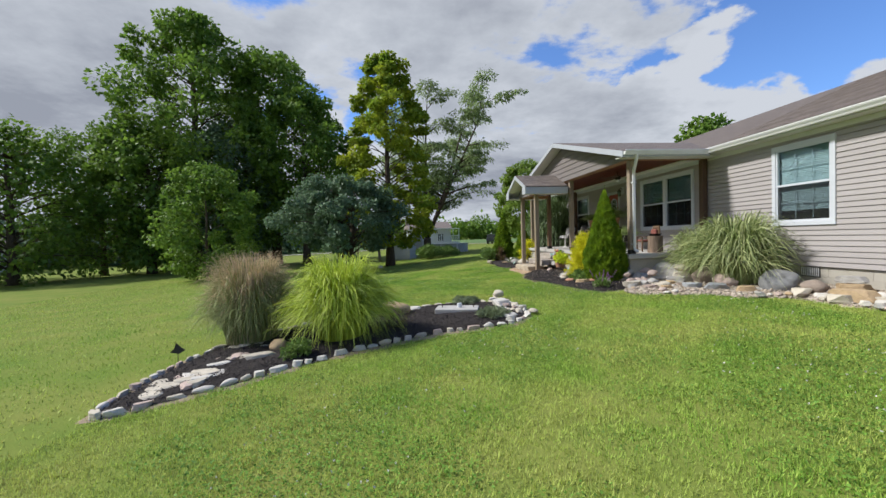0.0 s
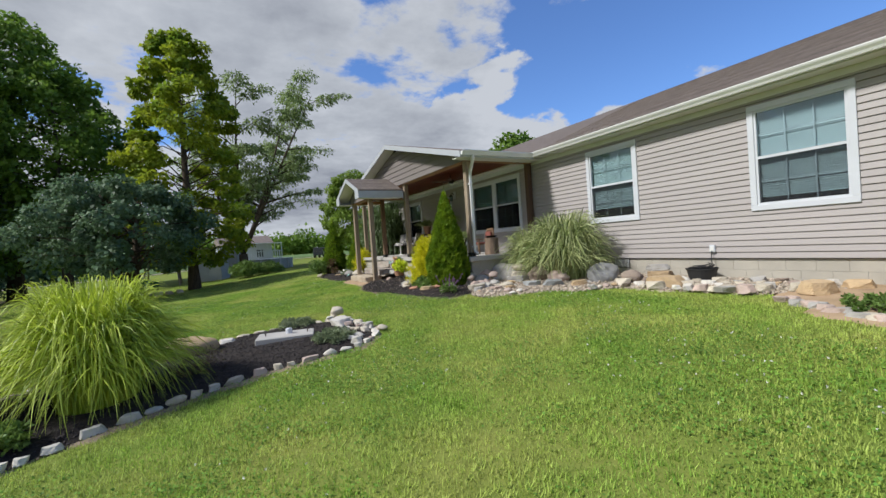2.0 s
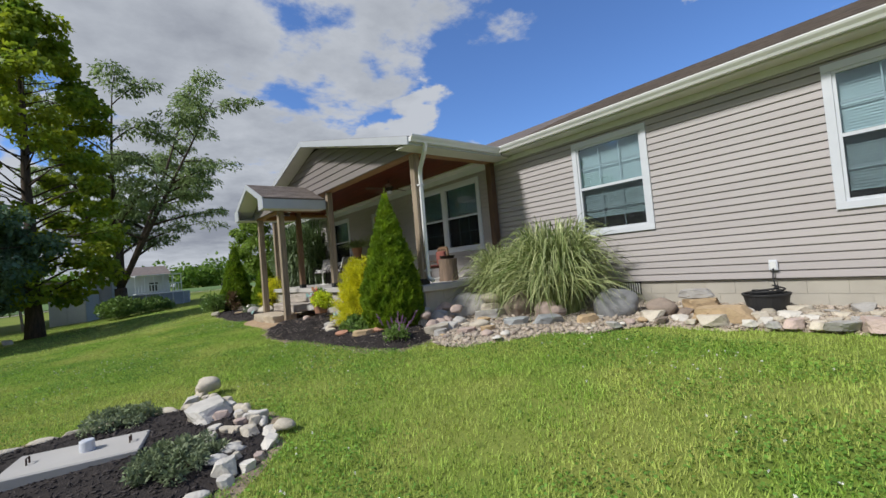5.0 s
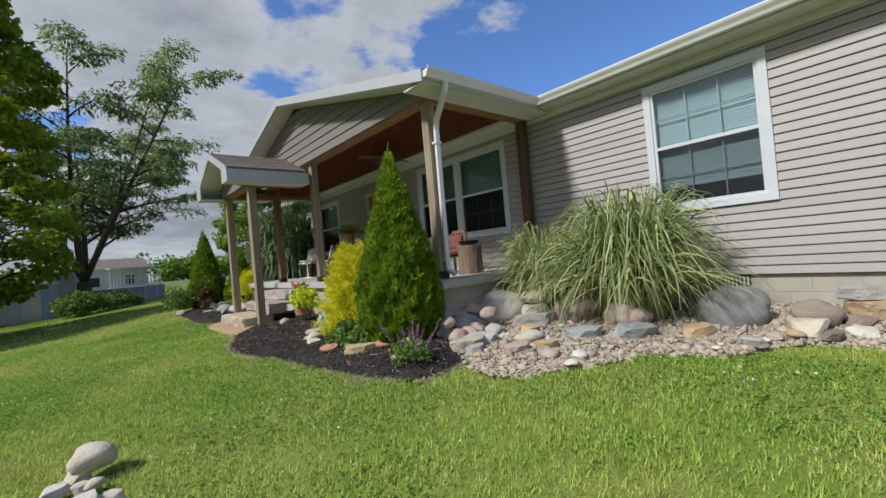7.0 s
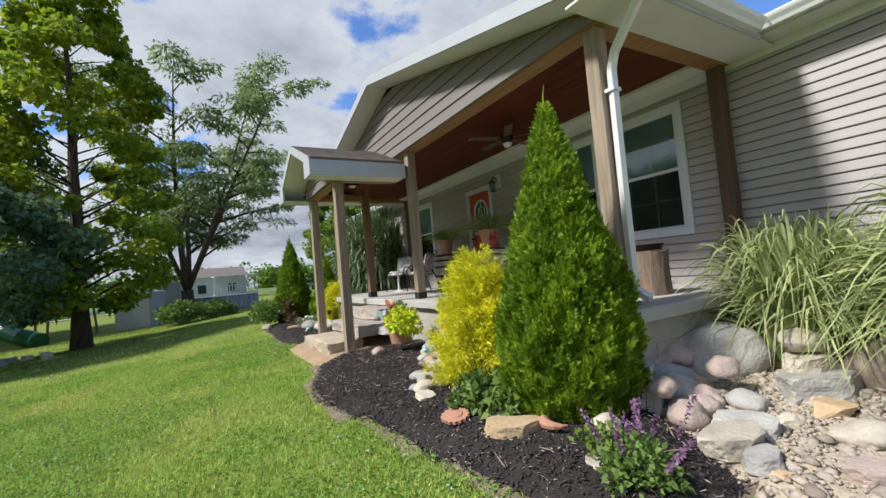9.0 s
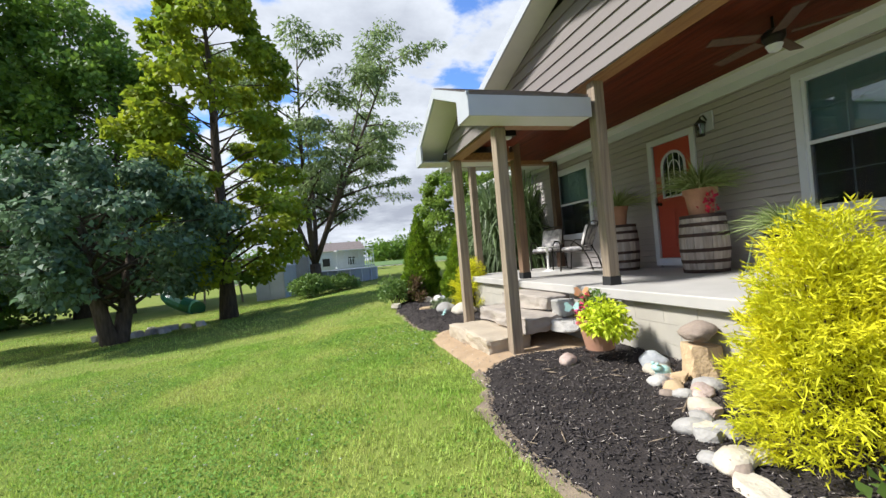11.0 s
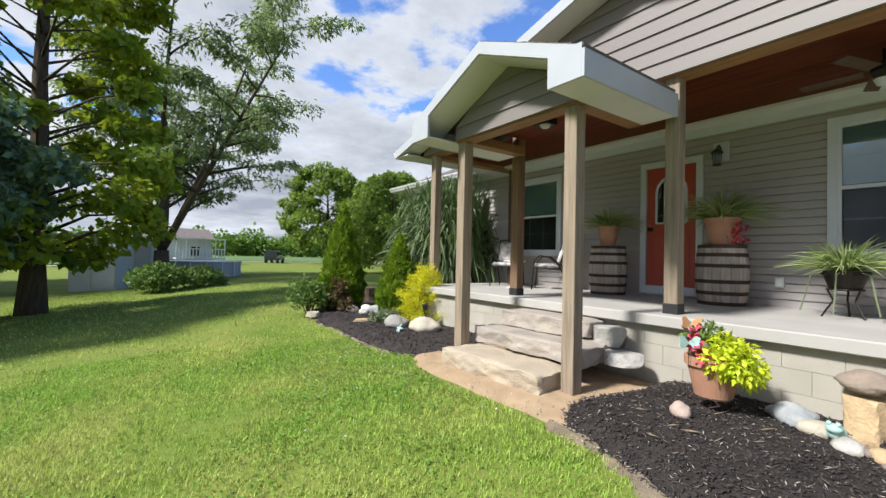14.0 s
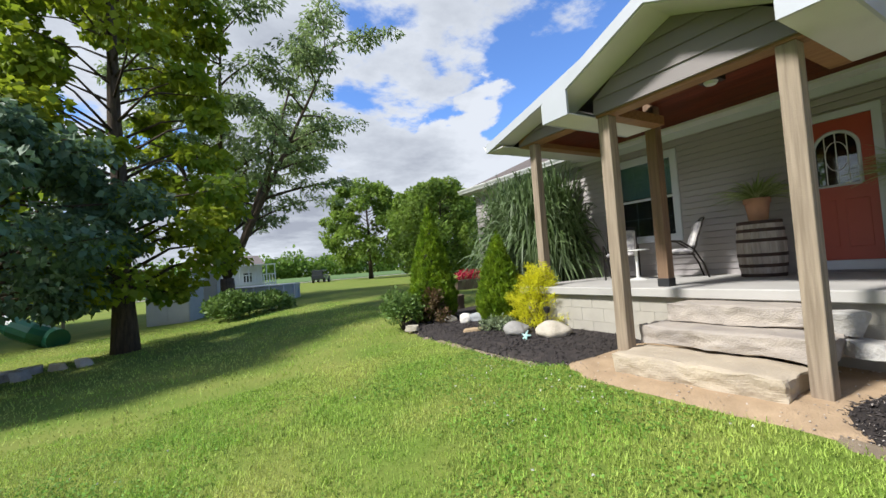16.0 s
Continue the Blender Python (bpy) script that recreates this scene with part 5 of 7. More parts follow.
def wall_lamp(y, z):
    t = empty("wall_lamp", "black lantern wall lamp on a white mounting plate", "lamp", at=(0, y, z))
    part("mounting_plate", box(-0.035, -0.006, -0.10, 0.10, -0.14, 0.14), "white", t, bevel=0.004)
    part("arm", tube([(-0.03, 0, 0.02), (-0.09, 0, 0.09), (-0.15, 0, 0.06), (-0.16, 0, 0.02)], 0.012, 8), "black", t)
    part("cap", lathe([(0.0, 0.03), (0.02, 0.03), (0.08, -0.03), (0.08, -0.04), (0.0, -0.04)], (-0.16, 0, 0)), "black", t)
    part("glass_shade", lathe([(0.0, -0.041), (0.058, -0.041), (0.046, -0.20), (0.0, -0.20)], (-0.16, 0, 0), 12), "pane", t)
    for k in range(4):
        a = k * 1.5708 + 0.78
        part("rib", tube([(-0.16 + 0.063 * math.cos(a), 0.063 * math.sin(a), -0.04), (-0.16 + 0.05 * math.cos(a), 0.05 * math.sin(a), -0.2)], 0.005, 5), "black", t)
    part("foot", lathe([(0.0, -0.20), (0.055, -0.20), (0.055, -0.215), (0.0, -0.225)], (-0.16, 0, 0)), "black", t)


wall_lamp(6.42, 2.98)


def outlet(y, z):
    t = empty("wall_outlet", "white weatherproof outlet box on the siding", "outlet", at=(0, y, z))
    part("box", box(-0.05, -0.006, -0.05, 0.05, -0.07, 0.07), "white", t, bevel=0.005)
    part("cover", box(-0.06, -0.051, -0.035, 0.035, -0.05, 0.05), "gutter", t, bevel=0.003)


outlet(-2.89, 0.76)
outlet(5.72, 1.12)

t = empty("washtub", "round black tub with hose standing against the foundation", "tub", at=(-0.35, -2.85, ground(-0.35, -2.85) + 0.06))
part("tub", lathe([(0.0, 0), (0.21, 0), (0.25, 0.20), (0.265, 0.20), (0.265, 0.225), (0.235, 0.225), (0.2, 0.03), (0.0, 0.03)], sides=28), "black", t, smooth=False)
for k, r_ in enumerate((0.17, 0.20, 0.14)):
    part("hose", tube([(r_ * math.cos(i * 0.35), r_ * math.sin(i * 0.35), 0.19 + 0.025 * k + 0.004 * i) for i in range(18)], 0.011, 6), "black", t)
t = empty("power_cord", "dark cord from the outlet down to the tub", "cord")
part("cable", tube([(-0.055, -2.89, 0.72), (-0.07, -2.88, 0.6), (-0.09, -2.9, 0.48), (-0.14, -2.87, 0.42), (-0.3, -2.85, 0.40)], 0.009, 6), "black", t)

for vy in (-0.83, -7.4):
    t = empty("foundation_vent", "dark louvred vent in the block foundation", "vent", at=(0.045, vy, 0.46))
    part("vent_frame", box(-0.012, 0.004, -0.21, 0.21, -0.105, 0.105), "black", t)
    for i in range(10):
        part("slat", box(-0.024, -0.013, -0.19 + i * 0.04, -0.175 + i * 0.04, -0.09, 0.09), "gutter", t)

t = empty("downspout", "white metal downspout with elbows on the corner post", "downspout")
P = [(-2.40, 1.43, 3.37), (-2.38, 1.48, 3.26), (-2.24, 1.85, 3.02), (-2.20, 1.925, 2.90), (-2.20, 1.935, 1.9), (-2.20, 1.935, 1.00), (-2.20, 1.915, 0.92), (-2.19, 1.80, 0.86)]
bm = tube(P, 0.042, 4)
part("pipe", bm, "gutter", t)
for z in (2.7, 1.05):
    part("strap", box(-2.25, -2.15, 1.885, 1.988, z, z + 0.03), "gutter", t)

# ---- steps ----
STONE_MATS = {
    "cream": mat("cream_limestone", (0.57, 0.51, 0.41), (0.41, 0.36, 0.28), 7, 0.9, 0, 0.5, 40, vary=0.14),
    "tan": mat("tan_sandstone", (0.52, 0.38, 0.22), (0.38, 0.27, 0.16), 7, 0.9, 0, 0.5, 40, vary=0.16),
    "grey": mat("grey_fieldstone", (0.44, 0.42, 0.385), (0.29, 0.275, 0.255), 7, 0.85, 0, 0.5, 40, vary=0.16),
    "pink": mat("pink_granite", (0.50, 0.38, 0.32), (0.38, 0.30, 0.26), 7, 0.85, 0, 0.5, 50, vary=0.14),
    "blue": mat("blue_grey_slate", (0.37, 0.385, 0.39), (0.25, 0.262, 0.27), 6, 0.75, 0, 0.4, 40, vary=0.12),
    "brown": mat("brown_fieldstone", (0.30, 0.235, 0.185), (0.19, 0.15, 0.12), 6, 0.85, 0, 0.5, 40, vary=0.12),
    "slate": mat("dark_grey_slate", (0.25, 0.25, 0.245), (0.165, 0.165, 0.165), 4, 0.8, 0, 0.5, 40, vary=0.10),
    "white": mat("white_limestone", (0.63, 0.595, 0.53), (0.47, 0.44, 0.39), 7, 0.9, 0, 0.5, 40, vary=0.10),
}


def rock_mesh(seed, kind="round", cuts=2):
    bm = bmesh.new()
    if kind == "flat":              # an angular, broken ledge stone: a lump cut by planes
        q = random.Random(seed * 17 + cuts)
        bmesh.ops.create_icosphere(bm, subdivisions=3, radius=0.64)
        planes = [(Vector((q.uniform(-0.12, 0.12), q.uniform(-0.12, 0.12), sg)).normalized(), q.uniform(0.34, 0.42)) for sg in (1, -1)]
        for i in range(8):
            a = 6.2832 * (i + q.uniform(-0.3, 0.3)) / 8
            planes.append((Vector((math.cos(a), math.sin(a), q.uniform(-0.30, 0.50))).normalized(), q.uniform(0.34, 0.48)))
        for v in bm.verts:
            p = v.co.copy()
            for _ in range(2):
                for n, d in planes:
                    over = p.dot(n) - d
                    if over > 0:
                        p -= n * over
            v.co = p + noise.noise_vector(p * 3 + Vector((seed, 0, 0))) * 0.020 + noise.noise_vector(p * 9 + Vector((0, seed, 0))) * 0.014
        me = bpy.data.meshes.new("stone")
        bm.to_mesh(me)
        bm.free()
        return me
    bmesh.ops.create_icosphere(bm, subdivisions=cuts + 1, radius=0.5)
    for v in bm.verts:
        p = v.co.copy()
        n1 = noise.noise(p * 2.1 + Vector((seed * 7.3, 0, 0)))
        n2 = noise.noise(p * 5.0 + Vector((0, seed * 3.7, 0)))
        v.co = p * (1 + 0.34 * n1 + 0.10 * n2)
        if v.co.z < -0.3:
            v.co.z = -0.3 + (v.co.z + 0.3) * 0.3
    me = bpy.data.meshes.new("stone")
    bm.to_mesh(me)
    bm.free()
    me.shade_smooth()
    return me


SHAPES = {}


def rock(x, y, sx, sy, sz, kind="round", colour="grey", turn=0.0, label="", name="rock", group="bed stones", sink=0.3, z=None, seed=None, fine=1, tip=0.0, bedrise=0.06):
    """A stone of that size lying on the ground, sunk a little."""
    sd = seed if seed is not None else int(abs(x * 131 + y * 37)) % 7
    key = (sd, kind, colour, fine)
    if key not in SHAPES:
        SHAPES[key] = rock_mesh(sd + 1, kind, fine)
        SHAPES[key].materials.append(STONE_MATS[colour])
    ob = new(name, SHAPES[key])
    zz = (ground(x, y) + bedrise if z is None else z) + sz * (0.5 - sink)
    ob.matrix_basis = pose(x, y, zz, 0, tip, turn) @ Matrix.Diagonal((sx, sy, sz, 1))
    words = {"cream": "cream limestone", "tan": "tan sandstone", "grey": "grey fieldstone", "pink": "pinkish granite", "blue": "blue-grey slate", "slate": "dark grey slate", "brown": "brown fieldstone", "white": "white limestone"}[colour]
    return tagged(ob, label or (f"flat {words} ledge stone lying in the garden bed" if kind == "flat" else f"rounded {words} cobble lying in the garden bed"), "rock", group)


M["slab_grey"] = mat("grey_sandstone_slab", (0.43, 0.375, 0.315), (0.29, 0.255, 0.225), 3.5, 0.9, 0, 0.6, 45, (1, 1, 1.4), vary=0.06)


def slab_step(x0, x1, y0, y1, z0, z1, seed, label, stone="slab_grey"):
    bm = box(-0.5, 0.5, -0.5, 0.5, -0.5, 0.5)
    bmesh.ops.subdivide_edges(bm, edges=list(bm.edges), cuts=13, use_grid_fill=True)
    sx, sy, sz = x1 - x0, y1 - y0, z1 - z0
    for v in bm.verts:
        p = Vector((v.co.x * sx, v.co.y * sy, v.co.z * sz))
        n = noise.noise_vector(p * 3.2 + Vector((seed, 0, 0))) * 0.034 + noise.noise_vector(p * Vector((9, 9, 12)) + Vector((0, seed, 0))) * 0.022
        edge = sum(abs(c) > 0.44 for c in v.co)
        if v.co.z > 0.49:
            n.z *= 0.3
        if edge > 1:                     # worn and chipped arrises
            p -= Vector((math.copysign(0.02, v.co.x) * (abs(v.co.x) > 0.44), math.copysign(0.02, v.co.y) * (abs(v.co.y) > 0.44), math.copysign(0.018, v.co.z) * (abs(v.co.z) > 0.44))) * (0.7 + 0.9 * noise.noise(p * 7))
        v.co = p + n
    ob = part("stone_step", bm, stone, smooth=False)
    ob.rotation_euler = (0, 0, radians(2.5 * math.sin(seed * 2.3)))
    ob.location = ((x0 + x1) / 2, (y0 + y1) / 2, (z0 + z1) / 2)
    return tagged(ob, label, "step", "porch steps")


slab_step(-3.74, -3.12, 6.58, 8.10, -0.06, 0.225, 1.0, "lowest rough sandstone slab step on bare clay", "slab")
slab_step(-3.22, -2.64, 6.46, 8.14, 0.235, 0.45, 4.0, "middle rough sandstone slab step")
slab_step(-2.84, -2.41, 6.70, 8.00, 0.46, 0.665, 9.0, "top rough sandstone slab step against the porch")
rock(-2.62, 6.52, 0.34, 0.42, 0.26, "flat", "grey", 8, "squared grey stone stacked beside the steps", z=0.42, sink=0.08, seed=2, fine=2)
rock(-2.72, 6.34, 0.42, 0.44, 0.17, "flat", "grey", -12, "flat grey stone stacked beside the steps", z=0.26, sink=0.1, seed=3, fine=2)

# ---- porch things ----
M["oak"] = mat("weathered_barrel_oak", (0.48, 0.42, 0.37), (0.27, 0.225, 0.19), 5, 0.85, 0, 0.3, 40, (5, 5, 0.5), vary=0.22)
M["rust"] = mat("rusty_iron_band", (0.085, 0.05, 0.038), (0.045, 0.03, 0.026), 8, 0.8, 0.4, 0.2, 60, vary=0.1)
M["terra"] = mat("terracotta", (0.46, 0.235, 0.15), (0.37, 0.19, 0.12), 6, 0.85, 0, 0.15, 60, vary=0.08)
M["cushion"] = mat("patterned_cushion_cloth", (0.58, 0.55, 0.52), (0.22, 0.21, 0.22), 9, 0.9, 0, 0.1, 90, vary=0.06, contrast=0.25)
M["white_paint"] = mat("white_painted_metal", (0.75, 0.74, 0.70), None, 5, 0.5, 0, 0.05, 60)
M["redcloth"] = mat("faded_red_cloth", (0.24, 0.075, 0.055), (0.16, 0.055, 0.045), 6, 0.9, 0, 0.1, 80, vary=0.1)
M["teal"] = mat("pale_teal_glaze", (0.30, 0.52, 0.48), (0.42, 0.60, 0.56), 12, 0.35, 0, 0.05, 60, vary=0.08)
M["log"] = mat("peeling_log", (0.25, 0.175, 0.12), (0.12, 0.085, 0.06), 5, 0.9, 0, 0.6, 30, (4, 4, 0.6), vary=0.1)
M["butterfly"] = mat("orange_metal_wing", (0.62, 0.26, 0.10), (0.50, 0.36, 0.22), 30, 0.5, 0, 0, 60)
M["grey_plastic"] = mat("grey_plastic", (0.30, 0.31, 0.31), None, 5, 0.5, 0, 0.03, 50)


def barrel(x, y, r=0.30, h=0.80):
    t = empty("barrel", "weathered oak half-size barrel with rusty iron bands", "barrel", "porch barrels", at=(x, y, 0.80))
    n = 18
    prof = lambda u: r * (0.86 + 0.14 * math.sin(math.pi * (0.08 + 0.84 * u)) ** 1.2)
    for k in range(n):
        a0, a1 = 6.2832 * (k + 0.02) / n, 6.2832 * (k + 0.98) / n
        bm = bmesh.new()
        rows = []
        for i in range(7):
            u = i / 6
            ro = prof(u)
            rows.append([bm.verts.new((q * math.cos(a), q * math.sin(a), u * h)) for q, a in ((ro, a0), (ro, a1), (ro - 0.025, a1), (ro - 0.025, a0))])
        for p, q in zip(rows, rows[1:]):
            for i in range(4):
                bm.faces.new((p[i], p[(i + 1) % 4], q[(i + 1) % 4], q[i]))
        bm.faces.new(rows[0][::-1]); bm.faces.new(rows[-1])
        part("stave", bm, "oak", t)
    for u0 in (0.0, 0.17, 0.36, 0.62, 0.80, 0.94):
        z0, z1 = u0 * h, u0 * h + 0.048
        part("hoop", lathe([(prof(u0) - 0.005, z0), (prof(u0) + 0.004, z0), (prof(min(1, u0 + 0.05)) + 0.004, z1), (prof(min(1, u0 + 0.05)) - 0.005, z1)], sides=30), "rust", t)
    part("head", lathe([(0.0, h - 0.05), (prof(1) - 0.028, h - 0.05), (prof(1) - 0.028, h - 0.035), (0.0, h - 0.035)]), "oak", t)
    return t


def pot(name, label, x, y, z, r0, r1, h, material="terra"):
    t = empty(name, label, "plant pot", at=(x, y, z))
    part("pot", lathe([(0.0, 0), (r0, 0), (r1 * 0.97, h * 0.78), (r1 * 1.08, h * 0.78), (r1 * 1.08, h), (r1 * 0.97, h), (r1 * 0.9, h * 0.8), (0.0, h * 0.8)], sides=28), material, t)
    part("soil", lathe([(0.0, h * 0.86), (r1 * 0.93, h * 0.86), (r1 * 0.93, h * 0.87), (0.0, h * 0.88)]), "mulch", t)
    return t


def spider(parent, z, n, length, width=0.018, material=None, lean=(0.1, 1.1), droop=(0.35, 0.95)):
    n = int(n * 1.7)
    az = rng.uniform(0, 6.2832, n)
    rr = 0.08 * np.sqrt(rng.random(n))
    base = np.stack([rr * np.cos(az), rr * np.sin(az), np.full(n, z)], 1)
    v, f = blades_np(base, az, rng.uniform(*lean, n), length * rng.uniform(0.6, 1.25, n), width * rng.uniform(0.7, 1.2, n), rng.uniform(*droop, n))
    return mesh_np("foliage", v, f, material or G_SPIDER, parent)


barrel(-0.50, 7.92)
barrel(-0.50, 6.22, 0.31)
t = pot("plant_pot", "terracotta pot with a spider plant on a barrel", -0.50, 7.92, 1.60, 0.115, 0.155, 0.33)
spider(t, 0.30, 240, 0.52)
t = pot("plant_pot", "wide terracotta pot with spider plant and trailing flowers", -0.50, 6.22, 1.60, 0.15, 0.20, 0.36)
spider(t, 0.32, 340, 0.62)
n = 60
pp = np.stack([rng.normal(-0.10, 0.05, n), rng.normal(-0.24, 0.05, n), rng.uniform(0.02, 0.28, n)], 1)
v, f = leaves_np(pp, unit(rng.normal(size=(n, 3))), rng.normal(size=(n, 3)), np.full(n, 0.05), np.full(n, 0.04))
mesh_np("blossom", v, f, L_RED, t, "red trailing flowers")

t = empty("plant_stand", "dark metal plant stand on the porch floor", "plant stand", at=(-0.75, 4.95, 0.80))
for k in range(3):
    a = k * 2.094
    part("leg", tube([(0.20 * math.cos(a), 0.20 * math.sin(a), 0.0), (0.10 * math.cos(a), 0.10 * math.sin(a), 0.18), (0.15 * math.cos(a), 0.15 * math.sin(a), 0.30)], 0.01, 6), "bronze", t)
part("hoop", tube([(0.15 * math.cos(i * 0.3142), 0.15 * math.sin(i * 0.3142), 0.30) for i in range(21)], 0.009, 6), "bronze", t)
t = pot("plant_pot", "dark pot with a big spreading spider plant on a stand", -0.75, 4.95, 1.10, 0.13, 0.19, 0.20, "bronze")
spider(t, 0.18, 300, 0.50, 0.018)
for k in range(4):
    a = 2.2 + k * 0.9
    part("runner", tube([(0.1 * math.cos(a), 0.1 * math.sin(a), 0.2), (0.3 * math.cos(a), 0.3 * math.sin(a), 0.16), (0.36 * math.cos(a), 0.36 * math.sin(a), -0.10), (0.40 * math.cos(a), 0.40 * math.sin(a), -0.24)], 0.008, 5), L_SAGE, t)


def patio_chair(x, y, turn, label):
    t = empty("patio_chair", label, "chair", "porch chairs")
    for s in (-1, 1):
        part("frame_side", tube([(0.30, 0.27 * s, 0.0), (0.27, 0.27 * s, 0.30), (0.26, 0.28 * s, 0.52), (0.16, 0.29 * s, 0.62), (0.0, 0.29 * s, 0.60), (-0.18, 0.28 * s, 0.46), (-0.30, 0.27 * s, 0.22), (-0.36, 0.26 * s, 0.0)], 0.014, 7), "bronze", t)
        part("back_upright", tube([(-0.16, 0.25 * s, 0.36), (-0.26, 0.25 * s, 0.68), (-0.36, 0.25 * s, 0.94)], 0.013, 7), "bronze", t)
        part("seat_rail", tube([(0.25, 0.25 * s, 0.40), (-0.20, 0.25 * s, 0.37)], 0.012, 6), "bronze", t)
    part("back_rail", tube([(-0.36, -0.25, 0.94), (-0.37, 0.0, 0.96), (-0.36, 0.25, 0.94)], 0.013, 7), "bronze", t)
    part("seat_front_rail", tube([(0.25, -0.25, 0.40), (0.25, 0.25, 0.40)], 0.012, 6), "bronze", t)
    bm = box(-0.20, 0.27, -0.24, 0.24, 0.40, 0.48)
    part("seat_cushion", bm, "cushion", t, "grey and white patterned seat cushion", bevel=0.03)
    bc = part("back_cushion", box(-0.05, 0.05, -0.24, 0.24, -0.2, 0.22), "cushion", t, bevel=0.03)
    bc.matrix_basis = pose(-0.24, 0, 0.68, 0, -18, 0)
    t.matrix_basis = pose(x, y, 0.80, 0, 0, turn)
    return t


patio_chair(-0.62, 9.05, 125, "dark metal patio chair with patterned cushions")
patio_chair(-0.75, 10.05, -150, "dark metal patio chair with pale cushions by the far post")
t = empty("side_table", "small round white metal table between the chairs", "table", at=(-1.05, 9.55, 0.80))
part("tabletop", lathe([(0.0, 0.50), (0.21, 0.50), (0.21, 0.52), (0.0, 0.52)]), "white_paint", t)
part("pedestal", tube([(0, 0, 0.02), (0, 0, 0.25), (0, 0, 0.50)], [0.03, 0.02, 0.03], 8), "white_paint", t)
part("base", lathe([(0.0, 0.0), (0.15, 0.0), (0.04, 0.04), (0.0, 0.04)]), "white_paint", t)

t = empty("log_stump", "upright cut log with peeling bark on the porch", "log", at=(-1.35, 2.35, 0.80))
bm = lathe([(0.0, 0), (0.21, 0), (0.20, 0.12), (0.19, 0.30), (0.20, 0.46), (0.0, 0.46)], sides=18)
for v in bm.verts:
    v.co += noise.noise_vector(v.co * 5) * 0.02
part("trunk_piece", bm, "log", t, smooth=False)
part("top_bowl", lathe([(0.0, 0.47), (0.14, 0.47), (0.17, 0.53), (0.16, 0.53), (0.0, 0.49)]), "bronze", t)

t = empty("rocking_chair", "wooden porch chair with red cushions", "chair", "porch chairs")
for s in (-1, 1):
    part("arm", box(-0.25, 0.28, 0.26 * s - 0.03, 0.26 * s + 0.03, 0.60, 0.625), "post_mid", t)
    part("leg", box(0.22, 0.26, 0.26 * s - 0.02, 0.26 * s + 0.02, 0.0, 0.60), "post_mid", t)
    part("leg", box(-0.26, -0.22, 0.26 * s - 0.02, 0.26 * s + 0.02, 0.0, 1.0), "post_mid", t)
for i in range(5):
    part("back_slat", box(-0.25, -0.235, -0.22 + i * 0.1, -0.16 + i * 0.1, 0.42, 1.0), "post_mid", t)
part("back_rail", box(-0.262, -0.222, -0.238, 0.238, 0.98, 1.06), "post_mid", t)
part("seat", box(-0.22, 0.26, -0.235, 0.235, 0.38, 0.41), "post_mid", t)
part("seat_cushion", box(-0.20, 0.25, -0.22, 0.22, 0.412, 0.49), "redcloth", t, bevel=0.025)
part("back_cushion", box(-0.215, -0.14, -0.21, 0.21, 0.50, 0.92), "redcloth", t, bevel=0.025)
t.matrix_basis = pose(-1.0, 3.25, 0.80, 0, 0, 165) @ Matrix.Diagonal((1.0, 1.0, 0.72, 1))

t = empty("ceiling_fan", "dark ceiling fan with a small light under the porch roof", "fan", at=(-1.2, 4.6, 3.42))
part("rod", tube([(0, 0, 0), (0, 0, -0.14)], 0.014, 8), "bronze", t)
part("motor", lathe([(0.0, -0.28), (0.07, -0.27), (0.10, -0.22), (0.10, -0.16), (0.05, -0.13), (0.0, -0.13)]), "bronze", t)
part("light_bowl", lathe([(0.0, -0.36), (0.05, -0.34), (0.075, -0.285), (0.0, -0.281)]), "white", t)
for k in range(5):
    a = k * 1.2566 + 0.3
    bm = box(0.14, 0.62, -0.06, 0.06, -0.004, 0.004)
    fb = part("blade", bm, "post_dark", t)
    fb.matrix_basis = pose(0, 0, -0.20, 0, 0, math.degrees(a)) @ pose(0, 0, 0, 10, 0, 0)
t = empty("ceiling_light", "square ceiling lamp inside the portico", "lamp", at=(-2.85, 7.29, 3.09))
part("frame", box(-0.10, 0.10, -0.10, 0.10, -0.08, 0.0), "bronze", t)
part("diffuser", lathe([(0.0, -0.12), (0.05, -0.11), (0.07, -0.081), (0.0, -0.081)]), "white", t)

# potted coleus on a wire stand beside the steps
px, py = -2.95, 5.35
pz = ground(px, py) + 0.10
t = empty("pot_stand", "low rusty wire scroll stand in the mulch", "plant stand", at=(px, py, pz))
part("hoop", tube([(0.14 * math.cos(i * 0.3142), 0.14 * math.sin(i * 0.3142), 0.13) for i in range(21)], 0.006, 5), "rust", t)
for k in range(4):
    a = k * 1.5708 + 0.4
    part("scroll_leg", tube([((0.14 + 0.04 * math.sin(s * 1.3)) * math.cos(a + 0.25 * math.sin(s * 2)), (0.14 + 0.04 * math.sin(s * 1.3)) * math.sin(a + 0.25 * math.sin(s * 2)), 0.13 - 0.03 * s) for s in range(6)], 0.006, 5), "rust", t)
t = pot("plant_pot", "terracotta pot of chartreuse leaves and pink flowers", px, py, pz + 0.137, 0.14, 0.20, 0.32)
cs = np.array([[-0.05, -0.10, 0.42], [0.06, -0.17, 0.36], [-0.12, -0.20, 0.30], [0.13, -0.06, 0.38], [-0.02, -0.24, 0.24], [0.12, -0.22, 0.24], [-0.16, -0.10, 0.32]])
v, f = scatter_crown(cs, np.full(len(cs), 0.12), 1300, 0.06, 0.9, 0.3, 0.5)
mesh_np("foliage", v, f, L_LIME, t, "bright chartreuse leaves")
cs = np.array([[0.0, 0.10, 0.46], [-0.05, 0.05, 0.42], [0.05, 0.05, 0.48]])
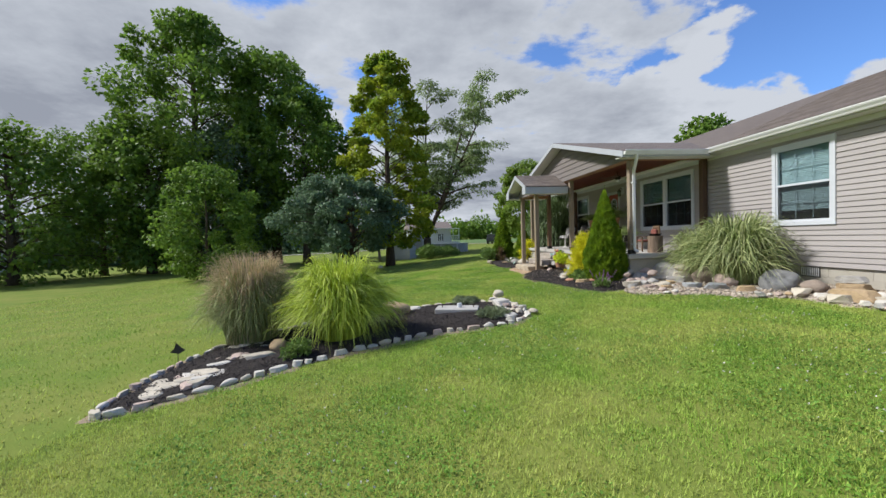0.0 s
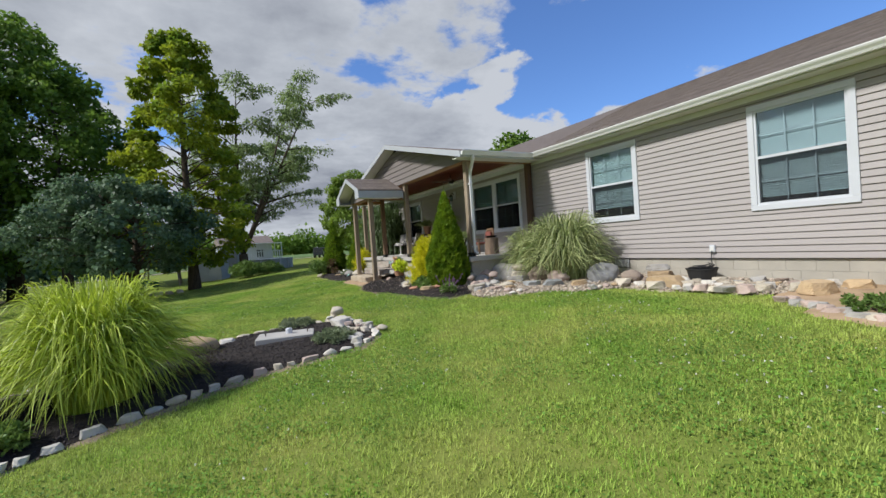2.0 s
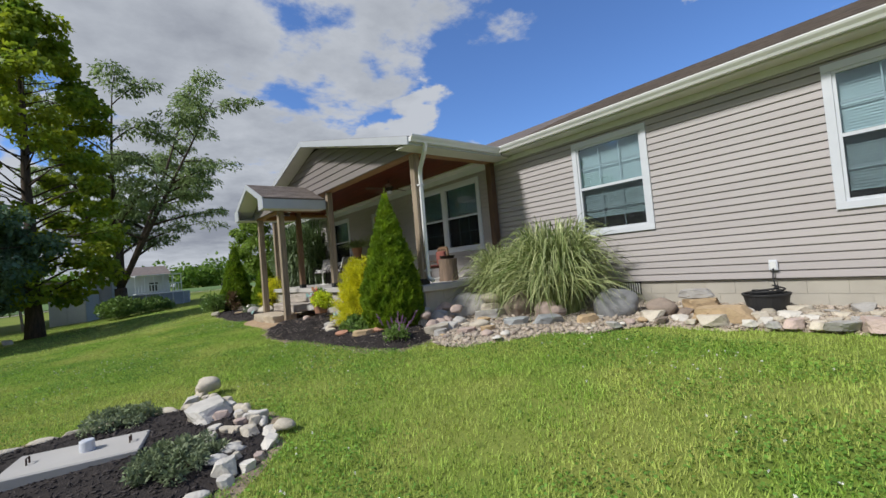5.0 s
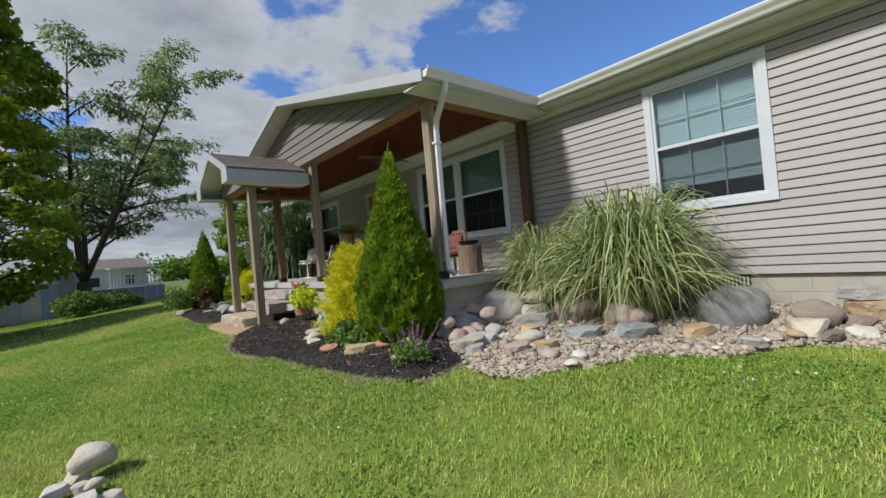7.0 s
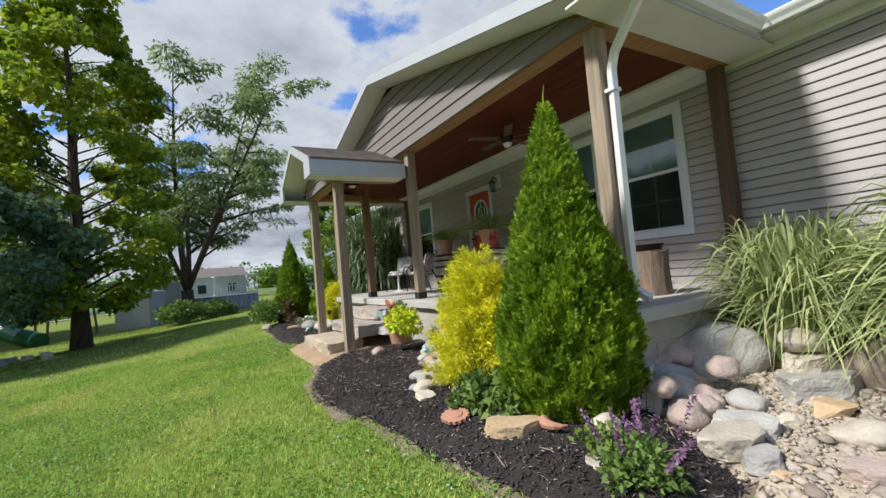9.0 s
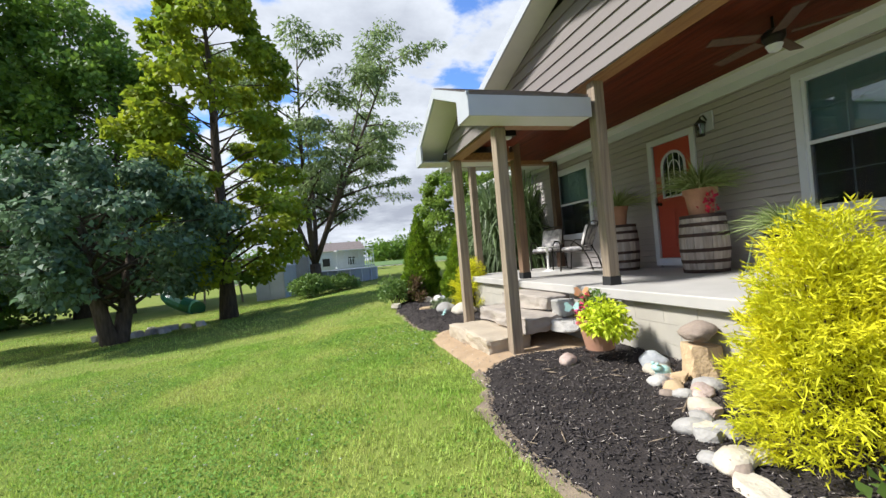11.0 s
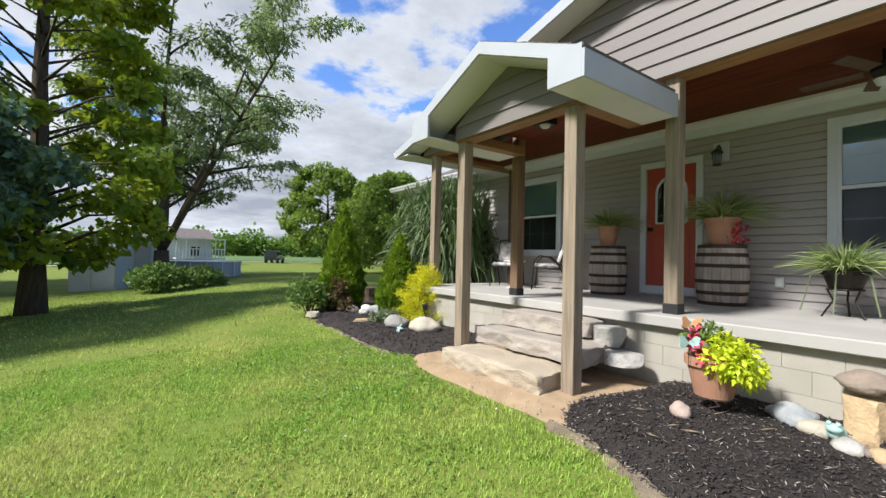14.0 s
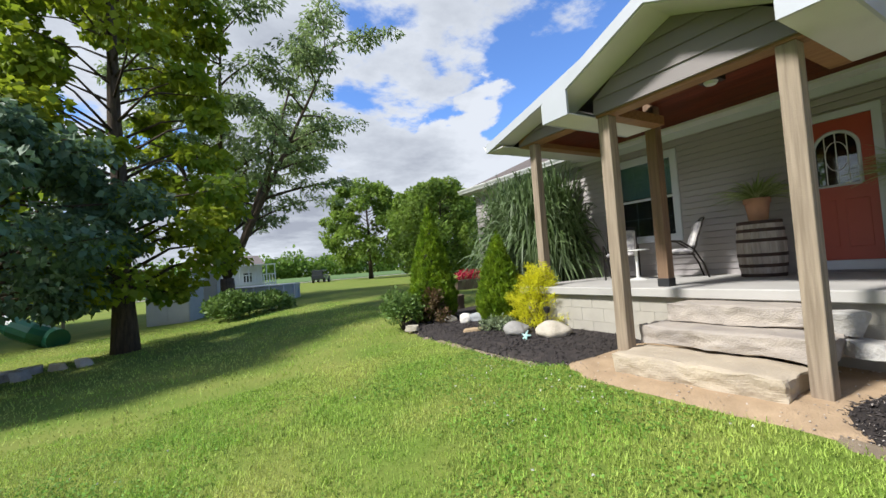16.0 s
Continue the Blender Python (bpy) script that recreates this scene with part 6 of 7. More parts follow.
v, f = scatter_crown(cs, np.full(3, 0.12), 260, 0.06, 1.0, 0.1, 0.5)
mesh_np("greenery", v, f, L_SHRUB, t)
cs = np.array([[-0.16, 0.06, 0.40], [-0.12, 0.0, 0.34], [-0.05, 0.12, 0.50], [-0.18, -0.02, 0.30]])
v, f = scatter_crown(cs, np.full(4, 0.05), 150, 0.05, 1.0, 0.0, 0.9)
mesh_np("blossom", v, f, L_PINK, t, "pink and red blossoms")
for k, (bx, by, bz, mm) in enumerate(((-0.05, 0.16, 0.72, "butterfly"), (-0.22, 0.10, 0.58, "teal"), (0.22, 0.0, 0.56, "grey_plastic"))):
    s = empty("butterfly_stake", ("orange", "pale teal", "grey")[k] + " metal butterfly on a thin garden stake", "garden ornament", "butterfly stakes", at=(px + bx, py + by, pz + 0.40))
    part("stake", tube([(0, 0, 0), (0, 0, bz - 0.42)], 0.003, 5), "rust", s)
    for sg in (-1, 1):
        w = prism([(0, 0), (0.05 * sg, 0.055), (0.085 * sg, 0.045), (0.075 * sg, 0.0), (0.085 * sg, -0.035), (0.04 * sg, -0.05), (0, -0.01)], 0, -0.002, 0.002)
        wing = part("wing", w, mm, s)
        wing.matrix_basis = pose(0, 0, bz - 0.40, 0, 0, 22 * sg + 40)

# ---- stones of the beds ----
R = random.Random(11)


def along(poly, start=0.0, stop=1.0):
    """Walk round an outline: a function from a distance to the place and heading."""
    pts = [Vector(p) for p in poly] + [Vector(poly[0])]
    ds = [0.0]
    for a, b in zip(pts, pts[1:]):
        ds.append(ds[-1] + (b - a).length)
    def at(s):
        s %= ds[-1]
        for i in range(len(ds) - 1):
            if s <= ds[i + 1]:
                u = (s - ds[i]) / max(1e-6, ds[i + 1] - ds[i])
                d = pts[i + 1] - pts[i]
                return pts[i] + d * u, math.degrees(math.atan2(d.y, d.x)), Vector((-d.y, d.x)).normalized()
    return at, ds[-1]


def island_edging():
    at, total = along(ISLAND)
    s = 0.0
    while s < total:
        length = R.uniform(0.13, 0.32)
        p, head, n = at(s + length / 2)
        if p.y > 0.9 and p.x < -6.6:
            c, hgt = "cream", 0.07
        else:
            c, hgt = R.choice(["white", "cream", "white", "white", "cream", "pink"]), R.uniform(0.07, 0.12)
        rock(p.x + n.x * 0.05, p.y + n.y * 0.05, length * 0.98, R.uniform(0.08, 0.15), hgt, R.choice(["flat", "flat", "round"]), c, head + R.uniform(-16, 16), group="island bed edging", bedrise=0.02, sink=0.25, seed=R.randrange(7), fine=1)
        s += length * R.uniform(0.98, 1.35)


island_edging()
for i in range(30):        # flagstones laid in the western corner of the island bed
    u, w = R.random(), R.random()
    x, y = -12.0 + 0.75 * w + 0.55 * u, -3.35 + 2.9 * u + 0.25 * w
    rock(x, y, R.uniform(0.3, 0.5), R.uniform(0.2, 0.32), R.uniform(0.07, 0.11), "flat", R.choice(["white", "cream", "cream", "pink"]), R.uniform(0, 180), group="island bed edging", bedrise=0.04, sink=0.25, seed=R.randrange(7))
for i in range(34):        # heaped rounded stones at the eastern tip
    u = R.random()
    x, y = -6.12 + R.gauss(0, 0.11) - 0.25 * abs(u - 0.45), -0.95 + 2.3 * u
    q = R.uniform(0.08, 0.17)
    rock(x, y, q * R.uniform(0.9, 1.5), q, q * R.uniform(0.6, 0.85), R.choice(["round", "flat", "flat"]), R.choice(["white", "cream", "pink", "white", "cream", "cream"]), R.uniform(0, 180), group="island bed edging", bedrise=0.05, sink=0.22, seed=R.randrange(7))
rock(-6.25, 0.55, 0.75, 0.42, 0.17, "flat", "white", 62, "large flat white stone at the tip of the island bed", sink=0.2, fine=2)
rock(-6.1, 1.38, 0.27, 0.24, 0.20, "round", "cream", 20, "round cream stone on top of smaller stones", sink=0.05, fine=2)
rock(-8.75, 0.75, 0.85, 0.5, 0.42, "round", "tan", 12, "large pinkish brown boulder in the island bed", sink=0.3, fine=2)
rock(-8.15, 1.05, 0.34, 0.2, 0.10, "flat", "white", 5, "small flat white stone lying on the mulch", sink=0.2)
rock(-10.75, -1.75, 0.55, 0.25, 0.13, "flat", "cream", 30, "flat pale stone lying on the mulch", sink=0.25)
rock(-10.6, -1.3, 0.30, 0.26, 0.24, "round", "tan", 30, "tan fieldstone beside the ornamental grass", sink=0.2)
t = empty("septic_lid", "rectangular concrete lid with a white cap in the mulch", "concrete lid", at=(-7.25, 0.42, ground(-7.25, 0.42) + 0.05))
part("slab", box(-0.47, 0.47, -0.27, 0.27, -0.05, 0.09), "concrete", t, bevel=0.012)
part("cap", lathe([(0.0, 0.09), (0.055, 0.09), (0.055, 0.17), (0.05, 0.18), (0.0, 0.18)], (0.05, 0.02, 0)), "white", t, "white plastic pipe cap")
for sx in (-0.33, 0.36):
    part("lifting_loop", tube([(sx, -0.03, 0.085), (sx, -0.03, 0.14), (sx, 0.03, 0.14), (sx, 0.03, 0.085)], 0.007, 6), "rust", t)
t.rotation_euler = (0, 0, radians(-13))

# boulders and stones in front of the house
rock(-0.95, -1.08, 0.54, 0.62, 0.54, "round", "slate", 15, "large dark grey boulder by the foundation", "boulder", sink=0.25, seed=1, fine=3)
rock(-0.85, -1.75, 0.34, 0.42, 0.30, "round", "brown", 40, "brown fieldstone beside the grey boulder", sink=0.2, seed=2, fine=2)
rock(-1.22, 0.55, 0.62, 0.66, 0.52, "round", "brown", 20, "large brown boulder under the striped grass", "boulder", sink=0.25, seed=3, fine=3)
rock(-1.25, -0.12, 0.42, 0.5, 0.40, "round", "pink", 50, "pink and grey boulder under the striped grass", "boulder", sink=0.25, seed=4, fine=3)
rock(-1.45, 1.72, 0.62, 0.86, 0.56, "round", "grey", 60, "large smooth grey and pink boulder by the porch corner", "boulder", sink=0.22, seed=5, fine=3)
rock(-1.62, 1.98, 0.30, 0.34, 0.40, "round", "pink", 60, "pink granite lump against the smooth boulder", sink=0.1, seed=0, fine=2)
rock(-1.5, 1.02, 0.34, 0.46, 0.17, "flat", "cream", 70, "flat cream block stacked by the boulder", z=0.23, sink=0.1, seed=1, fine=2)
rock(-1.46, 1.06, 0.28, 0.38, 0.20, "round", "cream", 70, "rounded cream stone on top of the flat block", z=0.37, sink=0.08, seed=2, fine=2)
rock(-1.64, 0.95, 0.42, 0.74, 0.22, "flat", "grey", 75, "grey ledge stone under the stacked stones", sink=0.2, seed=3, fine=2)
for x, y, sx, sy, sz, k, c in ((-1.95, 0.05, 0.34, 0.42, 0.16, "flat", "blue"), (-1.75, -0.42, 0.36, 0.46, 0.18, "flat", "blue"), (-1.5, -0.95, 0.3, 0.4, 0.15, "flat", "tan"),
                               (-2.55, 1.95, 0.20, 0.27, 0.26, "flat", "white"), (-2.35, 1.55, 0.30, 0.3, 0.26, "round", "grey"), (-2.15, 1.75, 0.34, 0.36, 0.28, "round", "blue"),
                               (-2.2, 2.05, 0.26, 0.3, 0.24, "round", "brown"), (-2.0, 2.1, 0.28, 0.34, 0.18, "round", "white"), (-1.9, 1.85, 0.22, 0.3, 0.22, "round", "white"),
                               (-1.95, 2.3, 0.24, 0.26, 0.24, "round", "pink"), (-2.45, 2.2, 0.3, 0.26, 0.3, "round", "blue"), (-2.6, 1.0, 0.46, 0.30, 0.15, "flat", "grey"),
                               (-2.35, 0.5, 0.24, 0.32, 0.15, "round", "cream"), (-2.2, 1.15, 0.22, 0.26, 0.16, "round", "grey"), (-2.0, 0.75, 0.24, 0.26, 0.12, "flat", "tan"),
                               (-2.75, 0.35, 0.24, 0.30, 0.13, "flat", "pink"), (-2.85, 0.95, 0.30, 0.46, 0.17, "flat", "cream"), (-2.5, 0.15, 0.2, 0.24, 0.12, "flat", "tan"), (-2.95, 0.75, 0.26, 0.2, 0.11, "flat", "grey"), (-2.1, 2.45, 0.28, 0.26, 0.28, "flat", "tan"),
                               (-3.65, 1.95, 0.46, 0.32, 0.19, "flat", "tan"), (-3.5, 2.2, 0.32, 0.20, 0.11, "flat", "white"), (-3.55, 2.75, 0.30, 0.18, 0.14, "flat", "white"),
                               (-3.72, 3.15, 0.30, 0.22, 0.13, "flat", "cream"), (-3.2, 1.55, 0.22, 0.2, 0.2, "round", "cream"), (-3.35, 1.45, 0.16, 0.16, 0.15, "round", "cream"),
                               (-3.6, 1.3, 0.22, 0.14, 0.10, "flat", "cream")):
    rock(x, y, sx, sy, sz, k, c, R.uniform(0, 180), sink=0.22, seed=R.randrange(7), fine=2)
for i in range(24):        # heap of cobbles between the arborvitae and the boulder
    u = i / 17
    x, y = -2.72 + 0.75 * R.random(), 1.28 + 0.65 * R.random()
    q = R.uniform(0.15, 0.25)
    rock(x, y, q * 1.2, q, q * 0.8, "round", R.choice(["grey", "blue", "pink", "pink", "cream", "grey", "white"]), R.uniform(0, 180), z=ground(x, y) + 0.05 + (0.17 if i % 3 == 0 else 0.0), sink=0.15, seed=R.randrange(7), fine=2)
for i in range(26):        # pale stones that edge the mulch up to the porch
    u = i / 25
    x, y = -3.65 + 0.85 * u + R.gauss(0, 0.11), 3.3 + 1.35 * u + R.gauss(0, 0.11)
    q = R.uniform(0.10, 0.20)
    rock(x, y, q * 1.25, q, q * 0.7, R.choice(["round", "round", "flat"]), R.choice(["grey", "cream", "pink", "grey", "brown", "tan"]), R.uniform(0, 180), bedrise=0.10, sink=0.2, seed=R.randrange(7))


def fill_stones(n, poly, lo, hi, keep, flat=0.4):
    made = []
    tries = 0
    x0, x1 = min(p[0] for p in poly), max(p[0] for p in poly)
    y0, y1 = min(p[1] for p in poly), max(p[1] for p in poly)
    while len(made) < n and tries < 6000:
        tries += 1
        x, y = R.uniform(x0, x1), R.uniform(y0, y1)
        q = lo + (hi - lo) * R.random() ** 1.8
        if not inside(poly, x, y) or not keep(x, y) or any((x - a) ** 2 + (y - b) ** 2 < (0.48 * (q + c)) ** 2 for a, b, c in made):
            continue
        made.append((x, y, q))
        k = "flat" if R.random() < flat else "round"
        rock(x, y, q * R.uniform(1.0, 1.45), q, q * R.uniform(0.42, 0.65), k, R.choice(["cream", "white", "tan", "pink", "grey", "cream", "white", "brown", "cream"]), R.uniform(0, 180), bedrise=0.05, sink=0.22, seed=R.randrange(7))


fill_stones(60, STONY, 0.08, 0.18, lambda x, y: y > -1.9 and x < -1.0, 0.55)
fill_stones(60, STONY, 0.14, 0.36, lambda x, y: y <= -1.7 and x < -0.25, 0.9)
rock(-0.45, -2.05, 0.36, 0.46, 0.13, "flat", "grey", 20, "flat grey stone stacked on others by the wall", z=0.38, sink=0.1, fine=2)
rock(-0.5, -2.1, 0.5, 0.55, 0.22, "flat", "tan", 70, "tan ledge stone by the foundation", sink=0.1, fine=2)
rock(-1.0, -2.55, 0.45, 0.7, 0.22, "flat", "tan", 10, "orange and cream ledge stone in the gravel", sink=0.15, fine=2)
rock(-0.9, -4.75, 0.34, 0.45, 0.24, "flat", "tan", 40, "tan stone lying in the weedy bed", sink=0.2, fine=2)
for i in range(14):
    u = i / 13
    rock(-1.35 - 0.9 * u + R.gauss(0, 0.05), -4.5 - 1.6 * u, R.uniform(0.2, 0.4), R.uniform(0.15, 0.25), 0.11, "flat", R.choice(["grey", "cream", "pink"]), R.uniform(40, 90), sink=0.3, bedrise=0.02, seed=R.randrange(7))
# beyond the steps
for x, y, sx, sy, sz, k, c in ((-2.95, 9.75, 0.55, 0.42, 0.30, "round", "cream"), (-3.15, 10.35, 0.46, 0.40, 0.28, "round", "grey"), (-2.75, 12.35, 0.34, 0.3, 0.24, "round", "white"), (-2.55, 12.1, 0.5, 0.34, 0.26, "round", "blue"),
                               (-3.0, 12.6, 0.28, 0.24, 0.2, "round", "cream"), (-2.95, 12.15, 0.22, 0.2, 0.16, "round", "white"), (-3.85, 12.7, 0.34, 0.2, 0.14, "flat", "cream"), (-2.3, 11.9, 0.24, 0.2, 0.18, "round", "cream"), (-3.35, 11.3, 0.5, 0.3, 0.10, "flat", "tan")):
    rock(x, y, sx, sy, sz, k, c, R.uniform(0, 180), sink=0.2, seed=R.randrange(7), fine=2)
# mulch bed before the porch
rock(-3.28, 5.45, 0.20, 0.16, 0.15, "round", "pink", 20, "small pink stone beside the potted plant", sink=0.2, bedrise=0.1, fine=2)
rock(-2.72, 4.88, 0.40, 0.24, 0.19, "round", "blue", 70, "blue-grey rounded stone on the mulch", sink=0.2, bedrise=0.1, fine=2)
rock(-2.58, 4.50, 0.36, 0.32, 0.40, "flat", "tan", 20, "squared tan stone on end by the porch", sink=0.2, bedrise=0.1, fine=2)
rock(-2.58, 4.50, 0.38, 0.28, 0.17, "round", "brown", 40, "reddish stone resting on the tan stone", z=0.43, sink=0.1, fine=2)
t = empty("frog_ornament", "small glazed teal frog ornament on the mulch", "garden ornament", at=(-2.88, 4.60, ground(-2.88, 4.60) + 0.12))
bm = bmesh.new()
for c, r_ in (((0, 0, 0.05), (0.075, 0.06, 0.055)), ((-0.06, 0, 0.09), (0.045, 0.05, 0.035)), ((-0.075, 0.025, 0.125), (0.016, 0.016, 0.016)), ((-0.075, -0.025, 0.125), (0.016, 0.016, 0.016)), ((0.03, 0.055, 0.02), (0.05, 0.025, 0.025)), ((0.03, -0.055, 0.02), (0.05, 0.025, 0.025))):
    bmesh.ops.create_icosphere(bm, subdivisions=2, radius=1.0, matrix=Matrix.Translation(c) @ Matrix.Diagonal((*r_, 1)))
part("body", bm, "teal", t, smooth=True)
t = empty("sun_plaque", "round terracotta sun plaque lying on the mulch", "garden ornament", at=(-3.82, 2.45, ground(-3.82, 2.45) + 0.145))
bm = bmesh.new()
pts = [((0.115 if i % 2 else 0.100) * math.cos(6.2832 * i / 32), (0.115 if i % 2 else 0.100) * math.sin(6.2832 * i / 32)) for i in range(32)]
part("disc", prism(pts, 2, -0.012, 0.012), "terra", t)
part("face", lathe([(0.0, 0.013), (0.065, 0.013), (0.055, 0.022), (0.0, 0.028)]), "terra", t)
t.rotation_euler = (radians(6), radians(-8), 0)
t = empty("crescent_ornament", "terracotta crescent moon ornament among stones", "garden ornament", at=(-3.42, 1.75, ground(-3.42, 1.75) + 0.17))
part("crescent", tube([(0.10 * math.cos(0.5 + i * 0.45), 0.10 * math.sin(0.5 + i * 0.45), 0) for i in range(10)], [0.004, 0.016, 0.026, 0.033, 0.036, 0.036, 0.033, 0.026, 0.016, 0.004], 8), "terra", t)
t = empty("shell_stone", "white striped slab leaning in front of the arborvitae", "rock", at=(-2.75, 1.62, ground(-2.75, 1.62) + 0.03))
for i in range(6):
    part("ridge", box(-0.02, 0.02 + 0.012 * (i % 2), -0.15 + i * 0.05, -0.102 + i * 0.05, 0, 0.26 - 0.012 * abs(i - 2.5) ** 2), STONE_MATS["white"], t, bevel=0.006)
t.rotation_euler = (0, radians(18), radians(20))
t = empty("solar_light", "small dark solar garden light on a stake", "garden light", at=(-2.75, 10.05, ground(-2.75, 10.05) + 0.05))
part("stake", tube([(0, 0, 0), (0, 0, 0.34)], 0.008, 6), "black", t)
part("head", lathe([(0.0, 0.34), (0.035, 0.34), (0.055, 0.42), (0.06, 0.43), (0.0, 0.45)]), "black", t)
t = empty("starfish_ornament", "pale blue starfish ornament on the mulch", "garden ornament", at=(-3.3, 9.95, ground(-3.3, 9.95) + 0.12))
bm = bmesh.new()
for k in range(5):
    a = k * 1.2566
    tube([(0, 0, 0.02), (0.05 * math.cos(a), 0.05 * math.sin(a), 0.03), (0.10 * math.cos(a), 0.10 * math.sin(a), 0.02)], [0.022, 0.018, 0.006], 6, bm)
part("body", bm, "teal", t)
t.rotation_euler = (0, radians(-60), 0)
t = empty("log_stump", "cut tree stump behind the clipped conifers", "log", at=(-1.75, 14.4, ground(-1.75, 14.4) - 0.12))
part("trunk_piece", lathe([(0.0, -0.05), (0.30, -0.05), (0.26, 0.3), (0.28, 0.55), (0.0, 0.56)], sides=16), "log", t)
t = empty("weather_vane", "small black metal garden ornament on a stake", "garden ornament", at=(-12.1, -1.6, ground(-12.1, -1.6)))
part("stake", tube([(0, 0, -0.05), (0, 0, 0.25)], 0.006, 5), "black", t)
part("figure", prism([(-0.12, 0.25), (0.02, 0.22), (0.12, 0.28), (0.05, 0.33), (-0.02, 0.40), (-0.05, 0.31)], 1, -0.006, 0.006), "black", t)

# ---- loose gravel and bark ----


def edge_gap_np(poly, x, y):
    best = np.full(len(x), 1e9)
    for i in range(len(poly)):
        a, b = poly[i - 1], poly[i]
        dx, dy = b[0] - a[0], b[1] - a[1]
        t = np.clip(((x - a[0]) * dx + (y - a[1]) * dy) / max(dx * dx + dy * dy, 1e-9), 0, 1)
        best = np.minimum(best, np.hypot(a[0] + dx * t - x, a[1] + dy * t - y))
    return best


def bits(name, poly, n, size, long_, flat, material, label, rise, edge=0.35):
    """Many small angular pieces strewn over a bed."""
    x = rng.uniform(min(p[0] for p in poly), max(p[0] for p in poly), n)
    y = rng.uniform(min(p[1] for p in poly), max(p[1] for p in poly), n)
    ok = inside_np(poly, x, y) & ~((x > -2.4) & (y > 1.8))
    x, y = x[ok], y[ok]
    n = len(x)
    g = np.clip(edge_gap_np(poly, x, y) / edge, 0, 1)
    z = ground_np(x, y) + 0.018 + rise * g * g * (3 - 2 * g) + rng.uniform(-0.002, 0.012, n)
    o = np.array([[1, 0, 0], [-1, 0, 0], [0, 1, 0], [0, -1, 0], [0, 0, 1], [0, 0, -1]], float)[None] + rng.normal(0, 0.22, (n, 6, 3))
    s = size * rng.uniform(0.35, 1.3, n) ** 1.3
    o *= np.stack([s * long_, s, s * flat], 1)[:, None, :]
    tilt = rng.normal(0, 0.35, n)
    ox = o[..., 0] * np.cos(tilt)[:, None] + o[..., 2] * np.sin(tilt)[:, None]
    oz = -o[..., 0] * np.sin(tilt)[:, None] + o[..., 2] * np.cos(tilt)[:, None]
    a = rng.uniform(0, 6.2832, n)
    c, d = np.cos(a)[:, None], np.sin(a)[:, None]
    v = np.stack([x[:, None] + ox * c - o[..., 1] * d, y[:, None] + ox * d + o[..., 1] * c, z[:, None] + oz], 2)
    q = np.array([[0, 2, 4], [2, 1, 4], [1, 3, 4], [3, 0, 4], [2, 0, 5], [1, 2, 5], [3, 1, 5], [0, 3, 5]])
    f = (np.arange(n)[:, None, None] * 6 + q[None]).reshape(-1, 3)
    return tagged(mesh_np(name, v.reshape(-1, 3), f, material), label, name, kind="stuff")


CRUMB = mat("dry_bark_shred", (0.34, 0.28, 0.23), (0.16, 0.12, 0.10), 10, 0.9, 0, 0, 30, vary=0.35, island=True, third=(0.48, 0.43, 0.38))
PEBBLE = mat("limestone_pebble", (0.52, 0.45, 0.35), (0.33, 0.28, 0.22), 12, 0.9, 0, 0.3, 60, vary=0.34, island=True, third=(0.33, 0.27, 0.22))
bits("gravel", STONY, 30000, 0.016, 1.2, 0.7, PEBBLE, "loose pale limestone gravel and pebbles", 0.05)
bits("pebbles", STONY, 4200, 0.042, 1.25, 0.6, PEBBLE, "small broken stones strewn in the gravel", 0.05)
bits("bark_mulch", ISLAND, 24000, 0.009, 2.8, 0.5, "chip", "loose black bark mulch chips", 0.07)
bits("bark_mulch", MULCH, 52000, 0.007, 3.0, 0.5, "chip", "loose black bark mulch chips", 0.10)
bits("bark_mulch", MULCH_FAR, 14000, 0.010, 2.8, 0.5, "chip", "loose black bark mulch chips", 0.08)
bits("bark_shreds", MULCH, 7000, 0.0032, 6.0, 0.6, CRUMB, "pale dry bark shreds among the black mulch", 0.108)
bits("crumbs", MULCH_RIM, 5000, 0.006, 1.8, 0.6, CRUMB, "dry soil crumbs and bark along the bed edge", 0.0)
bits("crumbs", PATCH, 900, 0.007, 1.4, 0.6, CRUMB, "small crumbs of earth and stone on the clay", 0.03)
bits("twigs", MULCH, 260, 0.006, 14, 0.8, mat("dry_twig", (0.30, 0.23, 0.16), None, 10, 0.9, 0, 0, island=True), "dry straw-coloured twigs on the mulch", 0.11)
bits("pebbles", PATCH, 200, 0.007, 1.2, 0.8, PEBBLE, "small loose pebbles on trodden clay", 0.03)

# ---- far things ----
M["shed"] = mat("grey_resin_panel", (0.44, 0.45, 0.44), (0.38, 0.39, 0.38), 2, 0.6, 0, 0.05, 40, vary=0.03)
M["pool"] = mat("grey_pool_wall", (0.36, 0.39, 0.41), (0.31, 0.34, 0.36), 2, 0.5, 0.1, 0.05, 40, vary=0.03)
M["slide"] = mat("green_plastic_slide", (0.012, 0.10, 0.055), None, 3, 0.35, 0, 0.02, 40)
M["car"] = mat("dark_car_paint", (0.05, 0.055, 0.06), None, 3, 0.25, 0.3, 0, 40, coat=0.6)
M["field"] = mat("crop_field", (0.12, 0.21, 0.045), (0.08, 0.15, 0.035), 0.05, 0.95, 0, 0.3, 2.0, vary=0.15)
M["road"] = mat("pale_gravel_road", (0.50, 0.47, 0.42), (0.40, 0.38, 0.34), 0.6, 0.95, 0, 0.2, 20, vary=0.06)


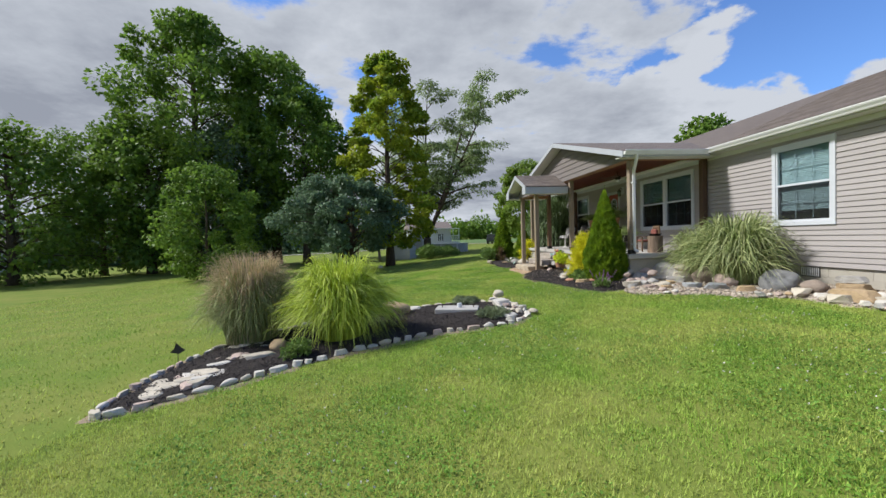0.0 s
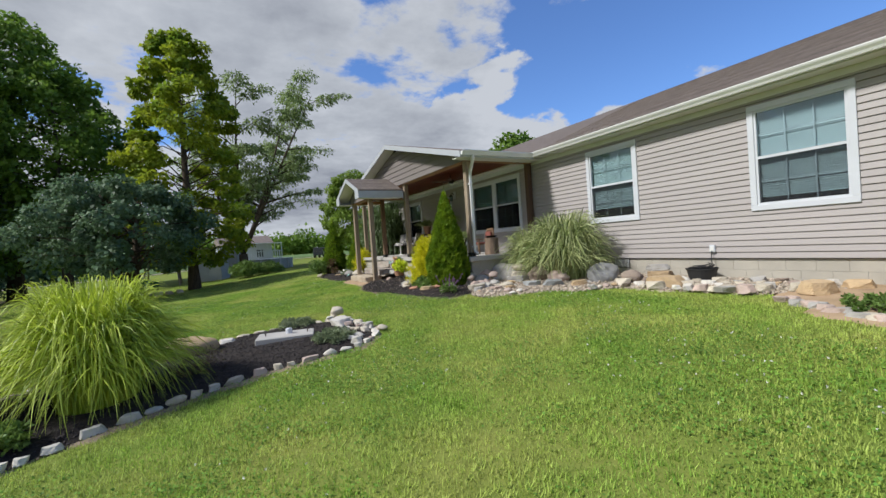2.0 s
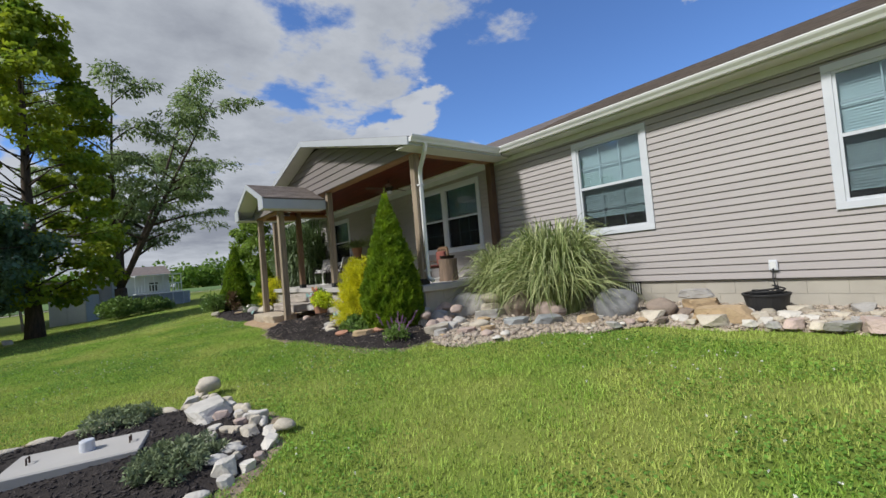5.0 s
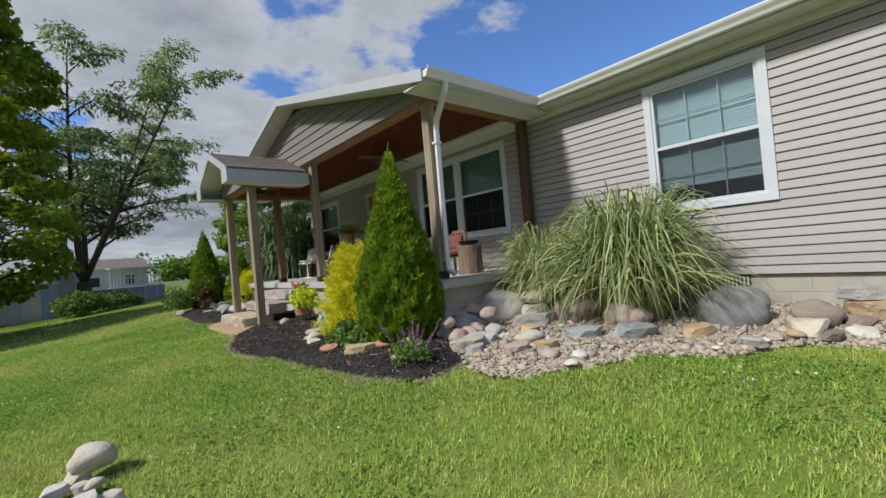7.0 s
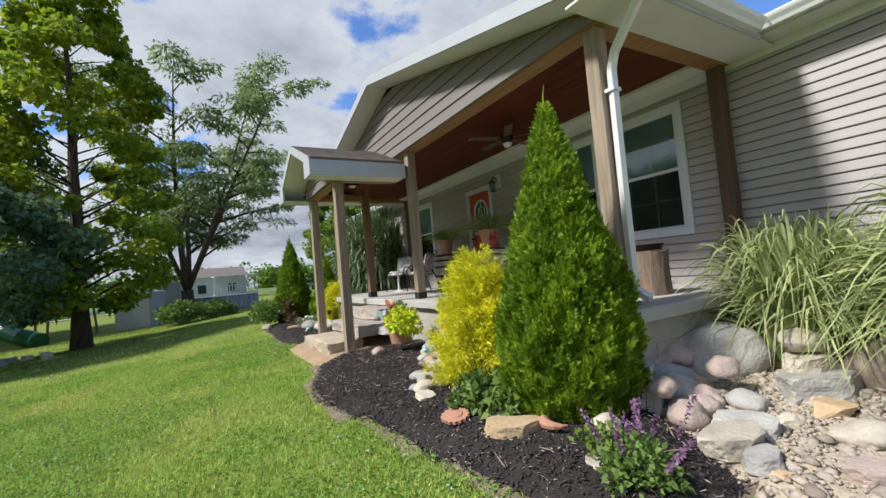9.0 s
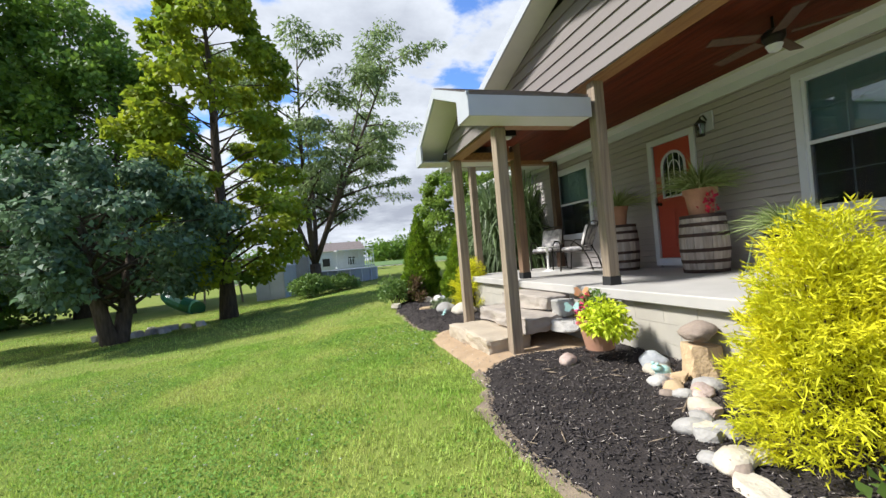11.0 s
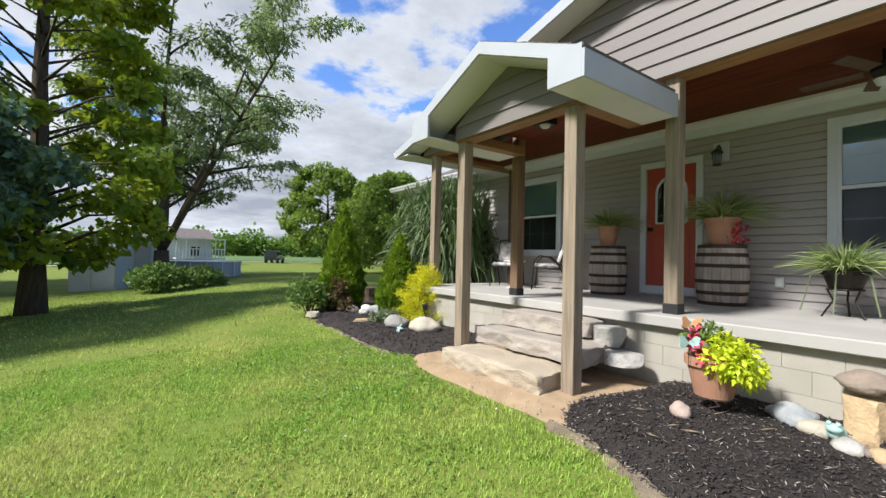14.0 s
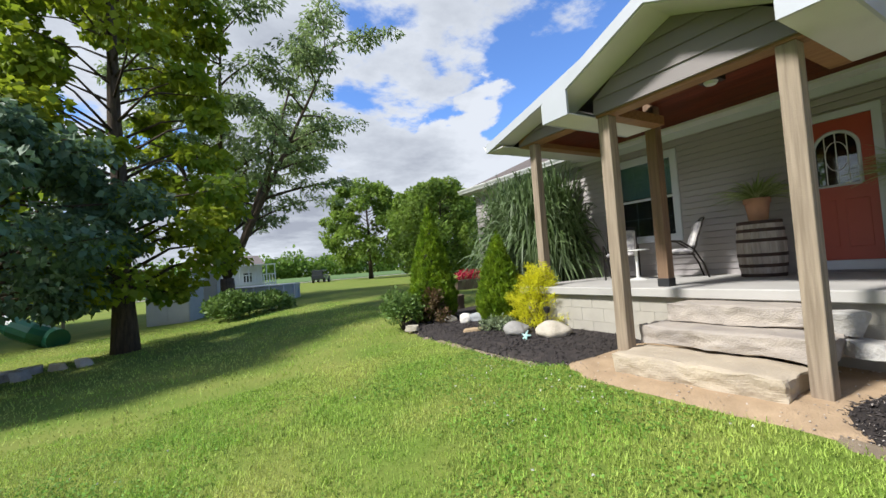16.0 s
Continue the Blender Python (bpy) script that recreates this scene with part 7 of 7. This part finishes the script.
def shed(x, y, w, d, h, turn, label):
    t = empty("garden_shed", label, "shed", "sheds", at=(x, y, ground(x, y)))
    part("body", box(-w / 2, w / 2, -d / 2, d / 2, -0.1, h), "shed", t)
    part("lid", prism([(-w / 2 - 0.06, h), (w / 2 + 0.06, h), (w / 2 + 0.06, h + 0.06), (0, h + 0.22), (-w / 2 - 0.06, h + 0.06)], 1, -d / 2 - 0.06, d / 2 + 0.06), "white", t)
    for s in (-1, 1):
        part("door_panel", box(s * w / 4 - w / 4 + 0.04, s * w / 4 + w / 4 - 0.04, -d / 2 - 0.02, -d / 2 + 0.0, 0.08, h - 0.08), "shed", t)
    t.rotation_euler = (0, 0, radians(turn))


shed(-8.2, 26.6, 1.7, 1.3, 1.75, -25, "grey resin garden shed under the trees")
shed(-6.9, 29.6, 1.1, 1.1, 2.1, -15, "white storage shed behind the trees")

t = empty("swimming_pool", "round above-ground pool with grey wall and white rail", "pool", at=(-4.0, 31.5, ground(-4.0, 31.5) - 0.15))
part("wall", lathe([(1.93, -0.2), (1.95, -0.2), (1.95, 1.02), (1.93, 1.02)], sides=40), "pool", t)
part("top_rail", lathe([(1.88, 1.02), (2.02, 1.02), (2.02, 1.06), (1.88, 1.06)], sides=40), "white", t)
part("water", lathe([(0.0, 0.85), (1.92, 0.85), (1.92, 0.86), (0.0, 0.86)], sides=40), M["teal"], t)
for k in range(16):
    a = 6.2832 * k / 16
    up = part("upright", box(-0.04, 0.04, -0.03, 0.03, -0.1, 1.02), "white", t)
    up.matrix_basis = pose(1.98 * math.cos(a), 1.98 * math.sin(a), 0, 0, 0, math.degrees(a))


def far_house(x, y, w, d, h, turn, label, roof_h=1.2, wall="white", deck=True):
    t = empty("house", label, "house", "far houses", at=(x, y, ground(x, y)))
    part("wall", box(-w / 2, w / 2, -d / 2, d / 2, -0.3, h), wall, t)
    part("roof", prism([(-d / 2 - 0.3, h), (d / 2 + 0.3, h), (0, h + roof_h)], 0, -w / 2 - 0.3, w / 2 + 0.3), "shingle", t)
    k = max(2, int(w / 2.6))
    for i in range(k):
        xx = -w / 2 + w * (i + 0.5) / k
        # near-black panel in place of glass and the unlit room behind it
        p = part("window", box(xx - 0.45, xx + 0.45, -d / 2 - 0.03, -d / 2 - 0.004, 1.1, 2.1), "inside", t)
        for a, b, c, e in ((xx - 0.53, xx - 0.45, 1.1, 2.1), (xx + 0.45, xx + 0.53, 1.1, 2.1), (xx - 0.53, xx + 0.53, 2.1, 2.18), (xx - 0.53, xx + 0.53, 1.02, 1.1)):
            part("frame", box(a, b, -d / 2 - 0.05, -d / 2 - 0.004, c, e), "white", p)
    if deck:
        part("deck", box(-w * 0.1, w / 2 + 0.8, -d / 2 - 2.4, -d / 2 - 0.05, 0.75, 0.9), "white", t)
        n = 16
        for i in range(n):
            xx = -w * 0.1 + (w * 0.6 + 0.7) * i / (n - 1)
            part("deck_post", box(xx - 0.05, xx + 0.05, -d / 2 - 2.4, -d / 2 - 2.3, -0.2, 1.85 if i % 3 else 2.9), "white", t)
        part("deck_rail", box(-w * 0.1, w / 2 + 0.8, -d / 2 - 2.42, -d / 2 - 2.28, 1.8, 1.9), "white", t)
        part("deck_roof", box(-w * 0.1, w / 2 + 0.8, -d / 2 - 2.5, -d / 2 - 0.32, 2.9, 3.0), "white", t)
    t.rotation_euler = (0, 0, radians(turn))


far_house(-4.0, 60.0, 6.5, 5.0, 3.0, 8, "white single-storey neighbouring house with a railed deck")
far_house(-58.0, 42.0, 11.0, 7.0, 3.0, 35, "low white house with grey roof across the lawn", 1.8, deck=False)

t = empty("play_set", "wooden play set with a green tube slide", "play set", at=(-11.2, 27.0, ground(-11.2, 27.0)))
for sx in (-0.8, 0.8):
    for sy in (-0.8, 0.8):
        part("leg", tube([(sx * 1.25, sy * 1.2, -0.1), (sx, sy, 2.4)], 0.06, 6), "post", t)
part("platform", box(-0.85, 0.85, -0.85, 0.85, 1.35, 1.45), "post", t)
part("top_beam", box(-0.9, 2.8, -0.05, 0.05, 2.35, 2.47), "post", t)
part("leg", tube([(3.1, -0.7, -0.1), (2.7, 0, 2.4)], 0.05, 6), "post", t)
part("leg", tube([(3.1, 0.7, -0.1), (2.7, 0, 2.4)], 0.05, 6), "post", t)
part("tube_slide", tube([(-0.9 - 0.9 * math.sin(s * 0.5) , -0.9 - 0.9 + 0.9 * math.cos(s * 0.5), 1.75 - 0.21 * s) for s in range(8)] + [(-0.3, -3.0, 0.2)], 0.36, 12), "slide", t, "dark green plastic tube slide")

t = empty("car", "dark off-road car parked on the far lane", "car", at=(8.7, 67.0, ground(8.7, 67.0)))
part("body", prism([(-2.0, 0.45), (2.0, 0.45), (2.05, 0.95), (0.9, 1.08), (-2.0, 1.08)], 1, -0.85, 0.85), "car", t, bevel=0.04)
part("cabin", prism([(-1.95, 1.085), (0.85, 1.085), (0.45, 1.75), (-1.85, 1.78)], 1, -0.78, 0.78), "car", t, bevel=0.04)
for sy in (-0.79, 0.785):
    part("side_window", prism([(-1.7, 1.18), (0.6, 1.18), (0.35, 1.62), (-1.65, 1.64)], 1, sy, sy + 0.006), "pane", t)
for sx in (-1.3, 1.25):
    for sy in (-0.78, 0.78):
        w = part("wheel", lathe([(0.0, -0.11), (0.2, -0.11), (0.2, 0.11), (0.0, 0.11)], sides=18), "grey_plastic", t)
        part("tyre", lathe([(0.201, -0.12), (0.37, -0.12), (0.39, 0.0), (0.37, 0.12), (0.201, 0.12)], sides=22), "black", w)
        w.matrix_basis = pose(sx, sy, 0.38, 90, 0, 0)
t.rotation_euler = (0, 0, radians(60))

t = empty("flower_planter", "dark wooden planter box with red flowers", "planter", at=(3.0, 20.5, ground(3.0, 20.5)))
part("box", box(-0.9, 0.9, -0.35, 0.35, -0.05, 0.42), "log", t, bevel=0.01)
cs = np.array([[-0.4, 0, 0.6], [0.0, 0.05, 0.65], [0.3, -0.05, 0.55], [0.6, 0, 0.5]])
v, f = scatter_crown(cs, np.full(4, 0.28), 500, 0.12, 0.8, 0.1, 0.8)
mesh_np("blossom", v, f, L_RED, t, "red geranium flowers")
for i in range(16):
    rock(-11.0 + R.gauss(0, 0.6), 17.4 + R.gauss(0, 0.35), R.uniform(0.3, 0.6), R.uniform(0.25, 0.4), R.uniform(0.18, 0.3), "flat", R.choice(["grey", "white", "cream"]), R.uniform(0, 180), "pale fieldstone in a pile under the trees", group="stone pile", bedrise=0.0, sink=0.2, seed=R.randrange(7))


def strip(name, pts, half, material, label, lift, cat):
    verts, faces = [], []
    for i, (x, y) in enumerate(pts):
        a, b = Vector(pts[max(0, i - 1)]), Vector(pts[min(len(pts) - 1, i + 1)])
        n = Vector((-(b - a).y, (b - a).x)).normalized() * half
        for s in (-1, 1):
            q = Vector((x, y)) + n * s
            verts.append((q.x, q.y, ground(q.x, q.y) + lift))
    for i in range(len(pts) - 1):
        faces.append((2 * i, 2 * i + 1, 2 * i + 3, 2 * i + 2))
    tagged(pmesh(name, verts, faces, material), label, cat, kind="structure")


strip("road", [(-80 + 8 * i, 72.0 + 0.02 * i * i) for i in range(26)], 1.9, "road", "pale gravel lane across the fields", 0.10, "road")
strip("crop_field", [(-160 + 16 * i, 150.0) for i in range(32)], 68.0, "field", "green crop field beyond the lane", 0.12, "field")


def far_woods():
    n = 420
    x = rng.uniform(-260, 340, n)
    y = 235 + rng.uniform(-8, 22, n) - 0.0006 * x * x
    r = rng.uniform(4, 7.5, n)
    cs = np.stack([x, y, ground_np(x, y) + r * rng.uniform(0.6, 1.25, n)], 1)
    v, f = scatter_crown(cs, r, 42000, 1.9, 0.95, 0.1, 0.8)
    tagged(mesh_np("woods", v, f, L_MID), "distant belt of dark green woods", "woods", kind="stuff")
    n = 260
    a = rng.uniform(0, 1, n)
    x, y = -75 + 45 * a + rng.normal(0, 4, n), 30 + 70 * a + rng.normal(0, 5, n)
    r = rng.uniform(1.8, 3.6, n)
    cs = np.stack([x, y, ground_np(x, y) + r * rng.uniform(0.5, 2.2, n)], 1)
    v, f = scatter_crown(cs, r, 26000, 0.75, 0.95, 0.1, 0.8)
    tagged(mesh_np("woods", v, f, L_DARK), "dense hedgerow of trees along the yard edge", "woods", kind="stuff")


far_woods()

# ---- roof courses and concrete blocks, last ----


def course_strips(parent, a, b, y0, y1, n, axis=1):
    """Overlapping shingle courses on a slope from a (low) to b (high), pairs of (across, z)."""
    for i in range(n):
        u0, u1 = i / n, (i + 1.15) / n
        u1 = min(1.0, u1)
        p = Vector(a).lerp(Vector(b), u0)
        q = Vector(a).lerp(Vector(b), u1)
        up = Vector((-(b[1] - a[1]), b[0] - a[0])).normalized()
        if up.y < 0:
            up = -up
        part("shingle_course", prism([tuple(p + up * 0.002), tuple(p + up * 0.014), tuple(q + up * 0.004), tuple(q + up * 0.002)], axis, y0, y1), "shingle", parent)


course_strips(roof, (EAVE - 0.02, 3.495), (RIDGE_X, RIDGE_Z), Y0 - 0.3, PE0, 34)
for e in (TE0, TE1):
    course_strips(portico, (e, TEZ), (TY, TZ), TX - 0.01, GX - 0.012, 10, 0)


def blocks():
    me = bpy.data.meshes.new("block")
    bm = box(-0.004, 0.004, -0.1985, 0.1985, -0.0985, 0.0985)
    bmesh.ops.bevel(bm, geom=list(bm.edges), offset=0.0012, segments=1, affect="EDGES")
    bm.to_mesh(me)
    bm.free()
    me.materials.append(M["block"])
    def lay(parent, x, y, z, turn=0):
        ob = new("block", me)
        ob.parent = parent
        ob.matrix_basis = pose(x, y, z, 0, 0, turn)
    for row in range(3):
        z = 0.578 - row * 0.2
        for i in range(22):
            lay(porch, -2.404, 2.04 + i * 0.4 + 0.2 * (row % 2), z)
        for i in range(5):
            lay(porch, -2.16 + i * 0.4 + 0.2 * (row % 2), 1.816, z, 90)
        for i in range(29):
            lay(house_walls, 0.046, -9.8 + i * 0.4 + 0.2 * (row % 2), BASE - 0.112 - row * 0.2)


blocks()
